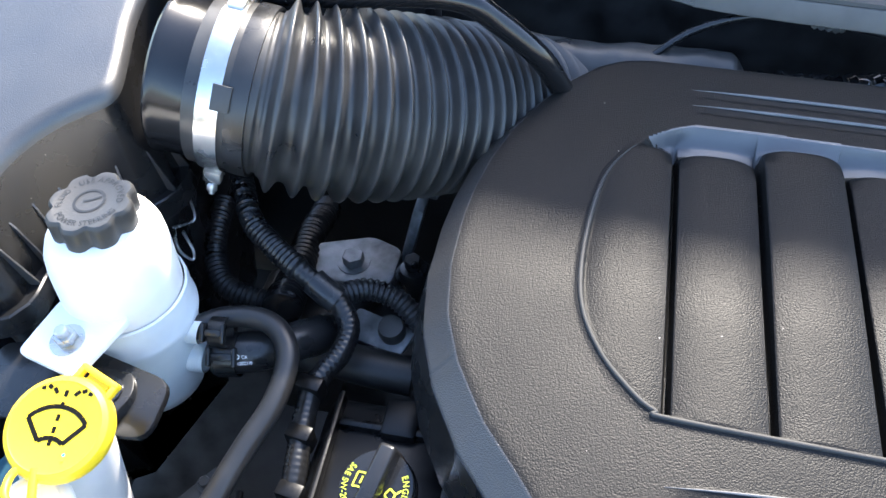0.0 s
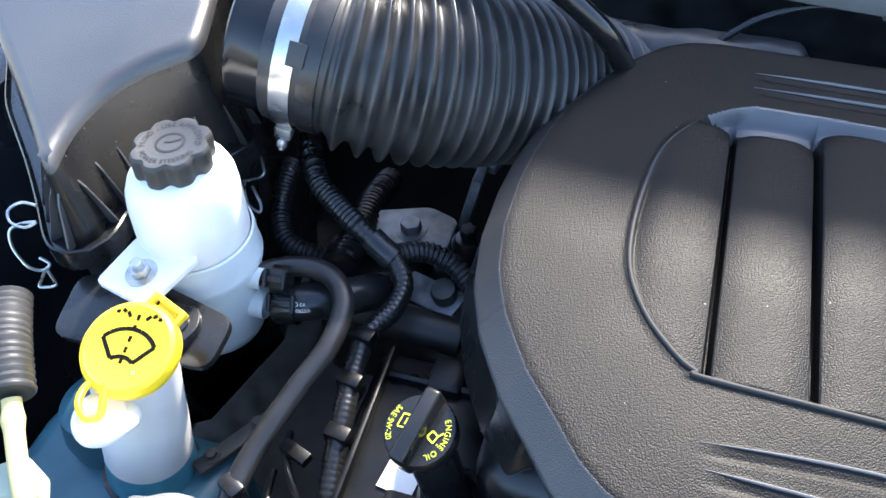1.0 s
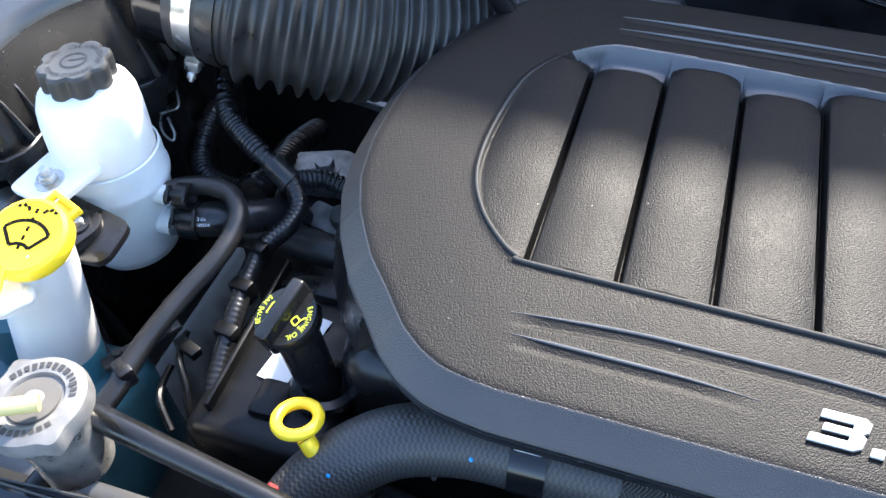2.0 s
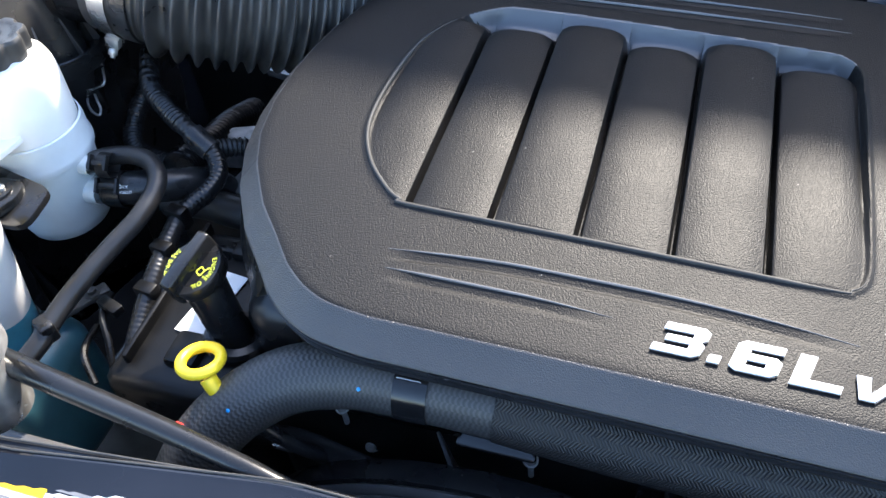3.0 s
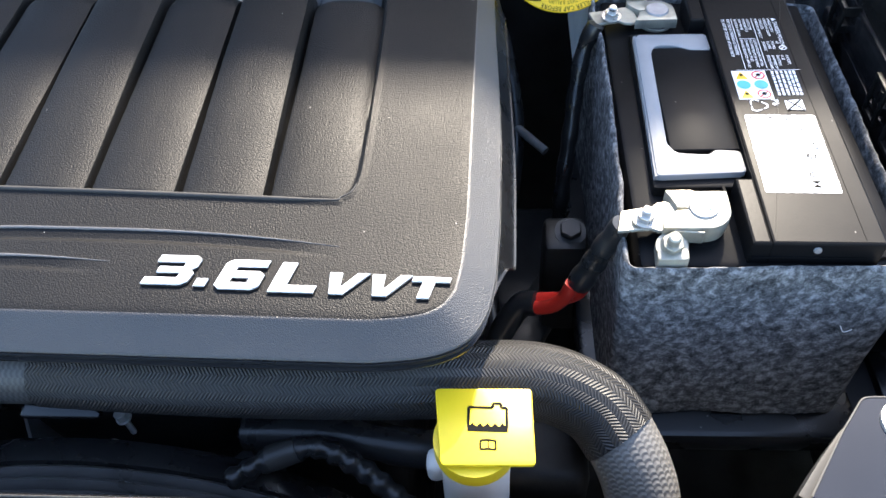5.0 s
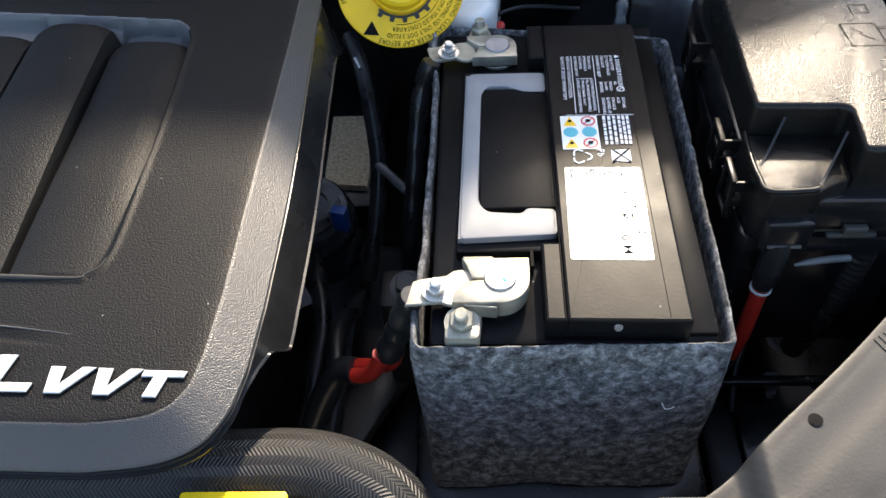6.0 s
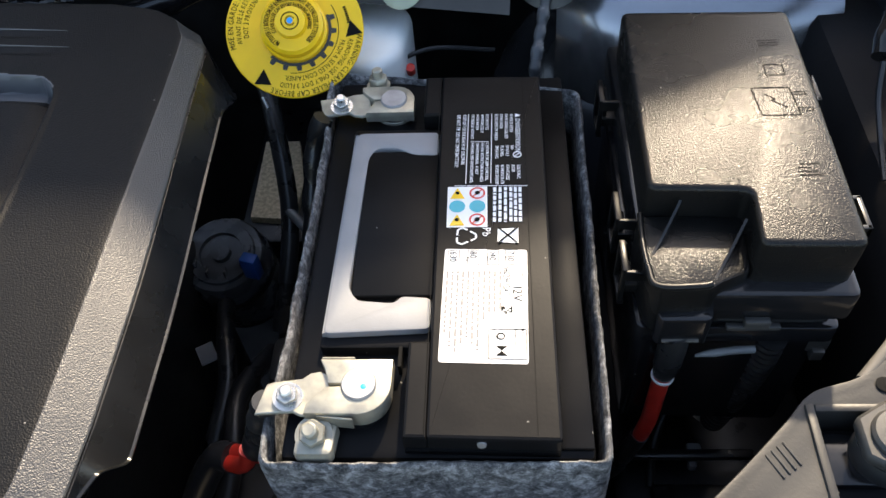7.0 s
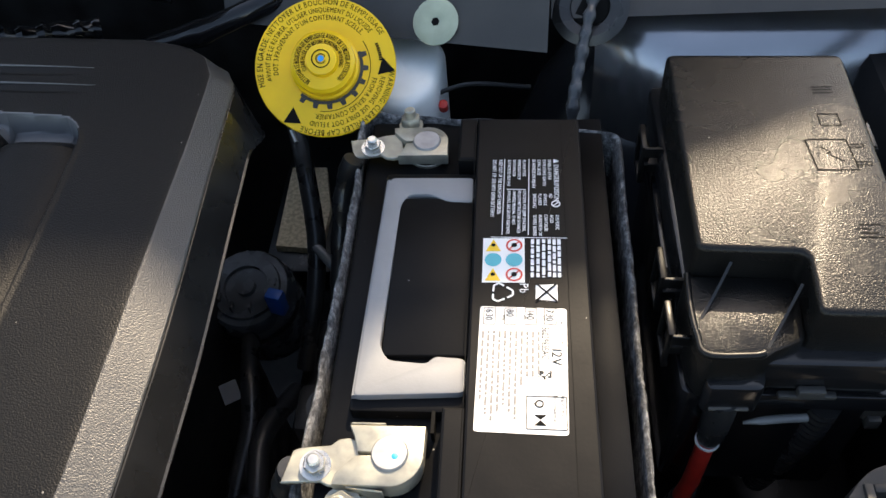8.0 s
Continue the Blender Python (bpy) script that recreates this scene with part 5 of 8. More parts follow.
def build_washer():
    t = thing("washer_filler", "cream washer filler neck with a yellow snap cap", "washer filler", (-0.27, 0.175, 0.84))
    top, low = Vector((-0.2455, 0.1850, 0.993)), Vector((-0.279, 0.174, 0.845))
    ax = (top - low).normalized()
    part("neck", lathe([(0.0315, 0.033), (0.0285, 0.125), (0.0275, 0.143), (0.0275, 0.1455), (0, 0.1455)], 48, low, ax), M["neck"], t, "cream filler neck")
    part("fluid_line", lathe([(0, -0.005), (0.0335, -0.005), (0.0330, 0.008), (0.0315, 0.033)], 48, low, ax), M["fluid"], t, "blue fluid showing through the neck")
    part("seal", lathe([(0.0325, -0.003), (0.036, -0.003), (0.036, 0.003), (0.0325, 0.003)], 48, low, ax), M["rubber"], t)
    part("seam", moved(box(-0.0004, 0.0004, -0.0004, 0.0004, 0.035, 0.15, 0), Matrix.Translation(low) @ Vector((0, 0, 1)).rotation_difference(ax).to_matrix().to_4x4() @ Matrix.Translation((-0.012, -0.0225, 0))), M["neck"], t)
    tilt = Vector((0.10, -0.30, 1)).normalized()
    cap_at = Vector((-0.2425, 0.1850, 0.992))
    cap = part("cap", lathe([(0, 0), (0.0295, 0), (0.0312, 0.003), (0.0315, 0.009), (0.0300, 0.0125), (0.0270, 0.0140), (0.026, 0.0134), (0, 0.0134)], 64, cap_at, tilt), M["lemon"], t, "yellow snap cap with a windscreen symbol")
    rot = Vector((0, 0, 1)).rotation_difference(tilt).to_matrix().to_4x4()
    m = Matrix.Translation(cap_at + tilt * 0.0137) @ rot @ Matrix.Rotation(radians(3), 4, "Z") @ Matrix.Scale(1.3, 4)
    arc = [(0.017 * math.cos(radians(a)), -0.008 + 0.017 * math.sin(radians(a))) for a in np.linspace(38, 142, 9)]
    low_arc = [(0.008 * math.cos(radians(a)), -0.012 + 0.007 * math.sin(radians(a))) for a in np.linspace(45, 135, 6)]
    outline = arc + low_arc[::-1] + [arc[0]]
    dots = [stroke([(0.0, -0.0085 + 0.0055 * i), (0.0, -0.0055 + 0.0055 * i)], 0.0018, m) for i in range(5)]
    sprays = [stroke([(s * (0.004 + 0.003 * i), 0.0145 + 0.0022 * math.sin(i * 1.1)), (s * (0.006 + 0.003 * i), 0.0155 + 0.0022 * math.sin(i * 1.1 + 0.7))], 0.0018, m) for s in (-1, 1) for i in range(3)]
    part("symbol", stroke(outline, 0.0021, m), M["ink"], cap, "black windscreen outline", smooth=0)
    for spot in dots + sprays:
        part("symbol_dash", spot, M["ink"], cap, smooth=0)
    part("blue_dot", lathe([(0, 0.0140), (0.0010, 0.0140), (0, 0.0141)], 10, cap_at + Vector((0.012, -0.014, -0.004)), tilt), M["teal"], cap)
    part("hinge", moved(joined(box(-0.014, -0.010, 0.024, 0.036, -0.001, 0.005, 0.0015), box(0.010, 0.014, 0.024, 0.036, -0.001, 0.005, 0.0015), box(-0.014, 0.014, 0.034, 0.038, -0.002, 0.005, 0.0015), box(-0.008, 0.008, 0.026, 0.036, -0.003, 0.001, 0.001)), Matrix.Translation(cap_at + tilt * 0.006) @ rot @ Matrix.Rotation(radians(-20), 4, "Z")), M["lemon"], cap, "open yellow hinge loop")
    spout = [(-0.240, 0.160, 0.972), (-0.228, 0.150, 0.978), (-0.226, 0.141, 0.984), (-0.231, 0.130, 0.986), (-0.241, 0.127, 0.986), (-0.252, 0.134, 0.985), (-0.256, 0.146, 0.984), (-0.252, 0.156, 0.980), (-0.246, 0.163, 0.974)]
    part("spout_loop", tube(spout, 0.0052, 40, 14), M["white"], t, "white moulded loop")
    part("spout_web", prism(rounded([(x, y) for x, y, z in spout], 0.003, 2), 0.9765, 0.9815, 0.001, 1), M["white"], t, "white web filling the loop")
    strap_path = [(-0.252, 0.160, 0.996), (-0.256, 0.152, 0.996), (-0.253, 0.141, 0.996), (-0.246, 0.136, 0.992), (-0.240, 0.140, 0.990), (-0.242, 0.150, 0.994), (-0.244, 0.158, 0.997)]
    part("strap", tube(strap_path, 0.0024, 40, 10), M["lemon"], cap, "yellow strap loop")
    k = thing("washer_tank", "smoky blue washer fluid tank deep in the corner", "fluid tank", (-0.33, 0.16, 0.70))
    part("body", box(-0.40, -0.215, 0.095, 0.215, 0.70, 0.842, 0.025, 4), M["tank"], k)
    part("shoulder", lathe([(0.032, 0), (0.034, 0.006), (0.030, 0.012), (0.0275, 0.014)], 40, (-0.273, 0.172, 0.833), ax), M["fluid"], k)
    part("dome", lathe([(0.034, 0), (0.036, 0.03), (0.030, 0.055), (0.015, 0.065), (0, 0.067)], 32, (-0.325, 0.195, 0.83)), M["tank"], k)


def build_radiator_cap():
    x, y, z = -0.172, 0.083, 0.972
    t = thing("radiator_filler", "radiator filler with a bare aluminium eared cap", "radiator filler", (x, y, 0.90))
    part("filler_neck", lathe([(0.024, 0.90), (0.024, 0.955), (0.030, 0.957), (0.030, 0.963), (0.0, 0.963)], 36, (x, y, 0)), M["steel"], t)
    ears = bmesh.new()
    n = 96
    prof = [(0.0335, 0.962), (0.034, 0.970), (0.0325, 0.974), (0.028, 0.976), (0.020, 0.9755), (0.0185, 0.973), (0.0, 0.973)]
    rows = []
    for r, h in prof:
        if r == 0:
            rows.append([ears.verts.new((0, 0, h))])
            continue
        rows.append([ears.verts.new(((r + (0.006 * max(0, math.cos(2 * a)) ** 14 if r > 0.03 else 0)) * math.cos(a), (r + (0.006 * max(0, math.cos(2 * a)) ** 14 if r > 0.03 else 0)) * math.sin(a), h)) for a in (2 * math.pi * i / n for i in range(n))])
    for a, b in zip(rows, rows[1:]):
        for i in range(n):
            j = (i + 1) % n
            ears.faces.new((a[i], a[j], b[j], b[i]) if len(b) > 1 else (a[i], a[j], b[0]))
    bmesh.ops.recalc_face_normals(ears, faces=ears.faces[:])
    cap = part("cap", moved(ears, Matrix.Translation((x, y, 0)) @ Matrix.Rotation(radians(-35), 4, "Z")), M["alloycap"], t, "eared aluminium cap")
    m = Matrix.Translation((x, y, 0.9764))
    rnd = random.Random(3)
    marks = []
    for a0, a1 in ((20, 160), (200, 330)):
        a = a0
        while a < a1:
            w = 4 + 5 * rnd.random()
            marks.append(ring_flat(0.0222 + 0.0012 * rnd.random(), 0.0272, m, a, a + w, 3))
            a += w + 3.5
    part("embossing", gather(*marks), M["dull"], cap, "worn embossed marks", smooth=0)
    part("centre_disc", lathe([(0.017, 0.9735), (0.0165, 0.9745), (0.010, 0.9748), (0, 0.9748)], 32, (x, y, 0)), M["dusty"], cap)
    part("rivet", lathe([(0.007, 0.9748), (0.006, 0.9768), (0, 0.9775)], 20, (x, y, 0)), M["lead"], cap)
    r = thing("prop_rod", "pale yellow painted rod in a grey ribbed sleeve", "prop rod", (-0.25, 0.09, 0.93))
    part("rod", tube([(-0.276, 0.124, 1.018), (-0.262, 0.103, 1.008), (-0.246, 0.082, 0.998), (-0.228, 0.066, 0.990), (-0.212, 0.056, 0.992), (-0.192, 0.060, 0.9895), (-0.174, 0.068, 0.9880), (-0.158, 0.078, 0.9850)], lambda f, s: 0.0055 + 0.0012 * math.exp(-((s - 0.012) / 0.004) ** 2), 70, 16), M["pale"], r)
    part("sleeve", tube([(-0.315, 0.180, 1.030), (-0.296, 0.152, 1.026), (-0.277, 0.126, 1.019)], corrugated(0.0125, 0.0012, 0.005), 50, 18), M["cowl"], r, "grey ribbed sleeve")
    part("clip", moved(box(-0.010, 0.010, -0.012, 0.012, -0.02, 0.012, 0.004, 3), Matrix.Translation((-0.262, 0.090, 0.985)) @ Matrix.Rotation(radians(35), 4, "Z")), M["khaki"], r, "translucent holding clip")


build_power_steering()
build_steering_hoses()
build_washer()
build_radiator_cap()


# ---- oil filler, dipstick, harness ----
def build_oil_filler():
    t = thing("oil_filler", "black oil filler neck and cap with yellow print", "oil filler", (-0.04, 0.19, 0.87))
    c = Vector((-0.0625, 0.2035, 0.950))
    ax = Vector((-0.12, -0.22, 1)).normalized()
    low = Vector((-0.042, 0.196, 0.872))
    part("neck", tube([tuple(low), tuple(low * 0.6 + c * 0.4), tuple(c - ax * 0.012)], lambda f, s: 0.0150 + 0.002 * f, 20, 32), M["plastic"], t)
    part("flange", lathe([(0.0175, -0.004), (0.025, -0.004), (0.026, 0.0), (0.024, 0.004), (0.0175, 0.005)], 40, (-0.040, 0.194, 0.884), (0.15, 0.1, 1)), M["plastic"], t)
    cap = part("cap", lathe([(0, -0.014), (0.0215, -0.014), (0.0238, -0.011), (0.0242, -0.002), (0.0232, 0.0), (0, 0.0005)], 56, c, ax), M["plastic"], t, "black screw cap with yellow symbols")
    rot = Vector((0, 0, 1)).rotation_difference(ax).to_matrix().to_4x4()
    base = Matrix.Translation(c + ax * 0.0009) @ rot
    part("grip", moved(box(-0.0058, 0.0058, -0.0255, 0.0255, -0.014, 0.013, 0.003, 3), Matrix.Translation(c) @ rot @ Matrix.Rotation(radians(-14), 4, "Z")), M["plastic"], cap, "raised turning grip")
    m = base @ Matrix.Rotation(radians(-14), 4, "Z")
    book = gather(stroke([(-0.0145, -0.004), (-0.0145, 0.005), (-0.0105, 0.0058), (-0.0068, 0.005), (-0.0068, -0.004), (-0.0105, -0.0032), (-0.0145, -0.004)], 0.0011, m), bar(-0.0112, -0.0100, -0.001, 0.0036, m))
    can = gather(stroke([(0.0072, -0.001), (0.0090, 0.003), (0.0135, 0.001), (0.0125, -0.004), (0.0082, -0.0025), (0.0072, -0.001)], 0.0012, m), stroke([(0.0135, 0.001), (0.0160, 0.0045)], 0.0011, m), bar(0.0150, 0.0158, -0.0045, -0.003, m))
    part("print", gather(arc_lettering("SAE 5W-20", 0.0056, 0.0222, 190, m, True, 0.9), arc_lettering("ENGINE OIL", 0.0056, 0.0172, -4, m, False, 0.9), book, can), M["yellowink"], cap, "yellow oil grade print and symbols", smooth=0)


def build_dipstick():
    t = thing("oil_dipstick", "yellow ring dipstick in its black tube", "dipstick", (0.02, 0.14, 0.80))
    c = Vector((-0.0275, 0.1410, 0.928))
    n = Vector((-0.05, 0.18, 0.98)).normalized()
    rot = Vector((0, 0, 1)).rotation_difference(n).to_matrix().to_4x4()
    ring = [c + rot.to_3x3() @ Vector((0.0142 * math.cos(a), 0.0142 * math.sin(a), 0)) for a in np.linspace(0, 2 * math.pi, 60)]
    bm = tube([tuple(p) for p in ring], 0.0042, 60, 14, caps=False, curved=False)
    part("ring_handle", joined(bm, tube([tuple(c + Vector((0.010, -0.010, -0.004))), tuple(c + Vector((0.015, -0.013, -0.010))), tuple(c + Vector((0.020, -0.014, -0.018)))], 0.0062, 16, 14)), M["lemon"], t, "yellow ring handle")
    part("tube", tube([tuple(c + Vector((0.019, -0.014, -0.015))), (0.010, 0.128, 0.880), (0.030, 0.135, 0.845), (0.045, 0.150, 0.800), (0.05, 0.17, 0.72)], 0.0055, 40, 12), M["rubber"], t)


def build_harness():
    a = thing("wiring_loom", "black corrugated wiring loom strapped along the valve cover", "wiring", (-0.13, 0.27, 0.88))
    spine = [(-0.255, 0.462, 0.950), (-0.242, 0.440, 0.957), (-0.220, 0.403, 0.952), (-0.197, 0.385, 0.946), (-0.174, 0.371, 0.941), (-0.156, 0.364, 0.932), (-0.140, 0.359, 0.922), (-0.127, 0.343, 0.912), (-0.128, 0.322, 0.907), (-0.136, 0.305, 0.905), (-0.141, 0.290, 0.902), (-0.140, 0.262, 0.896), (-0.136, 0.232, 0.890), (-0.132, 0.201, 0.880), (-0.128, 0.177, 0.870), (-0.126, 0.155, 0.852), (-0.12, 0.13, 0.82)]
    part("conduit", tube(spine, lambda f, s: 0.0085 + (0.0014 * (0.5 + 0.5 * math.cos(2 * math.pi * s / 0.0042)) if f < 0.30 else 0.0002 * math.sin(s * 210) + 0.0002 * math.sin(s * 1400)), 420, 16), M["plastic"], a)
    part("branch", tube([(-0.150, 0.362, 0.920), (-0.143, 0.369, 0.915), (-0.126, 0.384, 0.908), (-0.106, 0.387, 0.900), (-0.091, 0.382, 0.892), (-0.077, 0.372, 0.883), (-0.055, 0.352, 0.87)], corrugated(0.0082, 0.0014, 0.0048), 220, 16), M["rubber"], a, "ribbed branch conduit")
    part("rear_branch", tube([(-0.29, 0.475, 0.893), (-0.285, 0.445, 0.890), (-0.276, 0.415, 0.885), (-0.261, 0.393, 0.880), (-0.241, 0.385, 0.876), (-0.214, 0.384, 0.872)], corrugated(0.0085, 0.0018, 0.0046), 200, 16), M["rubber"], a, "ribbed branch conduit")
    part("junction", tube([(-0.205, 0.395, 0.868), (-0.203, 0.386, 0.874), (-0.201, 0.376, 0.876)], corrugated(0.0165, 0.001, 0.004), 40, 24), M["plastic"], a, "round ribbed connector")
    part("trunk_conduit", tube([(-0.203, 0.386, 0.872), (-0.209, 0.410, 0.862), (-0.216, 0.451, 0.848), (-0.226, 0.504, 0.830), (-0.235, 0.57, 0.80)], corrugated(0.0135, 0.0016, 0.0075), 150, 18), M["deep"], a, "thick ribbed conduit")
    for x, y, z in ((-0.141, 0.290, 0.903), (-0.139, 0.255, 0.894), (-0.134, 0.216, 0.885)):
        part("strap_clip", moved(box(-0.0095, 0.0095, -0.006, 0.006, -0.010, 0.0105, 0.002), Matrix.Translation((x, y, z)) @ Matrix.Rotation(radians(-8), 4, "Z")), M["deep"], a, "black strap clip")
    part("tape_wrap", tube([(-0.160, 0.366, 0.934), (-0.150, 0.362, 0.928), (-0.140, 0.359, 0.922)], 0.0108, 12, 16), M["rubber"], a)
    part("rail", moved(box(-0.010, -0.005, -0.075, 0.075, -0.006, 0.008, 0.002), Matrix.Translation((-0.113, 0.228, 0.880)) @ Matrix.Rotation(radians(2), 4, "Z")), M["deep"], a, "black carrier rail")
    b = thing("coil_connector", "black ignition connector on a grey bracket", "connector", (-0.10, 0.35, 0.88))
    part("bracket", moved(prism(rounded([(-0.030, -0.013), (0.026, -0.016), (0.030, 0.010), (-0.026, 0.014)], 0.004), 0, 0.004, 0.001), Matrix.Translation((-0.116, 0.374, 0.866)) @ Matrix.Rotation(radians(-12), 4, "Z") @ Matrix.Rotation(radians(10), 4, "X")), M["iron"], b)
    part("plug", lathe([(0, 0), (0.0105, 0), (0.0115, 0.008), (0.0100, 0.014), (0, 0.016)], 28, (-0.104, 0.372, 0.870), (0, -0.2, 1)), M["dull"], b)
    part("pins", joined(*[box(-0.116 + 0.009 * i, -0.1135 + 0.009 * i, 0.354, 0.358, 0.851, 0.867, 0.0005) for i in range(3)]), M["steel"], b)
    c = thing("engine_mount_bracket", "dusty alloy engine mount bracket with a large bolt", "bracket", (-0.16, 0.50, 0.78))
    part("casting", moved(prism(rounded([(-0.050, -0.026), (0.034, -0.030), (0.040, 0.014), (0.01, 0.030), (-0.046, 0.020)], 0.008), 0, 0.018, 0.003), Matrix.Translation((-0.165, 0.468, 0.826)) @ Matrix.Rotation(radians(8), 4, "Z")), M["iron"], c)
    part("bolt", hexnut((-0.168, 0.463, 0.844), (0, 0, 1), 0.0105, 0.010, 0.0, 0.0150), M["iron"], c)
    part("upright", moved(box(-0.005, 0.005, -0.014, 0.014, -0.05, 0.055, 0.003), Matrix.Translation((-0.120, 0.495, 0.850)) @ Matrix.Rotation(radians(15), 4, "Y")), M["iron"], c)
    part("cross_arm", moved(box(-0.045, 0.045, -0.012, 0.012, -0.005, 0.005, 0.002), Matrix.Translation((-0.145, 0.555, 0.870)) @ Matrix.Rotation(radians(-12), 4, "Z")), M["iron"], c)
    part("sensor", joined(lathe([(0.016, 0), (0.017, 0.035), (0.012, 0.042), (0, 0.044)], 24, (-0.108, 0.455, 0.815)), hexnut((-0.108, 0.455, 0.858), (0, 0, 1), 0.008, 0.010, 0, 0)), M["plastic"], c)
    d = thing("coolant_crossover", "dark coolant pipe and housing below the loom", "pipe", (-0.17, 0.33, 0.80))
    part("pipe", tube([(-0.20, 0.345, 0.86), (-0.16, 0.345, 0.865), (-0.12, 0.340, 0.865), (-0.08, 0.34, 0.86)], 0.016, 30, 20), M["dirt"], d)
    part("housing", box(-0.26, -0.15, 0.40, 0.47, 0.66, 0.82, 0.012, 3), M["dirt"], d)
    part("stay", moved(box(-0.007, 0.007, -0.035, 0.035, -0.003, 0.003, 0.002), Matrix.Translation((-0.222, 0.207, 0.852)) @ Matrix.Rotation(radians(-32), 4, "Z")), M["dull"], d)
    for x, y in ((-0.211, 0.225), (-0.233, 0.190)):
        part("bolt", hexnut((x, y, 0.855), (0, 0, 1), 0.0045, 0.004, 0, 0.007), M["dull"], d)
    for pts in ([(-0.175, 0.215, 0.875), (-0.165, 0.190, 0.880), (-0.150, 0.170, 0.870), (-0.14, 0.15, 0.85)], [(-0.18, 0.19, 0.86), (-0.17, 0.16, 0.865), (-0.15, 0.14, 0.855)]):
        whole("wire_tail", tube(pts, 0.0030, 30, 8), M["deep"], "thin black wire below the loom", "wiring", "wire tails")
    whole("wire_plug", moved(box(-0.012, 0.012, -0.005, 0.005, -0.004, 0.004, 0.001), Matrix.Translation((-0.160, 0.197, 0.884)) @ Matrix.Rotation(radians(-20), 4, "Z")), M["deep"], "small black wire plug", "connector")


build_oil_filler()
build_dipstick()
build_harness()


# ---- coolant hose along the front ----
def build_coolant_hose():
    t = thing("radiator_hose", "thick radiator hose, half in a woven black sleeve", "hose", (0.25, 0.15, 0.88))
    part("hose", tube([(-0.045, 0.080, 0.835), (-0.028, 0.101, 0.869), (-0.004, 0.125, 0.895), (0.032, 0.149, 0.912), (0.075, 0.162, 0.917), (0.12, 0.165, 0.917), (0.19, 0.1655, 0.9155)], lambda f, s: 0.0242 + 0.0008 * math.exp(-((f - 0.78) / 0.03) ** 2), 90, 36), M["clothhose"], t, "cloth-marked rubber hose")
    part("sleeve", tube([(0.184, 0.1655, 0.9155), (0.25, 0.163, 0.9125), (0.32, 0.162, 0.9095), (0.40, 0.164, 0.905), (0.455, 0.168, 0.900), (0.510, 0.171, 0.893), (0.546, 0.160, 0.883), (0.563, 0.142, 0.872)], 0.0258, 120, 40), M["braid"], t, "woven black sleeve")
    part("end_hose", tube([(0.5605, 0.146, 0.8745), (0.572, 0.128, 0.859), (0.579, 0.110, 0.837), (0.582, 0.090, 0.79), (0.582, 0.07, 0.74)], 0.0245, 50, 36), M["palehose"], t, "bare grey hose end")
    band = part("clip_band", tube([(0.115, 0.165, 0.917), (0.125, 0.1652, 0.917), (0.138, 0.1655, 0.9168)], lambda f, s: 0.0258, 10, 40), M["gloss"], t, "glossy black hose clip")
    part("print", gather(*[bar(0.001, 0.018, 0.0030 * i, 0.0030 * i + 0.0004, Matrix.Translation((0.116, 0.1530, 0.9408)) @ Matrix.Rotation(radians(27), 4, "X")) for i in range(2)]), M["whiteink"], band, smooth=0)
    for x, y, z in ((0.124, 0.1445, 0.9305), (0.092, 0.1440, 0.9310), (0.005, 0.1140, 0.9170)):
        part("paint_dot", lathe([(0, 0), (0.0016, 0), (0.001, 0.0006), (0, 0.0007)], 10, (x, y, z), (0, -0.82, 0.57)), M["blue"], t, "blue paint dot")
    part("red_tag", moved(box(-0.008, 0.008, -0.003, 0.003, -0.002, 0.002, 0.001), Matrix.Translation((-0.029, 0.1010, 0.900)) @ Matrix.Rotation(radians(-12), 4, "Z")), M["red"], t, "red paint tag")
    s = thing("coolant_filler", "white coolant filler neck under a square yellow flag cap", "coolant filler", (0.468, 0.11, 0.80))
    part("neck", lathe([(0.022, 0.78), (0.0215, 0.885), (0.0225, 0.90), (0.0225, 0.915), (0, 0.915)], 40, (0.469, 0.114, 0)), M["neck"], s, "white filler neck")
    part("side_ear", box(0.438, 0.450, 0.108, 0.124, 0.872, 0.893, 0.005, 3), M["neck"], s)
    part("ring", lathe([(0.0225, 0.906), (0.025, 0.907), (0.025, 0.919), (0, 0.919)], 40, (0.469, 0.116, 0)), M["lemon"], s)
    tilt = Matrix.Translation((0.4722, 0.1205, 0.9225)) @ Matrix.Rotation(radians(2), 4, "Y") @ Matrix.Rotation(radians(3), 4, "X")
    flag = part("flag_cap", moved(prism(rounded([(-0.0280, 0.0245), (-0.0225, -0.0245), (0.0325, -0.0230), (0.0315, 0.0260)][::-1], 0.003), 0, 0.0028, 0.0006), tilt), M["lemon"], s, "square yellow flag cap with engine symbol")
    m = tilt @ Matrix.Translation((0.0042, 0.004, 0.0031)) @ Matrix.Scale(1.12, 4)
    eng = gather(stroke([(-0.0100, -0.004), (-0.0100, 0.0075), (0.003, 0.0075), (0.003, 0.0100), (0.0075, 0.0100), (0.0075, 0.0075), (0.0105, 0.0075), (0.0105, -0.004)], 0.0015, m), bar(-0.0105, 0.011, -0.0065, -0.0035, m), *[flat([(-0.0095 + 0.004 * i, -0.0035), (-0.006 + 0.004 * i, -0.0035), (-0.0078 + 0.004 * i, -0.0015)], m) for i in range(5)])
    book = gather(stroke([(-0.0035, -0.0165), (-0.0035, -0.0115), (0.0005, -0.011), (0.0045, -0.0115), (0.0045, -0.0165), (0.0005, -0.016), (-0.0035, -0.0165)], 0.0011, m), bar(0.0004, 0.0010, -0.0155, -0.0115, m))
    part("symbol", gather(eng, book), M["ink"], flag, "black engine coolant symbol", smooth=0)


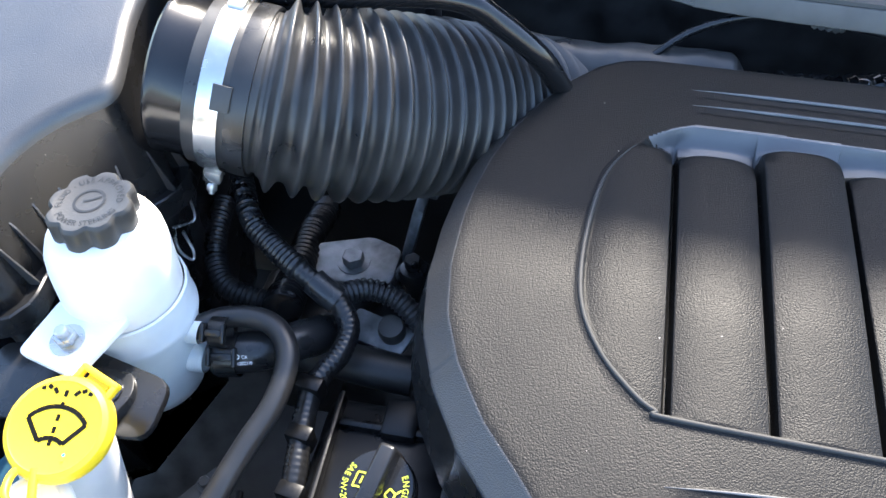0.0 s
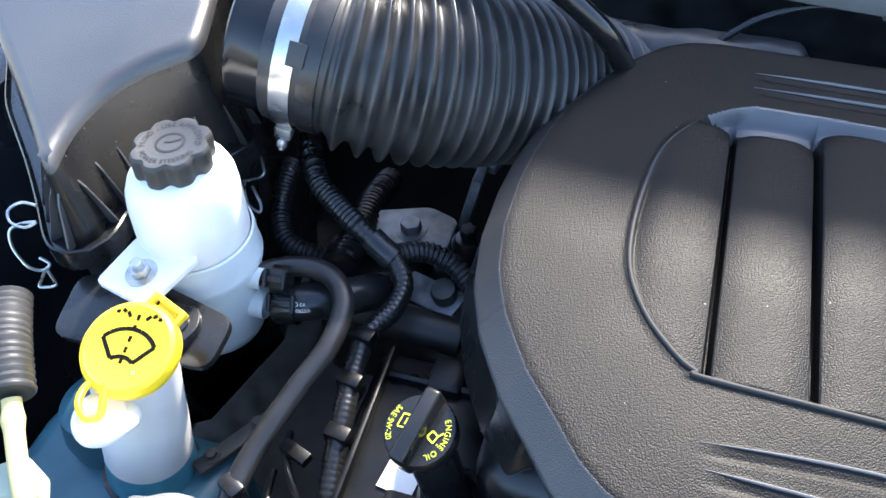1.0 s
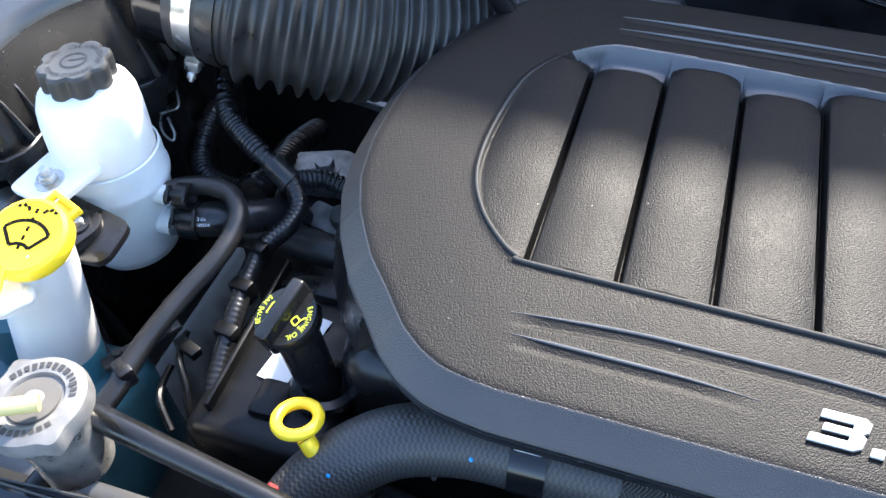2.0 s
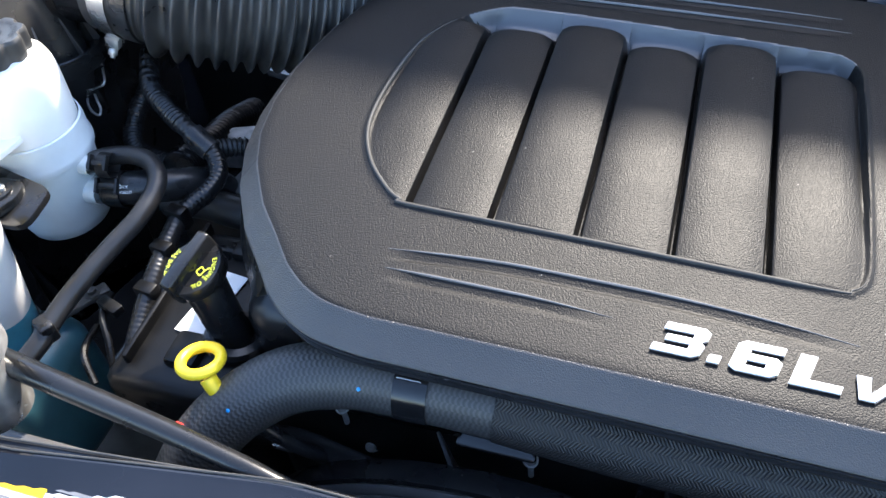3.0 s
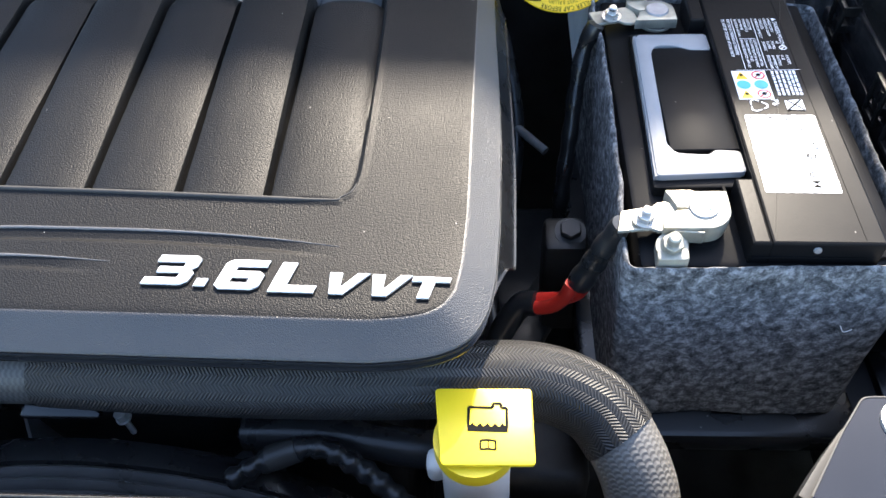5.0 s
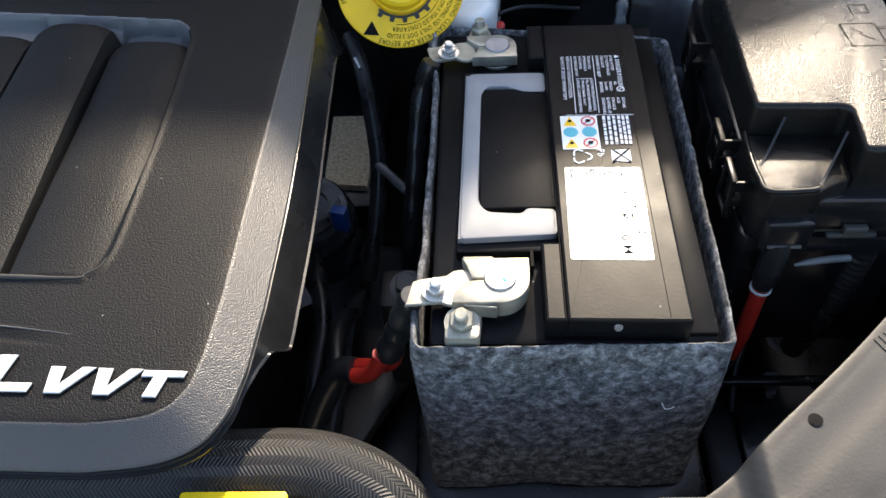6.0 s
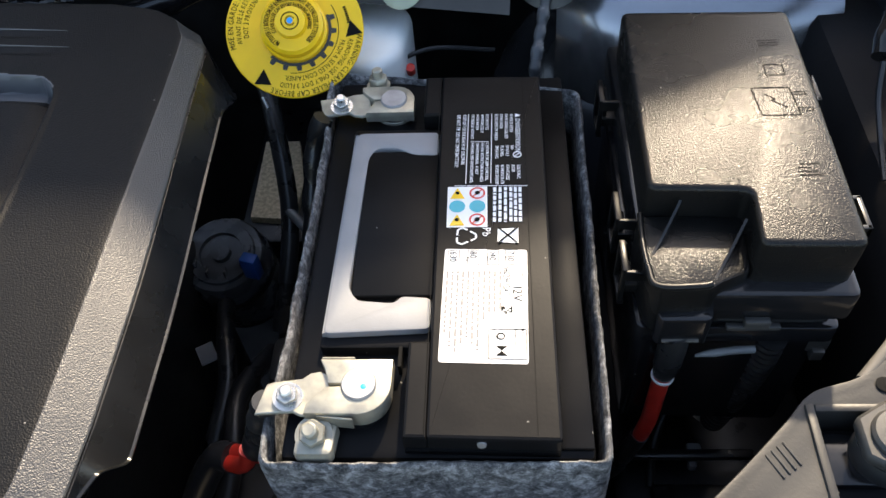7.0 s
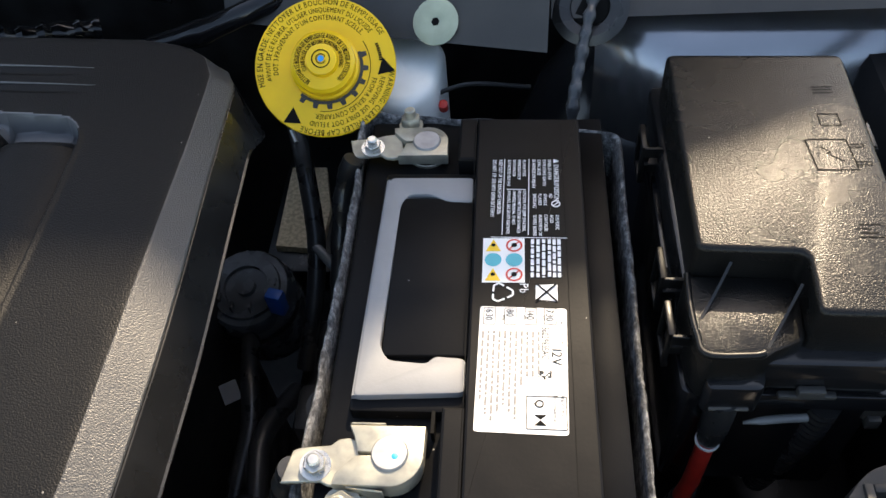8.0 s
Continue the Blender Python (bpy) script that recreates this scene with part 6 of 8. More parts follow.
def build_under_hose():
    """Bolts, stays and wires seen in the gap below the hose."""
    g = thing("front_accessory_stay", "dark stay and bolts below the radiator hose", "bracket", (0.18, 0.18, 0.72))
    part("stay", box(-0.06, 0.40, 0.207, 0.215, 0.725, 0.800, 0.004), M["dirt"], g)
    part("cradle", moved(prism(rounded([(-0.030, -0.008), (0.030, -0.008), (0.024, 0.009), (-0.024, 0.009)], 0.006), 0, 0.006, 0.002), Matrix.Translation((0.182, 0.158, 0.876)) @ Matrix.Rotation(radians(30), 4, "X")), M["gloss"], g, "formed glossy hose cradle")
    for x, y, z in ((0.057, 0.200, 0.756), (0.167, 0.198, 0.756), (-0.043, 0.205, 0.757)):
        part("bolt", hexnut((x, y, z), (0, -0.8, 0.5), 0.0085, 0.008, 0.008, 0.012), M["zinc"], g)
    for x, y, z in ((0.044, 0.185, 0.826), (0.201, 0.177, 0.826)):
        part("stud", joined(hexnut((x, y, z), (0, -0.1, 1), 0.0052, 0.008, 0.0, 0.0060), tube([(x, y, z), (x, y, z - 0.022)], 0.0024, 4, 10)), M["zinc"], g)
    h = thing("heater_line", "thin braided hose above the fan shroud", "hose", (0.06, 0.16, 0.78))
    part("hose", tube([(-0.09, 0.135, 0.780), (-0.04, 0.150, 0.805), (0.01, 0.155, 0.815), (0.06, 0.150, 0.812), (0.12, 0.145, 0.800), (0.2, 0.15, 0.78)], 0.0085, 60, 16), M["braid"], h)
    part("clip", box(0.000, 0.020, 0.140, 0.148, 0.818, 0.824, 0.002), M["steel"], h)
    w = thing("sensor_wiring", "taped wiring and connectors beside the coolant filler", "wiring", (0.36, 0.16, 0.80))
    part("loom", tube([(0.30, 0.120, 0.845), (0.33, 0.132, 0.855), (0.36, 0.138, 0.860), (0.39, 0.128, 0.850), (0.42, 0.110, 0.835), (0.45, 0.10, 0.80)], lambda f, s: 0.0075 + 0.001 * math.sin(s * 500), 90, 14), M["rubber"], w)
    part("tape", tube([(0.327, 0.1315, 0.8545), (0.338, 0.1345, 0.857), (0.347, 0.137, 0.859)], 0.0092, 8, 14), M["cowl"], w, "grey tape wrap")
    part("pipe", tube([(0.30, 0.165, 0.830), (0.36, 0.160, 0.838), (0.42, 0.150, 0.838), (0.46, 0.15, 0.83)], 0.014, 30, 18), M["rubber"], w)
    part("connector", box(0.28, 0.305, 0.175, 0.195, 0.765, 0.800, 0.004), M["plastic"], w)
    part("silver_plug", moved(box(-0.016, 0.016, -0.007, 0.007, -0.008, 0.008, 0.002), Matrix.Translation((0.380, 0.219, 0.750))), M["steel"], w, "small metal plug")
    part("bail", tube([(0.295, 0.170, 0.775), (0.297, 0.165, 0.80), (0.305, 0.165, 0.806), (0.318, 0.168, 0.804)], 0.002, 20, 8), M["plastic"], w)


build_coolant_hose()
build_under_hose()


# ---- battery ----
def build_battery():
    t = thing("car_battery", "black car battery with silver carrying handle and white label", "battery", (0.665, 0.39, 0.75))
    part("case", box(0.5785, 0.7515, 0.233, 0.548, 0.752, 0.9375, 0.004), M["battery"], t)
    lid = part("raised_lid", joined(prism(rounded([(0.6605, 0.2362), (0.7325, 0.2345), (0.7325, 0.5270), (0.6605, 0.5287)], 0.002), 0.937, 0.9572, 0.0018, 2),
                                    prism([(0.6480, 0.2365), (0.6606, 0.2362), (0.6606, 0.2960), (0.6480, 0.2960)], 0.937, 0.9570, 0.0018, 2),
                                    prism([(0.6480, 0.4870), (0.6606, 0.4870), (0.6606, 0.5287), (0.6480, 0.5290)], 0.937, 0.9570, 0.0018, 2)), M["battery"], t, "raised gloss black lid block", smooth=20)
    for x in (0.6595, 0.7195):
        part("seam", box(x - 0.0002, x + 0.0002, 0.2375, 0.527, 0.9570, 0.9574, 0), M["ink"], lid)
    part("front_bevel", box(0.649, 0.732, 0.2345, 0.2362, 0.9440, 0.9445, 0), M["battery"], lid)
    part("screw", lathe([(0, 0), (0.0028, 0), (0.0024, 0.0012), (0, 0.0014)], 14, (0.690, 0.2355, 0.951), (0, -1, 0.2)), M["lead"], lid)
    part("side_ledge", box(0.7325, 0.7505, 0.238, 0.545, 0.937, 0.9405, 0.001), M["battery"], t)
    part("handle_bed", prism(rounded([(0.594, 0.298), (0.6606, 0.298), (0.6606, 0.484), (0.597, 0.484)], 0.003), 0.937, 0.9462, 0.002), M["battery"], t)
    part("handle_pocket", box(0.610, 0.6606, 0.332, 0.456, 0.9455, 0.9510, 0.001), M["battery"], t)
    outer = [(0.5965, 0.3045), (0.6600, 0.3075), (0.6598, 0.3300), (0.6410, 0.3315), (0.6370, 0.3265), (0.6140, 0.3285), (0.6085, 0.3380), (0.6110, 0.4500), (0.6160, 0.4590), (0.6300, 0.4590), (0.6420, 0.4520), (0.6600, 0.4510), (0.6595, 0.4745), (0.6030, 0.4750), (0.5995, 0.4700)]
    part("handle", prism(rounded(outer, 0.004, 3), 0.9465, 0.9518, 0.0016, 2), M["silver"], t, "silver grey folding handle")
    part("handle_side", loft([[(0.5945, 0.306, 0.9385), (0.5965, 0.306, 0.9385), (0.600, 0.472, 0.9385), (0.598, 0.472, 0.9385)], [(0.5955, 0.3055, 0.9500), (0.5985, 0.3055, 0.9512), (0.6010, 0.4735, 0.9512), (0.5990, 0.4735, 0.9500)]]), M["silver"], t, "silver grey folding handle")
    part("vent_slot", box(0.6415, 0.6435, 0.285, 0.2985, 0.9375, 0.9470, 0.0), M["ink"], t)
    for y in (0.2975,):
        part("pivot_hole", lathe([(0, 0), (0.003, 0), (0, 0.0003)], 14, (0.6005, y, 0.9425), (0, -1, 0)), M["ink"], t)
    build_battery_labels(lid)
    return t


def build_battery_labels(lid):
    z = 0.9575
    # the lines run from the back of the car to its front
    turn = Matrix.Rotation(radians(-91.0), 4, "Z")
    lab = part("white_label", flat(rounded([(0.6655, 0.2815), (0.7160, 0.2800), (0.7178, 0.3610), (0.6672, 0.3625)], 0.002), Matrix.Translation((0, 0, z))), M["paper"], lid, "white rating label with black print", smooth=0)

    def at(x, y, dz=0.0003):
        return Matrix.Translation((x, y, z + dz)) @ turn
    rows = [(0.7138, 0.3560, "CCA", 0.0030), (0.7035, 0.3560, "RC", 0.0028), (0.6925, 0.3560, "Ah", 0.0028), (0.6800, 0.3560, "EN", 0.0028)]
    black = [lettering(s, h, at(x, y), 0.9) for x, y, s, h in rows]
    black += [lettering(s, 0.0064, at(x - 0.0004, 0.3603), 0.8) for s, x in (("730", 0.7062), ("140", 0.6950), ("80", 0.6830), ("630", 0.6708))]
    black += [lettering("12V", 0.0082, at(0.7085, 0.3345), 0.95), lettering("PART NO.", 0.0024, at(0.7140, 0.3450), 0.9), lettering("Segurança", 0.0030, at(0.7128, 0.3040), 0.95), lettering("Desempenho", 0.0030, at(0.7085, 0.3040), 0.95)]
    black.append(lettering("56029635AC", 0.0062, at(0.7030, 0.3480), 0.60))
    for x0 in (0.7048, 0.6936, 0.6816, 0.6694):
        m = at(x0, 0.3612)
        black.append(stroke([(0, 0), (0.0115, 0), (0.0115, 0.0068), (0, 0.0068), (0, 0)], 0.0004, m))
    m = at(0.6940, 0.3030)
    black += [stroke([(0, 0), (0.0195, 0), (0.0195, 0.0215), (0, 0.0215), (0, 0)], 0.0005, m), ring_flat(0.0016, 0.0024, m @ Matrix.Translation((0.0045, 0.0070, 0)), seg=20), flat([(0.011, 0.004), (0.014, 0.0075), (0.011, 0.011)], m), flat([(0.0175, 0.004), (0.0142, 0.0075), (0.0175, 0.011)], m), stroke([(0.004, 0.0042), (0.0062, 0.0052)], 0.0006, m)]
    code = at(0.7015, 0.3200)
    rnd = random.Random(5)
    black += [bar(0.0011 * i, 0.0011 * i + 0.001, 0.0011 * j, 0.0011 * j + 0.001, code) for i in range(6) for j in range(6) if rnd.random() < 0.5]
    part("black_print", gather(*black), M["ink"], lab, "black printed ratings", smooth=0)
    grey = []
    for k in range(11):
        x = 0.6685 + 0.0032 * k
        length = 0.040 + 0.022 * rnd.random() if k < 8 else 0.030
        s = 0.0
        while s < length:
            w = 0.0015 + 0.004 * rnd.random()
            if not (x > 0.690 and s + w > 0.036):
                grey.append(bar(s, min(length, s + w), 0, 0.0014, at(x, 0.3450)))
            s += w + 0.0011
    part("grey_print", gather(*grey), M["greyink"], lab, "fine grey print", smooth=0)
    # black caution block printed in white
    white = []

    def line(text, x, y, length, size):
        for k in range(2):
            white.append(lettering(text, size, at(x, y - 0.00022 * k, 0.0003 + 0.0001 * k), length / (text_width(text) * size)))
    line("DANGER/POISON", 0.7136, 0.4800, 0.0335, 0.0048)
    white.append(flat([(0, 0), (0.0042, 0), (0.0021, 0.0038)], at(0.7136, 0.4855)))
    for k, (text, length) in enumerate((("SHIELD EYES", 0.019), ("EXPLOSIVE GASES", 0.025), ("CAN CAUSE", 0.015), ("BLINDNESS OR INJURY", 0.027))):
        line(text, 0.7098 - 0.0035 * k, 0.4850, length, 0.0032)
    for k, (text, length) in enumerate((("NO", 0.004), ("SPARKS", 0.0105), ("FLAMES", 0.0105), ("SMOKING", 0.0125))):
        line(text, 0.7098 - 0.0035 * k, 0.4530, length, 0.0032)
    for k, (text, length) in enumerate((("SULFURIC", 0.013), ("ACID", 0.007), ("CAN CAUSE", 0.014), ("BLINDNESS OR", 0.018), ("SEVERE BURNS", 0.018))):
        line(text, 0.7136 - 0.0036 * k, 0.4345, length, 0.0032)
    white += [ring_flat(0.0022, 0.0030, at(0.7140, 0.4440), seg=24), stroke([(-0.0018, 0.0018), (0.0018, -0.0018)], 0.0008, at(0.7140, 0.4440))]
    for k, (text, length) in enumerate((("FLUSH EYES", 0.016), ("IMMEDIATELY", 0.019), ("WITH WATER", 0.016), ("GET MEDICAL HELP FAST", 0.025))):
        line(text, 0.6928 - 0.0034 * k, 0.4850, length, 0.0030)
    for k, (text, length) in enumerate((("CAUTION: FOR JUMP STARTING,", 0.036), ("FOLLOW INSTRUCTIONS IN VEHICLE", 0.037), ("OWNERS MANUAL. IF NOT", 0.030), ("AVAILABLE, SEEK SERVICE ASSISTANCE.", 0.038))):
        line(text, 0.6928 - 0.0034 * k, 0.4560, length, 0.0030)
    line("KEEP OUT OF THE REACH OF CHILDREN.", 0.6766, 0.4850, 0.050, 0.0036)
    line("DO NOT TIP. DO NOT OPEN BATTERY!", 0.6724, 0.4850, 0.052, 0.0036)
    white += [bar(0, 0.068, 0, 0.0005, at(0.6968, 0.4855)), bar(0, 0.068, 0, 0.0005, at(0.6802, 0.4855)), bar(0, 0.0005, 0, 0.0125, at(0.6820, 0.4575)), bar(0, 0.0005, 0, 0.048, at(0.6720, 0.4160))]
    for x0 in (0.6975, 0.7010, 0.7045, 0.7080, 0.7110, 0.7140):
        s = 0.0
        while s < 0.030:
            w = 0.0015 + 0.0045 * rnd.random()
            white.append(bar(s, min(0.030, s + w), 0, 0.0020, at(x0, 0.4140)))
            s += w + 0.0010
    m = at(0.6930, 0.3795)
    white += [lettering("Pb", 0.0075, at(0.6905, 0.3795), 0.9)]
    bin_m = at(0.6990, 0.3800)
    white += [flat([(0.002, 0.001), (0.0125, 0.001), (0.0135, 0.0140), (0.001, 0.0140)], bin_m)]
    part("white_print", gather(*white), M["whiteink"], lid, "white caution print", smooth=0)
    part("bin_cross", gather(stroke([(0.001, 0.0015), (0.0135, 0.0135)], 0.0011, bin_m @ Matrix.Translation((0, 0, 0.0003))), stroke([(0.0135, 0.0015), (0.001, 0.0135)], 0.0011, bin_m @ Matrix.Translation((0, 0, 0.0006)))), M["ink"], lid, smooth=0)
    rec = []
    for k in range(3):
        mm = at(0.6795, 0.3725) @ Matrix.Rotation(radians(120 * k), 4, "Z")
        rec.append(stroke([(-0.0040, 0.0030), (-0.0015, 0.0068), (0.0018, 0.0068), (0.0038, 0.0036)], 0.0012, mm))
    part("recycling_mark", gather(*rec), M["whiteink"], lid, "white recycling arrows", smooth=0)
    panel = part("hazard_panel", bar(0.6675, 0.6935, 0.3800, 0.4150, Matrix.Translation((0, 0, z))), M["paper"], lid, "white panel of six hazard signs", smooth=0)
    yel, teal, red, blk = [], [], [], []
    for x in (0.6740, 0.6870):
        for k, y in enumerate((0.4090, 0.3975, 0.3860)):
            mm = at(x, y)
            if x < 0.68 and k != 1:
                yel.append(flat([(-0.0048, -0.0048), (0.0048, -0.0048), (0, 0.0048)], mm @ Matrix.Rotation(radians(91), 4, "Z")))
                blk.append(ring_flat(0.0, 0.0014, mm @ Matrix.Translation((0, 0, 0.0003)), seg=12))
            elif k == 1:
                teal.append(ring_flat(0.0, 0.0052, mm, seg=28))
            else:
                red.append(ring_flat(0.0040, 0.0052, mm, seg=28))
                red.append(stroke([(-0.003, 0.003), (0.003, -0.003)], 0.0010, mm))
                blk.append(ring_flat(0.0, 0.0018, mm @ Matrix.Translation((0, 0, 0.0003)), seg=12))
    part("warning_triangle", gather(*yel), M["yellow"], panel, "yellow warning triangles", smooth=0)
    part("teal_roundel", gather(*teal), M["teal"], panel, "teal roundels", smooth=0)
    part("red_roundel", gather(*red), M["red"], panel, "red prohibition rings", smooth=0)
    part("pictogram", gather(*blk), M["ink"], panel, smooth=0)


def build_blanket():
    """The felt sleeve round the battery: a thick, soft, uneven wall."""
    plan = rounded([(0.5700, 0.2260), (0.7600, 0.2275), (0.7640, 0.5300), (0.5740, 0.5560)], 0.010, 5)
    dense = []
    for i in range(len(plan)):
        a, b = np.array(plan[i]), np.array(plan[(i + 1) % len(plan)])
        n = max(1, int(np.linalg.norm(b - a) / 0.0025))
        dense += [tuple(a + (b - a) * k / n) for k in range(n)]
    loops = []
    rows = [(-0.010, 0.752, 0), (0.001, 0.755, 0), (0.001, 0.79, 0), (0.001, 0.83, 0), (0.001, 0.87, 0), (0.0008, 0.905, 0), (0.0006, 0.928, 0), (0.0002, 0.9385, 0), (-0.0006, 0.9415, 0), (-0.0018, 0.9424, 0), (-0.0032, 0.9412, 0), (-0.0040, 0.9370, 0), (-0.0040, 0.90, 0)]
    for d, z, _ in rows:
        g = grown(dense, d)
        lp = []
        for x, y in g:
            n1 = noise.noise(Vector((x * 28, y * 28, z * 22))) * (0.0030 if z < 0.93 else 0.0012) + noise.noise(Vector((x * 110, y * 110, z * 90))) * 0.0008 + noise.noise(Vector((x * 330, y * 330, z * 300))) * 0.0007
            bow = 0.006 * max(0.0, noise.noise(Vector((y * 14, 3.1, z * 6)))) if x < 0.60 else 0.0
            cx, cy = x - 0.667, y - 0.39
            ln = math.hypot(cx, cy)
            k = n1 if z < 0.944 else 0
            dip = 0.0010 * noise.noise(Vector((x * 30, y * 30, 1.0))) + 0.0006 * noise.noise(Vector((x * 260, y * 260, 1.0)))
            lp.append((x + cx / ln * k - bow, y + cy / ln * k, z + (dip if z > 0.9 else 0)))
        loops.append(lp)
    t = thing("battery_blanket", "grey felt thermal blanket wrapped round the battery", "battery blanket", (0.667, 0.39, 0.75))
    part("felt_wall", loft(loops, cap_top=False, cap_bottom=False), M["felt"], t, smooth=60)
    part("loose_thread", tube([(0.724, 0.2258, 0.880), (0.726, 0.2240, 0.876), (0.729, 0.2245, 0.8745), (0.732, 0.2240, 0.878)], 0.0004, 16, 6), M["white"], t)
    whole("battery_tray", box(0.555, 0.778, 0.205, 0.560, 0.725, 0.752, 0.006), M["plastic"], "black plastic battery tray", "battery tray")


def build_terminal(front):
    """A clamp round the post, a pinch bolt, and the lug of the cable with its nut."""
    s = 1 if front else -1
    px, py, z = (0.6220, 0.2680, 0.946) if front else (0.6240, 0.5120, 0.940)
    t = thing("battery_terminal", "tinned clamp and lug on the " + ("front" if front else "rear") + " battery post", "battery terminal", (px, py, 0.9375), "battery terminals")
    part("post", lathe([(0.0102, -0.008), (0.0100, 0.0112), (0.0092, 0.0122), (0, 0.0122)], 32, (px, py, z)), M["lead"], t, "grey lead post")
    if front:
        part("blue_mark", lathe([(0, 0.0123), (0.0018, 0.0123), (0, 0.0127)], 10, (px + 0.003, py - 0.002, z)), M["blue"], t)
    part("base_ring", lathe([(0.017, -0.0085), (0.017, -0.003), (0.013, -0.002), (0.012, -0.0085)], 36, (px, py, z)), M["plastic"], t)
    ring = [(0.0180 * math.cos(a), 0.0180 * math.sin(a)) for a in np.linspace(radians(-100), radians(-5), 12)] + [(0.0182, 0.0165), (-0.0235, 0.0165), (-0.0205, 0.0105), (-0.0180, 0.0035), (-0.0175, 0.0012), (-0.0098, 0.0009), (-0.0098, -0.0007), (-0.0180, -0.0010), (-0.0235, -0.0060), (-0.0285, -0.0120), (-0.0290, -0.0175), (-0.0100, -0.0178)]
    if not front:
        ring = [(a * 0.86, b * 0.86) for a, b in ring]
    clamp = prism([(px + a, py + s * b) for a, b in (ring if front else ring[::-1])], z + 0.0015, z + 0.0105, 0.0009, 2)
    part("clamp", clamp, M["tin"], t, "tinned clamp", smooth=25)
    part("clamp_skirt", lathe([(0.0172, 0), (0.0172, 0.005), (0.0165, 0.0055)] if front else [(0.0148, 0), (0.0148, 0.004), (0.0142, 0.0045)], 32, (px, py, z - 0.0045)), M["tin"], t)
    if front:
        part("clamp_flap", moved(box(-0.010, 0.010, -0.0006, 0.0006, -0.007, 0.004, 0.0005, 1), Matrix.Translation((px - 0.012, py - 0.0188, z + 0.0045)) @ Matrix.Rotation(radians(-6), 4, "Z")), M["tin"], t, "bent front flap")
        part("rear_flap", box(px - 0.023, px - 0.004, py + 0.0172, py + 0.0186, z + 0.002, z + 0.0095, 0.0005, 1), M["tin"], t, "bent rear flap")
        part("pinch_bolt", joined(hexnut((px - 0.0235, py - 0.0255, z + 0.0005), (0, -0.25, 1), 0.0078, 0.006, 0.009, 0.0105), prism(rounded([(px - 0.034, py - 0.037), (px - 0.013, py - 0.037), (px - 0.011, py - 0.018), (px - 0.033, py - 0.018)], 0.003, 3), z - 0.009, z + 0.001, 0.002)), M["tin"], t, "pinch bolt and nut")
    else:
        part("pinch_bolt", joined(hexnut((px - 0.014, py + 0.024, z + 0.004), (0, 0.1, 1), 0.0075, 0.007, 0.008, 0.009), box(px - 0.022, px - 0.006, py + 0.012, py + 0.030, z - 0.006, z + 0.005, 0.003)), M["tin"], t, "pinch bolt and nut")
    lug = [(-0.0165, 0.0045), (-0.0185, 0.0085), (-0.0235, 0.0105), (-0.0290, 0.0095), (-0.0330, 0.0060), (-0.0500, 0.0055), (-0.0540, 0.0040), (-0.0580, -0.0145), (-0.0360, -0.0145), (-0.0320, -0.0165), (-0.0240, -0.0175), (-0.0190, -0.0100)]
    lp = prism([(px + a, py + (b if front else -b * 0.9 - 0.004)) for a, b in (lug[::-1] if front else lug)], z + 0.0045, z + 0.0068, 0.0006, 1)
    for v in lp.verts:
        if v.co.x < px - 0.048:
            v.co.z -= 0.003
    ly = py - 0.002 if front else py - 0.003
    lugp = part("cable_lug", lp, M["tin"], t, "bent tinned cable lug")
    part("lug_nut", hexnut((px - 0.0395, ly - (0.004 if front else 0), z + 0.0068), (0.05, -0.1, 1), 0.0064, 0.0050, 0.006, 0.0085), M["steel"], lugp)


def build_battery_cables():
    t = thing("positive_cable", "battery cable with grey shrink sleeve and red rubber boots", "cable", (0.53, 0.27, 0.80))
    a = [(0.568, 0.262, 0.948), (0.560, 0.264, 0.925), (0.553, 0.266, 0.900), (0.545, 0.268, 0.875)]
    part("shrink_sleeve", tube(a, lambda f, s: 0.0072 + 0.0026 * f + 0.0005 * math.sin(s * 300), 40, 18), M["rubber"], t, "grey shrink sleeve")
    for d in (-0.0055, 0.0055):
        part("red_sleeve", tube([(0.5455 + d, 0.268 + d * 0.4, 0.877), (0.540 + d, 0.269 + d * 0.5, 0.858), (0.528 + d * 0.6, 0.274 + d * 0.7, 0.842), (0.512, 0.281 + d * 0.8, 0.832)], 0.0058, 30, 14), M["red"], t, "bright red sleeve")
    part("loom", tube([(0.516, 0.279, 0.834), (0.500, 0.282, 0.824), (0.480, 0.262, 0.79), (0.47, 0.23, 0.75), (0.46, 0.2, 0.70)], 0.0105, 30, 14), M["rubber"], t)
    n = thing("negative_cable", "black battery cable running down beside the blanket", "cable", (0.56, 0.48, 0.80))
    part("sleeve", tube([(0.571, 0.500, 0.945), (0.562, 0.495, 0.925), (0.556, 0.480, 0.895), (0.552, 0.46, 0.86), (0.545, 0.43, 0.80), (0.54, 0.40, 0.72)], lambda f, s: 0.0075 + 0.0007 * math.sin(s * 200), 50, 16), M["plastic"], n)


build_battery()
build_blanket()
build_terminal(True)
build_terminal(False)
build_battery_cables()


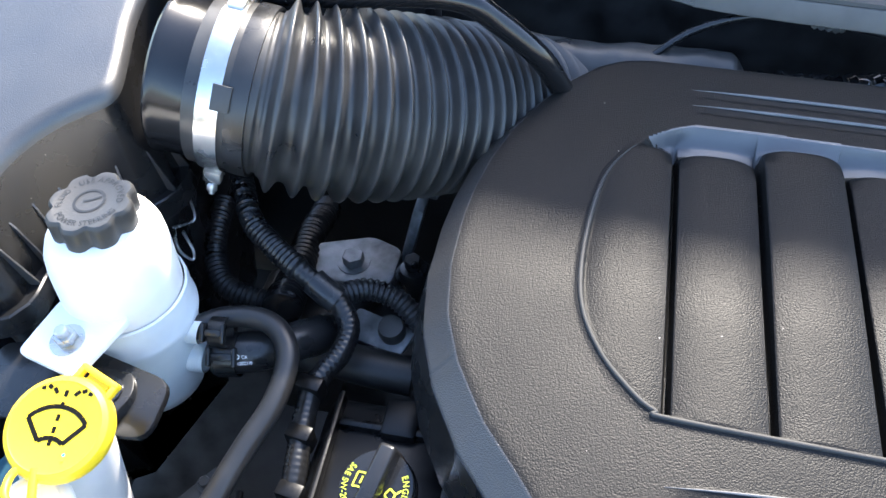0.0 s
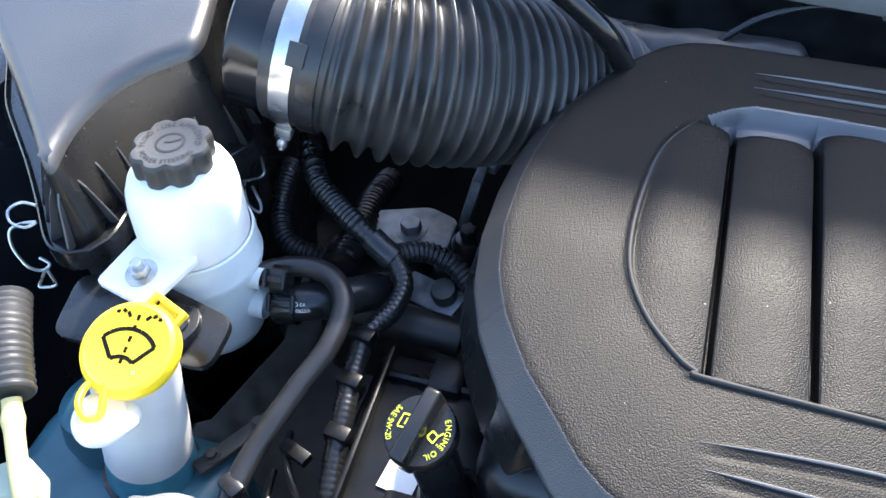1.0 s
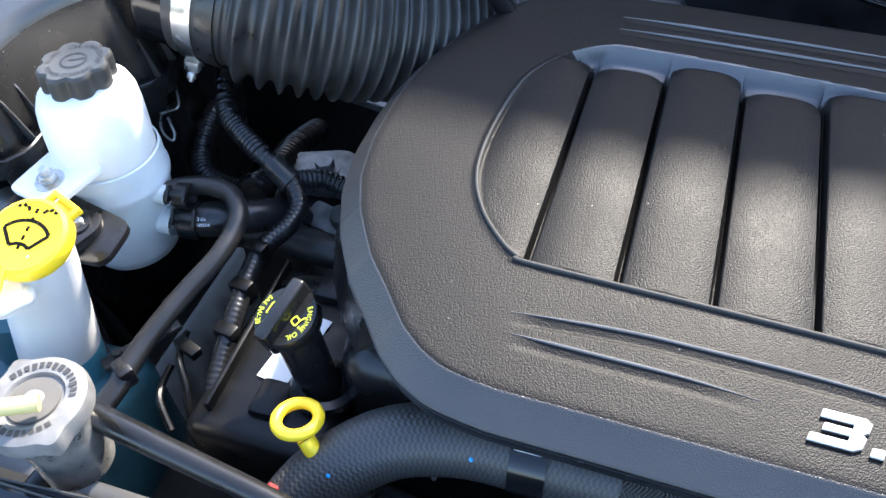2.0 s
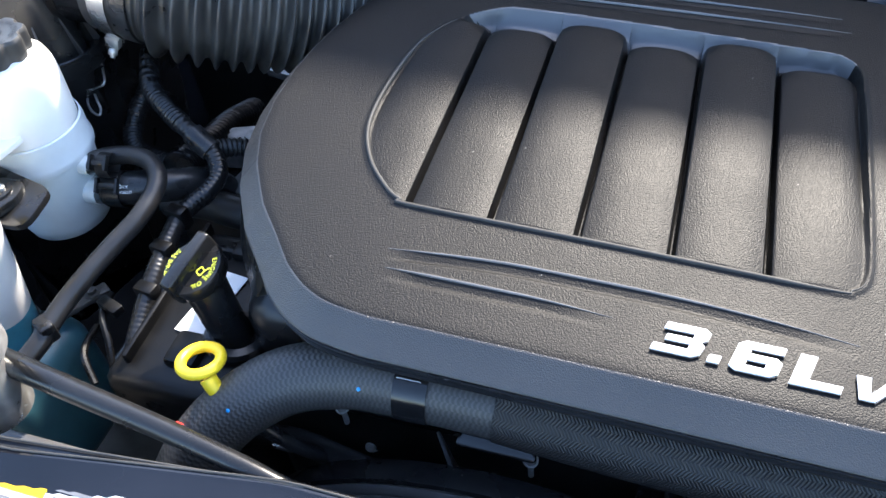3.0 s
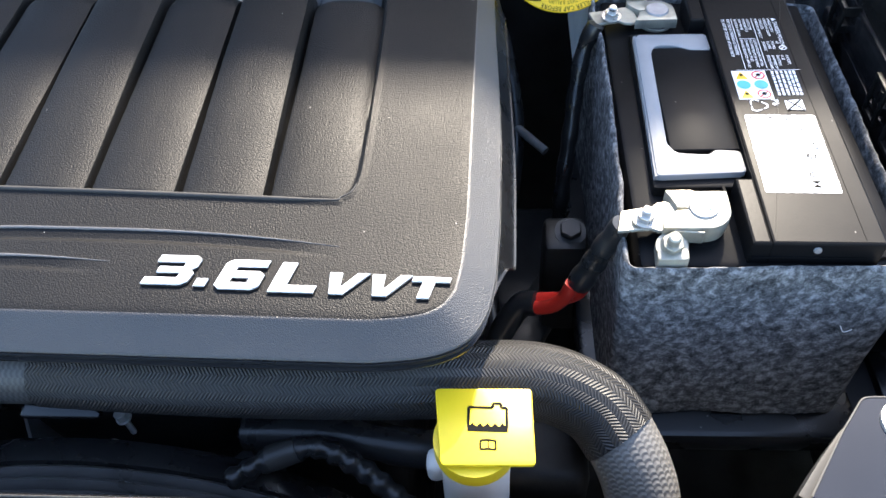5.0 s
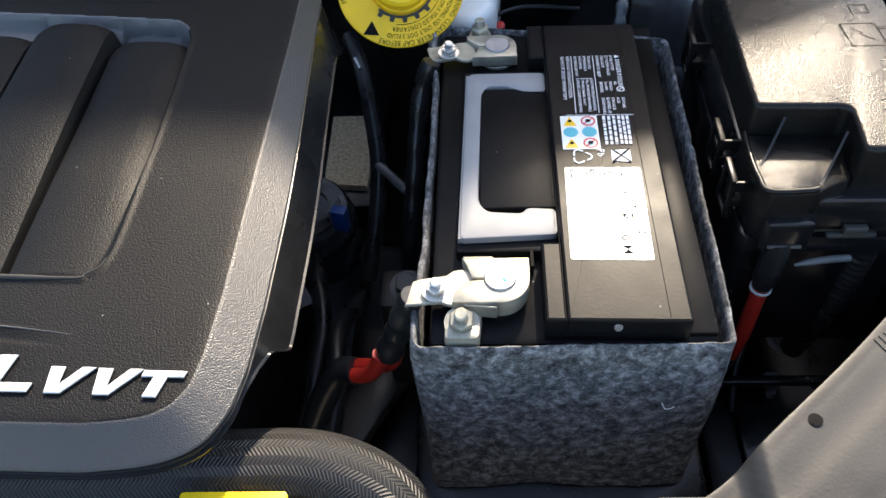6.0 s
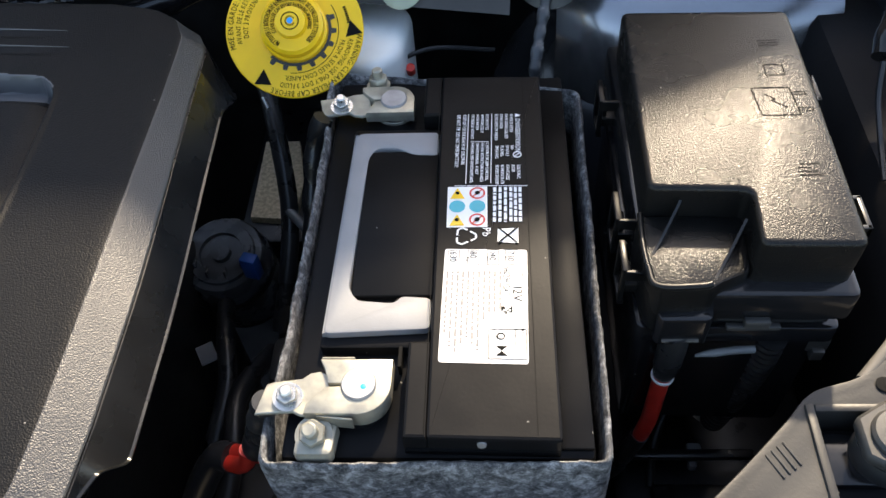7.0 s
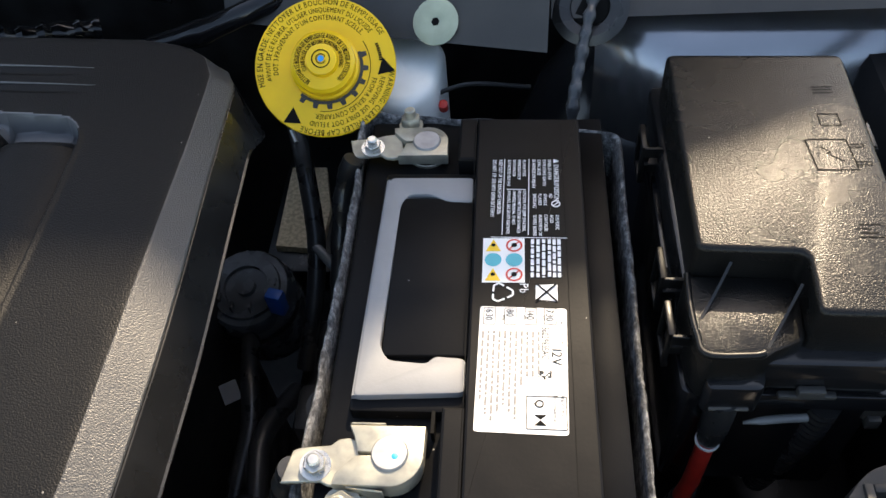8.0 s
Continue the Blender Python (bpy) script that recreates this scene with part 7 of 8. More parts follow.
# ---- brake reservoir ----
def build_brake_reservoir():
    c = Vector((0.5428, 0.5765, 0.9685))
    n = Vector((0.08, -0.60, 0.80)).normalized()
    t = thing("brake_fluid_reservoir", "milky brake fluid reservoir under a large yellow warning disc", "fluid reservoir", (0.56, 0.60, 0.85))
    rot = Vector((0, 0, 1)).rotation_difference(n).to_matrix().to_4x4() @ Matrix.Rotation(radians(6), 4, "Z")
    body = prism(rounded([(0.562, 0.572), (0.604, 0.565), (0.624, 0.588), (0.630, 0.645), (0.600, 0.67), (0.562, 0.67)], 0.012), 0.85, 0.938, 0.010, 3)
    part("bottle", body, M["milky"], t, "milky translucent bottle")
    part("filler", lathe([(0.024, -0.035), (0.024, -0.004)], 36, c, n), M["milky"], t)
    disc = part("warning_disc", lathe([(0, -0.0012), (0.0536, -0.0012), (0.0543, 0), (0.0536, 0.0010), (0, 0.0010)], 96, c, n), M["yellow"], t, "yellow warning disc with black print")
    knob = part("cap_knob", lathe([(0.0265, 0.001), (0.0262, 0.006), (0.0245, 0.0075), (0.024, 0.014), (0.0215, 0.0165), (0.0125, 0.017), (0.0115, 0.022), (0.0095, 0.023), (0.0, 0.023)], 56, c, n), M["yellow"], t, "raised yellow screw cap")
    m = Matrix.Translation(c + n * 0.0014) @ rot
    blk = [arc_lettering("MISE EN GARDE: NETTOYER LE BOUCHON DE REMPLISSAGE", 0.0062, 0.0480, 110, m, False, 0.78), arc_lettering("AVANT DE LE RETIRER. UTILISER UNIQUEMENT DU LIQUIDE", 0.0055, 0.0420, 112, m, False, 0.72), arc_lettering("DOT 3 PROVENANT D'UN CONTENANT SCELLÉ.", 0.0055, 0.0362, 112, m, False, 0.72),
           arc_lettering("WARNING: CLEAN FILLER CAP BEFORE", 0.0062, 0.0490, -62, m, False, 0.78), arc_lettering("REMOVING. USE ONLY DOT 3 FLUID", 0.0055, 0.0430, -62, m, False, 0.74), arc_lettering("FROM A SEALED CONTAINER.", 0.0055, 0.0370, -62, m, False, 0.72)]
    blk.append(ring_flat(0.0344, 0.0349, m, -100, 30))
    blk += [ring_flat(0.0415, 0.0440, m, 2 + 2.4 * i, 3.7 + 2.4 * i, 2) for i in range(8)]
    part("warning_print", gather(*blk), M["ink"], disc, "black bilingual brake fluid warning", smooth=0)
    gear = [ring_flat(0.0268, 0.0292, m, -135, 20, 40)]
    for a in np.linspace(-128, 14, 8):
        g = m @ Matrix.Rotation(radians(a), 4, "Z")
        gear.append(flat([(0.0292, -0.0022), (0.0330, -0.0017), (0.0330, 0.0017), (0.0292, 0.0022)], g))
    part("gear_mark", gather(*gear), M["dull"], disc, "grey gear mark", smooth=0)
    tri = []
    for a in (-4, -127):
        g = m @ Matrix.Rotation(radians(a), 4, "Z") @ Matrix.Translation((0.0455, 0, 0.0002)) @ Matrix.Rotation(radians(-a + (10 if a > -50 else -8)), 4, "Z")
        tri.append(flat([(-0.0068, -0.0052), (0.0068, -0.0052), (0, 0.0070)], g))
    for k, (pts, fcs) in enumerate(tri):
        part("caution_triangle", (pts, fcs), M["ink"], disc, "black warning triangle", smooth=0)
    k = Matrix.Translation(c + n * 0.0175) @ rot
    part("cap_print", gather(*[f for q in (0.0, 1.0) for f in (arc_lettering("NETTOYER LE BOUCHON DE REMPLISSAGE AVANT DE L'ENLEVER-ATTENTION-", 0.0056, 0.0172, 90 + q, k @ Matrix.Translation((0, 0, 0.0002 * q)), False, 0.40), arc_lettering("CLEAN FILLER CAP BEFORE REMOVING-WARNING-", 0.0046, 0.0130, 90 + q, k @ Matrix.Translation((0, 0, 0.0002 * q)), False, 0.46))]), M["ink"], knob, "black print round the cap", smooth=0)
    k2 = Matrix.Translation(c + n * 0.0234) @ rot
    part("cap_rings", gather(ring_flat(0.0062, 0.0070, k2), ring_flat(0.0032, 0.0038, k2, 20, 330)), M["ink"], knob, smooth=0)
    part("blue_mark", ring_flat(0.0, 0.0024, k2 @ Matrix.Translation((0, 0, 0.0003)), seg=16), M["blue"], knob, "blue paint mark", smooth=0)


# ---- fuse box ----
def build_fuse_box():
    t = thing("fuse_box", "black grained plastic fuse box with clipped lid", "fuse box", (0.85, 0.44, 0.80))
    top = [(0.7905, 0.5480), (0.9060, 0.5440), (0.9020, 0.3310), (0.8440, 0.3325), (0.8470, 0.3730), (0.7880, 0.3755)]
    part("lid", prism(rounded(top[::-1], 0.006, 4), 0.950, 0.9965, 0.0035, 3), M["lid"], t, "grained lid")
    pocket = [(0.7845, 0.3755), (0.8475, 0.3735), (0.8440, 0.3325), (0.8250, 0.3235), (0.8200, 0.3195), (0.7905, 0.3195), (0.7865, 0.330), (0.7850, 0.350)]
    lowlid = part("step", prism(rounded(pocket[::-1], 0.004, 3), 0.930, 0.9720, 0.002, 2), M["lid"], t, "lower step of the lid")
    rim = [(0.7862, 0.3750), (0.7850, 0.352), (0.7862, 0.333), (0.7900, 0.3215), (0.8130, 0.3210), (0.8200, 0.3225)]
    part("step_rim", tube([(x, y, 0.9732) for x, y in rim], 0.0020, 50, 10), M["deep"], lowlid)
    for a, b in (((0.790, 0.345), (0.807, 0.371)), ((0.823, 0.327), (0.842, 0.356))):
        fin = bmesh.new()
        p, q = Vector((*a, 0.9715)), Vector((*b, 0.9715))
        tops = [p + (q - p) * f + Vector((0, 0, 0.0005 + 0.018 * f ** 1.6)) for f in np.linspace(0, 1, 9)]
        side = Vector((-(q - p).y, (q - p).x, 0)).normalized() * 0.0008
        va = [fin.verts.new(v + side) for v in [p] + tops + [q]]
        vb = [fin.verts.new(v - side) for v in [p] + tops + [q]]
        fin.faces.new(va)
        fin.faces.new(vb[::-1])
        for i in range(len(va)):
            j = (i + 1) % len(va)
            fin.faces.new((va[i], vb[i], vb[j], va[j]))
        bmesh.ops.recalc_face_normals(fin, faces=fin.faces[:])
        part("web", fin, M["plastic"], lowlid)
    part("lid_skirt", prism(rounded([(0.7860, 0.3500), (0.7845, 0.5560), (0.9110, 0.5520), (0.9070, 0.3215), (0.8220, 0.3225), (0.8180, 0.330)], 0.005, 3), 0.938, 0.9615, 0.003, 2), M["gloss"], t)
    part("body", prism(rounded([(0.7880, 0.3300), (0.7880, 0.5500), (0.9060, 0.5470), (0.9010, 0.3270)], 0.006, 3), 0.800, 0.940, 0.002), M["gloss"], t, "ribbed lower body")
    part("body_ledge", prism(rounded([(0.7840, 0.3240), (0.7840, 0.5530), (0.9090, 0.5500), (0.9060, 0.3220)], 0.006, 3), 0.912, 0.926, 0.002), M["gloss"], t)
    part("cable_outlet", prism(rounded([(0.7930, 0.3130), (0.7930, 0.335), (0.8300, 0.335), (0.8240, 0.3130)], 0.004, 3), 0.925, 0.9500, 0.003), M["gloss"], t)
    part("front_clip", joined(box(0.836, 0.868, 0.3185, 0.323, 0.930, 0.9335, 0.001), box(0.845, 0.860, 0.317, 0.322, 0.9345, 0.941, 0.001)), M["dull"], t, "pale front clip")
    for y in (0.352, 0.392, 0.502):
        latch = part("latch", joined(*[box(0.7735, 0.7765, y + q - 0.0020, y + q + 0.0020, 0.930, 0.962, 0.0008) for q in (-0.0100, 0.0100)], *[box(0.7735, 0.7775, y - 0.0120, y + 0.0120, h, h + 0.004, 0.0008) for h in (0.928, 0.959)]), M["deep"], t, "side latch loop")
        part("catch", joined(box(0.7770, 0.788, y - 0.0070, y + 0.0070, 0.934, 0.942, 0.001), box(0.7775, 0.781, y - 0.004, y + 0.004, 0.940, 0.953, 0.0008)), M["deep"], latch)
        part("hinge_ear", prism(rounded([(0.7745, y - 0.0140), (0.7870, y - 0.0150), (0.7870, y - 0.0120), (0.7760, y - 0.0120)], 0.0008, 2), 0.9560, 0.9640, 0.0005, 1), M["deep"], latch)
    for y in (0.388, 0.506):
        latch = part("latch", joined(*[box(0.906, 0.929, y + q - 0.0018, y + q + 0.0018, 0.940, 0.9580, 0.0008) for q in (-0.0122, 0.0122)], box(0.9255, 0.9290, y - 0.0140, y + 0.0140, 0.936, 0.9580, 0.0008), box(0.906, 0.913, y - 0.0140, y + 0.0140, 0.940, 0.9575, 0.0008)), M["plastic"], t, "side latch box")
        part("catch", joined(*[box(0.9155, 0.9235, y + q - 0.0010, y + q + 0.0010, 0.952, 0.9572, 0.0003) for q in (-0.0085, 0.0085)], box(0.9215, 0.9235, y - 0.0085, y + 0.0085, 0.952, 0.9572, 0.0003)), M["dull"], latch, "grey catch loop")
    z = 0.9968
    m = Matrix.Translation((0.8790, 0.4480, z))
    part("moulded_symbol", gather(stroke([(-0.013, -0.013), (-0.015, 0.013), (0.009, 0.013), (0.0105, -0.013), (-0.013, -0.013)], 0.0007, m), stroke([(0.0098, 0.006), (0.018, 0.006), (0.018, 0.0085), (0.0098, 0.0085)], 0.0006, m), stroke([(0.0103, -0.009), (0.019, -0.009), (0.019, -0.0065), (0.0103, -0.0065)], 0.0006, m), stroke([(-0.008, 0.007), (-0.002, 0.002), (-0.005, 0.001), (0.004, -0.006)], 0.0007, m), stroke([(-0.0055, 0.0275 - 0.002), (-0.0055, 0.036), (0.0065, 0.036), (0.0065, 0.0255), (-0.0055, 0.0255)], 0.0006, m @ Matrix.Translation((0.003, 0, 0)))), M["ink"], t, "moulded lightning and manual symbols", smooth=0)
    part("moulded_text", gather(*[bar(-0.008 + 0.002 * (i % 2), 0.006 - 0.003 * (i % 3), 0.0030 * i, 0.0030 * i + 0.0006, Matrix.Translation((0.884, 0.3830, z))) for i in range(4)]), M["ink"], t, smooth=0)
    part("moulded_text", gather(*[bar(-0.007, 0.006, 0.0028 * i, 0.0028 * i + 0.0006, Matrix.Translation((0.885, 0.5040, z))) for i in range(3)]), M["ink"], t, smooth=0)
    c = thing("alternator_cable", "red cable in a black boot below the fuse box", "cable", (0.80, 0.32, 0.76))
    part("boot", tube([(0.806, 0.319, 0.930), (0.807, 0.3185, 0.915), (0.807, 0.318, 0.895), (0.806, 0.317, 0.882)], lambda f, s: 0.0092 - 0.0006 * f - 0.0018 * max(0, f - 0.8) / 0.2, 24, 18), M["rubber"], c, "black rubber boot")
    part("collar", lathe([(0.0066, 0), (0.0076, 0), (0.0076, 0.0018), (0.0066, 0.0018)], 20, (0.8058, 0.3168, 0.8795), (0.05, 0, 1)), M["paper"], c)
    part("contact_tab", box(0.797, 0.819, 0.3115, 0.3140, 0.9285, 0.9305, 0.0005), M["dusty"], c, "bare metal tab")
    part("cable", tube([(0.806, 0.317, 0.882), (0.8055, 0.316, 0.855), (0.805, 0.315, 0.825), (0.8035, 0.3145, 0.809), (0.802, 0.315, 0.795)], 0.0058, 40, 16), M["red"], c, "bright red cable")
    part("lower_sleeve", tube([(0.8022, 0.315, 0.798), (0.797, 0.317, 0.765), (0.790, 0.322, 0.72), (0.78, 0.33, 0.68)], 0.0068, 24, 14), M["rubber"], c, "black lower sleeve")


build_brake_reservoir()
build_fuse_box()


# ---- right side: apron, cowl, headlamp panel, odds and ends ----
def build_right_side():
    a = thing("strut_tower", "gloss dark painted strut tower behind the fuse box", "car body part", (0.95, 0.60, 0.50))
    part("dome", lathe([(0.21, 0.0), (0.20, 0.10), (0.17, 0.20), (0.13, 0.27), (0.09, 0.295), (0, 0.30)], 64, (0.87, 0.74, 0.585), (0, -0.10, 1)), M["apron"], a)
    part("inner_fender", loft([[(1.02, 0.0, 0.45), (1.02, 0.86, 0.45), (1.06, 0.86, 0.45), (1.06, 0.0, 0.45)], [(0.985, 0.0, 0.70), (0.985, 0.86, 0.72), (1.06, 0.86, 0.72), (1.06, 0.0, 0.70)], [(0.955, 0.0, 0.88), (0.955, 0.86, 0.90), (1.06, 0.86, 0.90), (1.06, 0.0, 0.88)], [(0.975, 0.0, 0.905), (0.965, 0.86, 0.94), (1.06, 0.86, 0.94), (1.06, 0.0, 0.905)]]), M["lining"], a, smooth=50)
    # Tan colour stands in for the sun along this edge.
    part("fender_lip", tube([(0.908, 0.287, 0.926), (0.930, 0.310, 0.929), (0.952, 0.336, 0.933), (0.975, 0.372, 0.941), (0.99, 0.41, 0.952)], lambda f, s: 0.0040 - 0.0015 * f, 40, 12), M["dusty"], a, "dusty rolled edge of the fender, tan as if sunlit")
    arc = [(0.600, 0.82)] + [(0.665 - 0.065 * math.cos(q), 0.892 + 0.065 * math.sin(q)) for q in np.linspace(0, math.pi / 2, 14)]
    cols = np.linspace(0.755, 0.99, 24)
    pts = [(x, y + 0.055 * max(0.0, (0.84 - x) / 0.09) ** 2 + 0.08 * max(0.0, x - 0.78), z - 0.03 * max(0.0, (0.80 - x) / 0.10) ** 2) for x in cols for y, z in arc]
    k = len(arc)
    part("rear_slope", (pts, [(i * k + j, i * k + j + 1, (i + 1) * k + j + 1, (i + 1) * k + j) for i in range(len(cols) - 1) for j in range(k - 1)]), M["tower"], a, "painted slope below the cowl, made pale for sky glare", smooth=60)
    c = thing("cowl_panel", "dusty grey cowl panel with a plastic plug and a rubber grommet", "car body part", (0.8, 0.68, 0.93))
    part("upper_lip", loft([[(0.42, 0.685, 1.000), (1.02, 0.695, 1.000), (1.02, 0.80, 1.005), (0.42, 0.80, 1.005)], [(0.42, 0.683, 1.008), (1.02, 0.693, 1.008), (1.02, 0.80, 1.014), (0.42, 0.80, 1.014)]]), M["cowl"], c, smooth=30)
    part("face_left", loft([[(0.44, 0.662, 0.952), (0.712, 0.600, 0.9595), (0.712, 0.606, 0.9595), (0.44, 0.668, 0.952)], [(0.44, 0.690, 1.000), (0.716, 0.668, 1.000), (0.716, 0.674, 1.000), (0.44, 0.696, 1.000)]]), M["cowl"], c)
    part("face_right", loft([[(0.716, 0.640, 0.962), (1.02, 0.630, 0.972), (1.02, 0.640, 0.972), (0.716, 0.650, 0.962)], [(0.716, 0.672, 0.998), (1.02, 0.690, 0.998), (1.02, 0.70, 0.998), (0.716, 0.68, 0.998)]]), M["cowl"], c)
    n = Vector((-0.17, -0.66, 0.73)).normalized()
    p = Vector((0.6242, 0.6312, 0.9680))
    plug = part("round_plug", lathe([(0, 0), (0.0185, 0), (0.0188, 0.0012), (0.016, 0.0024), (0.006, 0.0028), (0.004, 0.0016), (0, 0.0016)], 44, p, n), M["khaki"], c, "pale round plastic plug")
    part("plug_slot", lathe([(0, 0.0018), (0.0035, 0.0018), (0, 0.0022)], 6, p, n), M["ink"], plug)
    g = Vector((0.747, 0.6450, 0.968))
    part("grommet", lathe([(0.030, 0), (0.031, 0.004), (0.024, 0.007), (0.016, 0.004), (0.013, -0.004)], 40, g, n), M["rubber"], c, "round rubber grommet")
    part("grommet_hole", lathe([(0, 0.0005), (0.0145, 0.0005), (0, 0.0006)], 24, g, n), M["ink"], c)
    w = thing("wrapped_cable", "silvery tape-wrapped cable hanging from the grommet", "cable", (0.735, 0.56, 0.88))
    part("cable", tube([(0.750, 0.652, 0.975), (0.745, 0.632, 0.966), (0.738, 0.605, 0.945), (0.733, 0.580, 0.925), (0.731, 0.565, 0.89), (0.73, 0.56, 0.84)], lambda f, s: 0.0048 + 0.0007 * math.sin(s * 420) + 0.0005 * noise.noise(Vector((s * 90, 2.0, 0.5))), 160, 14), M["pump"], w)
    h = thing("headlamp_panel", "grey moulded headlamp panel with a bolt recess", "car body part", (0.9, 0.18, 0.90))
    edge = smooth_loop([(0.650, 0.085), (0.672, 0.112), (0.690, 0.130), (0.714, 0.140), (0.741, 0.156), (0.782, 0.1915), (0.821, 0.2255), (0.855, 0.2575), (0.876, 0.278), (0.908, 0.290), (0.936, 0.318), (0.960, 0.350)], 150, closed=False)
    tang = np.gradient(edge, axis=0)
    tang /= np.linalg.norm(tang, axis=1)[:, None]
    inward = np.stack((tang[:, 1], -tang[:, 0]), 1)
    prof = [(0.0, 0.905), (0.0, 0.928), (0.0010, 0.9300), (0.010, 0.9312), (0.013, 0.9300), (0.020, 0.9225), (0.026, 0.9222), (0.034, 0.9325), (0.037, 0.9335), (0.052, 0.9330), (0.058, 0.9270), (0.075, 0.9240), (0.13, 0.92), (0.22, 0.90)]
    across = [0.0, 0.0005, 0.0010] + [0.003 * k for k in range(1, 36)] + [0.13, 0.22]
    pts, faces = [], []
    for k in range(len(edge)):
        deep = 0.04
        for w in across:
            z = 0.905 if w == 0.0 else float(np.interp(w, [p[0] for p in prof[1:]], [p[1] for p in prof[1:]]))
            q = edge[k] + inward[k] * w
            drop = 0.013 * (1 - step(0.749, 0.763, q[0]))
            pts.append((q[0], q[1], 0.930 + (z - 0.930) * (deep if 0.005 < w < 0.1 else 1) - drop))
    w = len(across)
    for k in range(len(edge) - 1):
        for q in range(w - 1):
            o = k * w + q
            cx, cy = (sum(pts[v][a] for v in (o, o + 1, o + w + 1, o + w)) / 4 for a in (0, 1))
            if not (cx > 0.8735 and 0.198 < cy < 0.2655):
                faces.append((o, o + 1, o + w + 1, o + w))
    part("panel", (pts, faces), M["bracket"], h, smooth=35)
    part("hole", lathe([(0, 0), (0.0040, 0), (0, 0.0004)], 20, (0.7945, 0.1865, 0.9308)), M["ink"], h)
    part("hole", lathe([(0, 0), (0.0048, 0), (0, 0.0004)], 20, (0.917, 0.282, 0.9312)), M["ink"], h)
    for x in (0.0, 0.005, 0.010, 0.015):
        part("rib", moved(box(-0.0075, 0.0075, -0.0007, 0.0007, -0.001, 0.0006, 0.0003, 1), Matrix.Translation((0.846 + 0.7 * x, 0.2330 + 0.5 * x, 0.9302)) @ Matrix.Rotation(radians(-62), 4, "Z")), M["bracket"], h)
    recess = part("bolt_recess", joined(box(0.8695, 0.8745, 0.195, 0.2695, 0.905, 0.9322, 0.001), box(0.8745, 0.970, 0.2645, 0.2695, 0.905, 0.9322, 0.001)), M["bracket"], h, "rolled rim of the bolt recess")
    part("recess_floor", box(0.8745, 0.970, 0.190, 0.2645, 0.900, 0.908, 0.0), M["lining"], recess)
    part("recess_plate", box(0.8810, 0.960, 0.2290, 0.2600, 0.908, 0.9150, 0.0015), M["gloss"], recess, "glossy plate at the recess floor")
    big = part("bolt", joined(lathe([(0.0, 0.0), (0.0185, 0.0), (0.0185, 0.018), (0.0, 0.018)], 32, (0.911, 0.246, 0.914)), hexnut((0.911, 0.246, 0.9300), (0, 0, 1), 0.0225, 0.009, 0.0, 0.0195)), M["dull"], h, "large grey hex adjuster")
    part("bolt_cap", lathe([(0.0150, 0.0), (0.0150, 0.0035), (0.0135, 0.0055), (0.0060, 0.0060), (0.0060, 0.0)], 36, (0.911, 0.246, 0.9388)), M["dull"], big, smooth=35)
    part("bolt_hole", lathe([(0, 0), (0.0058, 0), (0, 0.0003)], 20, (0.911, 0.246, 0.9410)), M["ink"], big)
    plate = [(0.655, 0.080), (0.683, 0.121), (0.7015, 0.1445), (0.7335, 0.1450), (0.7415, 0.1375), (0.7440, 0.1180), (0.7440, 0.080)]
    part("latch_plate", prism(rounded(plate[::-1], 0.004, 3), 0.9175, 0.9215, 0.0008, 1), M["paint"], h, "gloss black plate on the flange", smooth=20)
    part("plate_edge", tube([(x, y, 0.9216) for x, y in rounded(plate[:6], 0.004, 3)[2:-2]], 0.0006, 60, 6, curved=False), M["dusty"], h, "thin pale edge of the plate")
    part("front_bolt", joined(lathe([(0, 0), (0.0145, 0), (0.0140, 0.0022), (0.009, 0.0035), (0, 0.0035)], 32, (0.721, 0.127, 0.9213)), hexnut((0.721, 0.127, 0.9235), (0, 0, 1), 0.0085, 0.007, 0.0, 0.0)), M["steel"], h, "bright steel flange bolt")
    d = thing("lower_frame_rail", "dark frame rail with studs beside the battery", "car body part", (0.86, 0.35, 0.65))
    part("rail", box(0.79, 0.96, 0.10, 0.75, 0.60, 0.712, 0.012), M["deep"], d)
    part("stud", hexnut((0.867, 0.365, 0.742), (0, -0.2, 1), 0.008, 0.006, 0.006, 0.012), M["zinc"], d)
    part("plug", joined(box(0.850, 0.863, 0.328, 0.341, 0.718, 0.730, 0.003), box(0.853, 0.860, 0.324, 0.331, 0.708, 0.720, 0.002)), M["silver"], d, "pale grey plug")
    part("stepped_block", box(0.82, 0.88, 0.26, 0.31, 0.70, 0.722, 0.004), M["plastic"], d)
    part("pale_stay", tube([(0.822, 0.3165, 0.9055), (0.830, 0.3160, 0.909), (0.845, 0.3165, 0.9115), (0.857, 0.3175, 0.911)], lambda f, s: 0.0010 + 0.0017 * min(1, f / 0.3), 20, 10), M["glassgrey"], d, "pale blue-grey stay")
    part("drain_tube", tube([(0.872, 0.330, 0.905), (0.872, 0.331, 0.87), (0.869, 0.335, 0.82), (0.866, 0.345, 0.76)], corrugated(0.0085, 0.0012, 0.006), 90, 16), M["rubber"], d, "short ribbed drain tube")
    part("side_plug", joined(box(0.894, 0.908, 0.326, 0.338, 0.893, 0.907, 0.002), box(0.897, 0.905, 0.322, 0.328, 0.889, 0.899, 0.001)), M["dull"], d, "grey connector")
    part("cross_strap", box(0.800, 0.900, 0.322, 0.330, 0.735, 0.742, 0.002), M["plastic"], d)
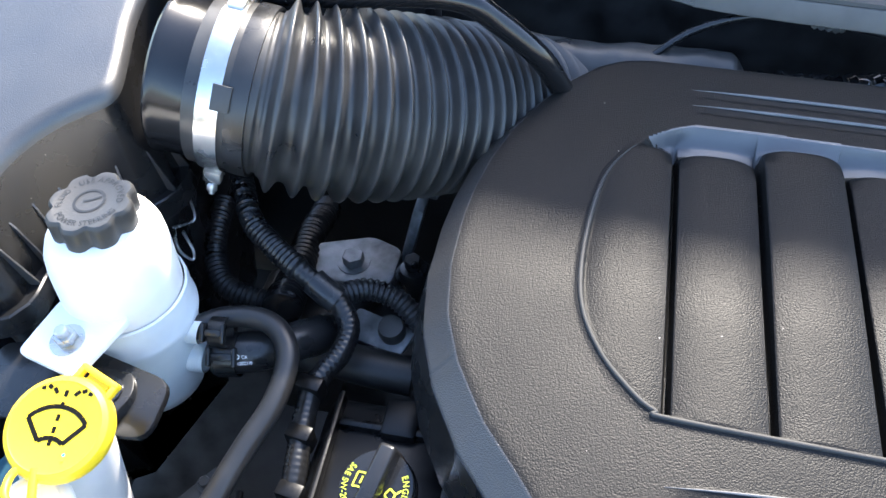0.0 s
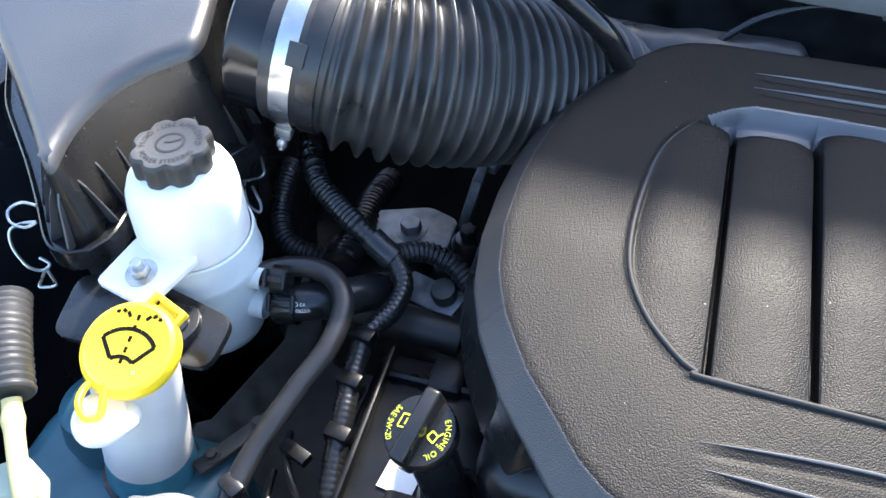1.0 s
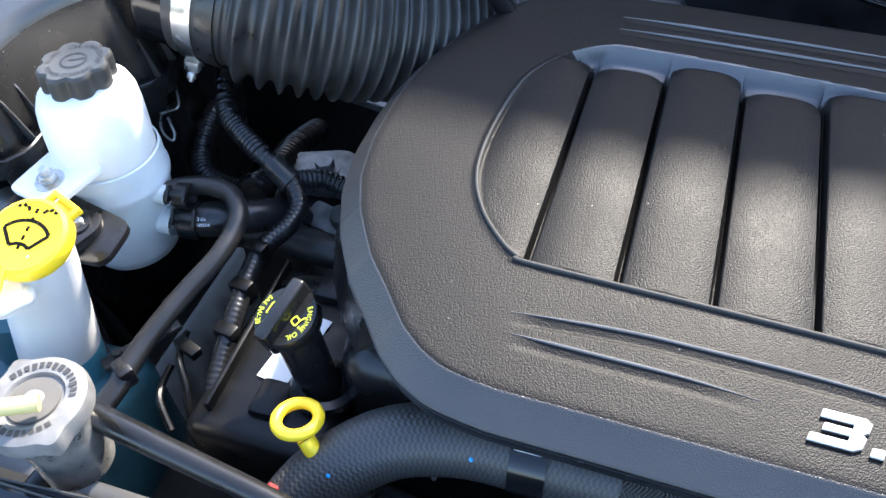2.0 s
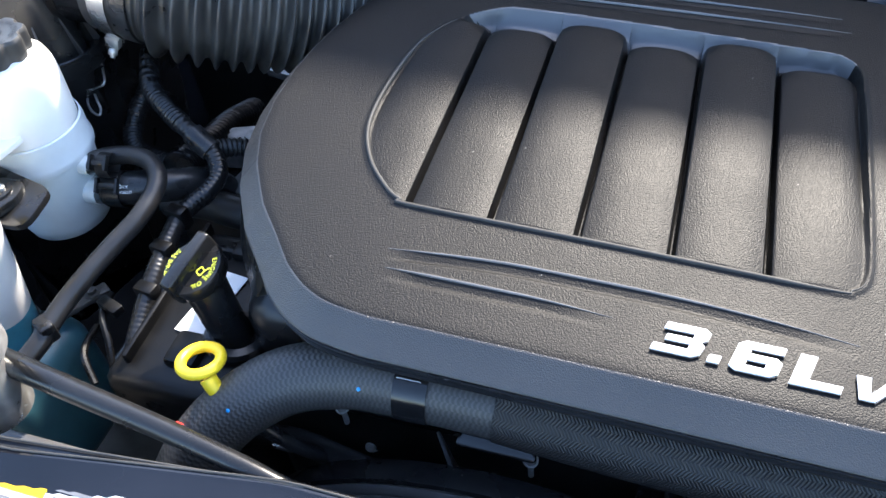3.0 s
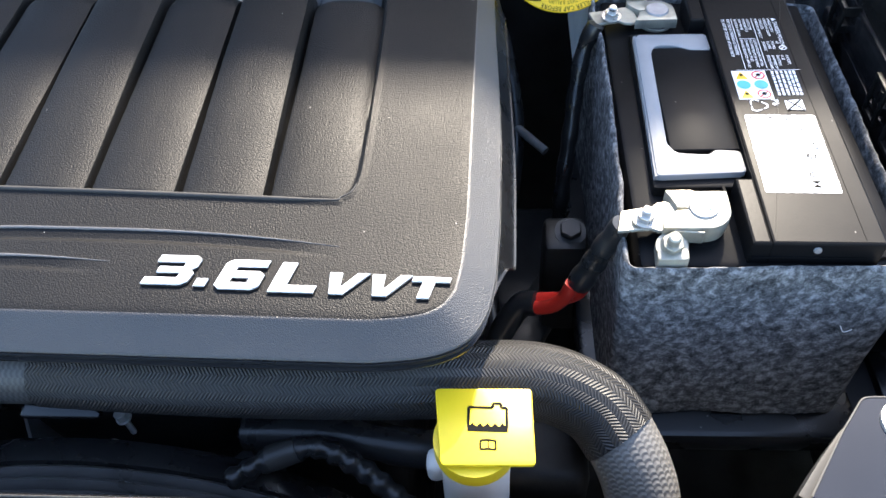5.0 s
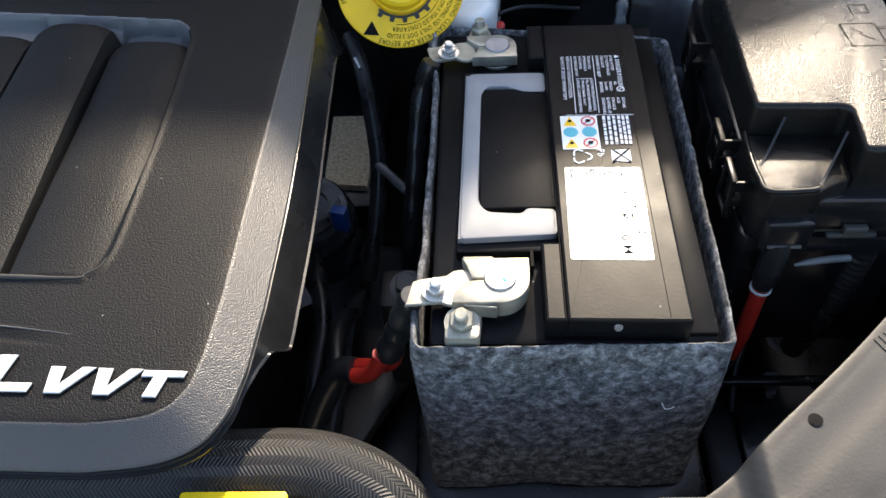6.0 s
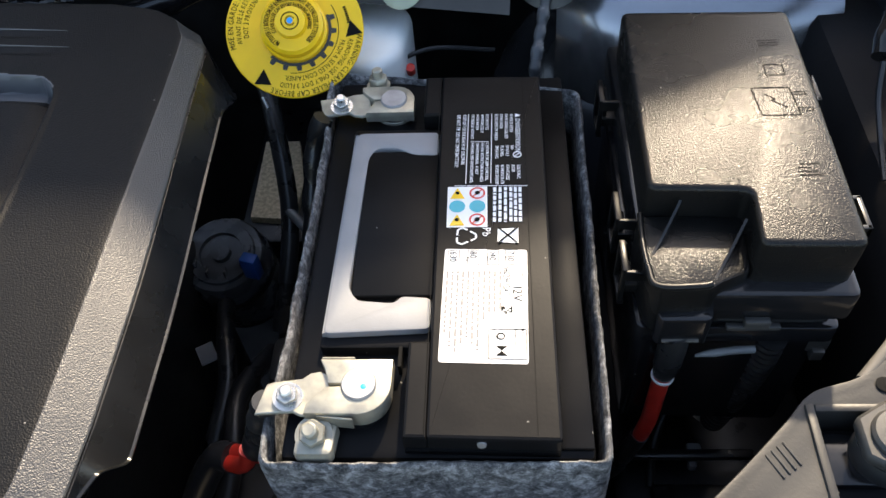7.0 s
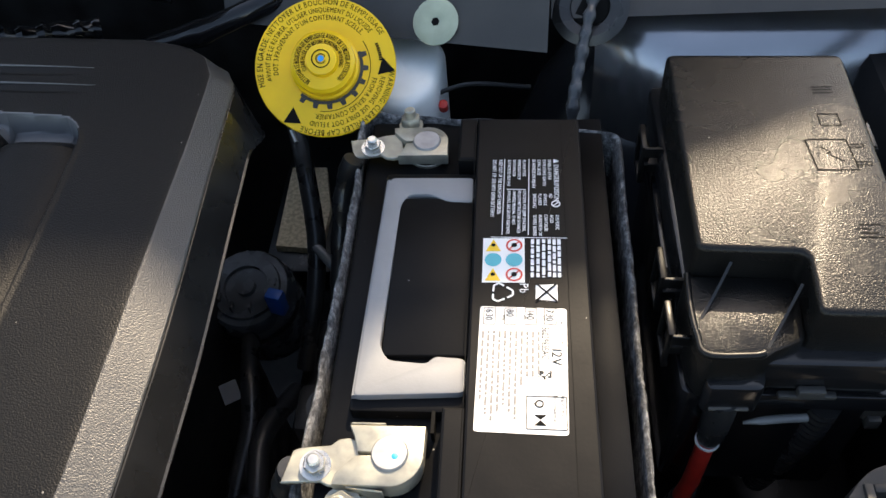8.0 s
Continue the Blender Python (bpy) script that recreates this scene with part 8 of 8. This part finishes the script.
    part("ground_wire", tube([(0.866, 0.363, 0.745), (0.855, 0.370, 0.752), (0.838, 0.362, 0.750), (0.825, 0.340, 0.735), (0.82, 0.31, 0.715)], 0.0035, 40, 10), M["rubber"], d)
    s = thing("hood_strut", "black gas strut with a purple wire beside the fender", "gas strut", (0.99, 0.55, 0.94))
    part("body", tube([(0.972, 0.515, 0.975), (0.985, 0.545, 0.995), (1.000, 0.575, 1.02), (1.02, 0.62, 1.06)], lambda f, s: 0.0095 + 0.002 * math.exp(-((f - 0.1) / 0.05) ** 2), 40, 16), M["gloss"], s)
    part("wire", tube([(0.972, 0.515, 0.972), (0.970, 0.500, 0.955), (0.968, 0.480, 0.945), (0.965, 0.44, 0.93)], 0.002, 24, 8), M["rubber"], s)


def build_gap():
    """What shows between the cover and the battery."""
    t = thing("brake_booster_pump", "smoky round pump housing with a blue plug beside the engine", "pump", (0.44, 0.52, 0.60))
    at, tip = (0.425, 0.545, 0.715), (0, -0.25, 1)
    part("housing", lathe([(0.045, -0.08), (0.045, -0.004), (0.0425, 0.0), (0.0425, 0.012), (0.040, 0.015), (0.034, 0.0155), (0.033, 0.019), (0.022, 0.0195), (0.021, 0.016), (0.010, 0.016), (0.009, 0.021), (0, 0.021)], 40, at, tip), M["pump"], t)
    part("cap_ring", lathe([(0.0462, 0), (0.048, 0.003), (0.048, 0.008), (0.0462, 0.010)], 40, (0.425, 0.545, 0.700), tip), M["plastic"], t)
    for a in range(10):
        q = 2 * math.pi * a / 10
        part("rib", box(at[0] + 0.029 * math.cos(q) - 0.0012, at[0] + 0.029 * math.cos(q) + 0.0012, at[1] + 0.029 * math.sin(q) - 0.004, at[1] + 0.029 * math.sin(q) + 0.004, at[2] + 0.010, at[2] + 0.021, 0.0005), M["pump"], t)
    part("blue_plug", moved(box(-0.008, 0.008, -0.006, 0.006, -0.014, 0.014, 0.002), Matrix.Translation((0.464, 0.514, 0.745)) @ Matrix.Rotation(radians(-15), 4, "Z")), M["blueplug"], t, "blue connector plug")
    c = thing("transmission_cable", "thick black cable looping down beside the engine", "cable", (0.49, 0.58, 0.70))
    part("cable", tube([(0.475, 0.66, 0.86), (0.487, 0.63, 0.855), (0.498, 0.59, 0.83), (0.505, 0.55, 0.79), (0.502, 0.51, 0.75), (0.49, 0.47, 0.70)], 0.0085, 50, 14), M["rubber"], c)
    part("bright_mark", tube([(0.4845, 0.622, 0.862), (0.490, 0.612, 0.857)], 0.0022, 4, 8), M["steel"], c)
    for pts in ([(0.43, 0.50, 0.70), (0.445, 0.45, 0.72), (0.455, 0.40, 0.715), (0.45, 0.34, 0.70), (0.44, 0.28, 0.66)], [(0.49, 0.44, 0.71), (0.475, 0.38, 0.735), (0.48, 0.32, 0.73), (0.47, 0.26, 0.70)]):
        whole("engine_loom", tube(pts, 0.009, 40, 12), M["rubber"], "dark wiring loom deep beside the engine", "wiring", "engine looms")
    b = thing("transmission_case", "dark transmission case deep beside the engine", "gearbox", (0.50, 0.40, 0.40))
    part("case", box(0.47, 0.57, 0.20, 0.56, 0.35, 0.66, 0.02, 3), M["dirt"], b)
    part("arm", moved(box(-0.02, 0.02, -0.09, 0.09, -0.008, 0.008, 0.004), Matrix.Translation((0.505, 0.33, 0.70)) @ Matrix.Rotation(radians(-28), 4, "Z")), M["dirt"], b)
    part("clip_rod", tube([(0.505, 0.545, 0.790), (0.520, 0.530, 0.786), (0.535, 0.515, 0.782)], 0.005, 12, 10), M["glassgrey"], b)
    part("bolt", hexnut((0.548, 0.364, 0.825), (0, -0.2, 1), 0.010, 0.007, 0.0, 0.014), M["dull"], b)
    part("bolt_boss", box(0.525, 0.562, 0.345, 0.385, 0.70, 0.824, 0.006), M["dirt"], b)
    part("tag", moved(box(-0.011, 0.011, -0.008, 0.008, 0, 0.001, 0), Matrix.Translation((0.432, 0.430, 0.722)) @ Matrix.Rotation(radians(-60), 4, "Z")), M["greyink"], b, "small printed tag")
    # Added tan patch and its shelf stand in for sunlit ground below the gap.
    whole("ground_patch", prism([(0.412, 0.660), (0.466, 0.655), (0.468, 0.72), (0.453, 0.787), (0.409, 0.787)], 0.640, 0.650, 0.002), M["tan"], "tan pebbled patch deep behind the engine, for sunlit ground", "insulation pad")
    whole("patch_shelf", box(0.40, 0.48, 0.63, 0.86, 0.60, 0.640, 0.004), M["deep"], "added dark shelf under the tan patch", "bracket")
    f = thing("brake_pipe", "thin metal brake pipes behind the battery", "pipe", (0.66, 0.60, 0.90))
    part("pipe", tube([(0.60, 0.57, 0.905), (0.64, 0.575, 0.912), (0.68, 0.575, 0.908), (0.70, 0.56, 0.88)], 0.0020, 30, 8), M["rubber"], f)
    part("pipe", tube([(0.62, 0.605, 0.915), (0.65, 0.61, 0.922), (0.70, 0.61, 0.918)], 0.0020, 30, 8), M["rubber"], f)
    part("red_cap", lathe([(0.004, 0), (0.004, 0.008), (0, 0.009)], 12, (0.628, 0.600, 0.905), (0, -0.4, 1)), M["red"], f)
    whole("heater_pipe", tube([(0.36, 0.645, 0.935), (0.42, 0.650, 0.950), (0.46, 0.660, 0.962), (0.50, 0.68, 0.97)], lambda f, s: 0.010 + 0.002 * math.exp(-((s - 0.06) / 0.01) ** 2), 40, 14), M["gloss"], "black pipe behind the cover corner", "pipe")


build_right_side()
build_gap()
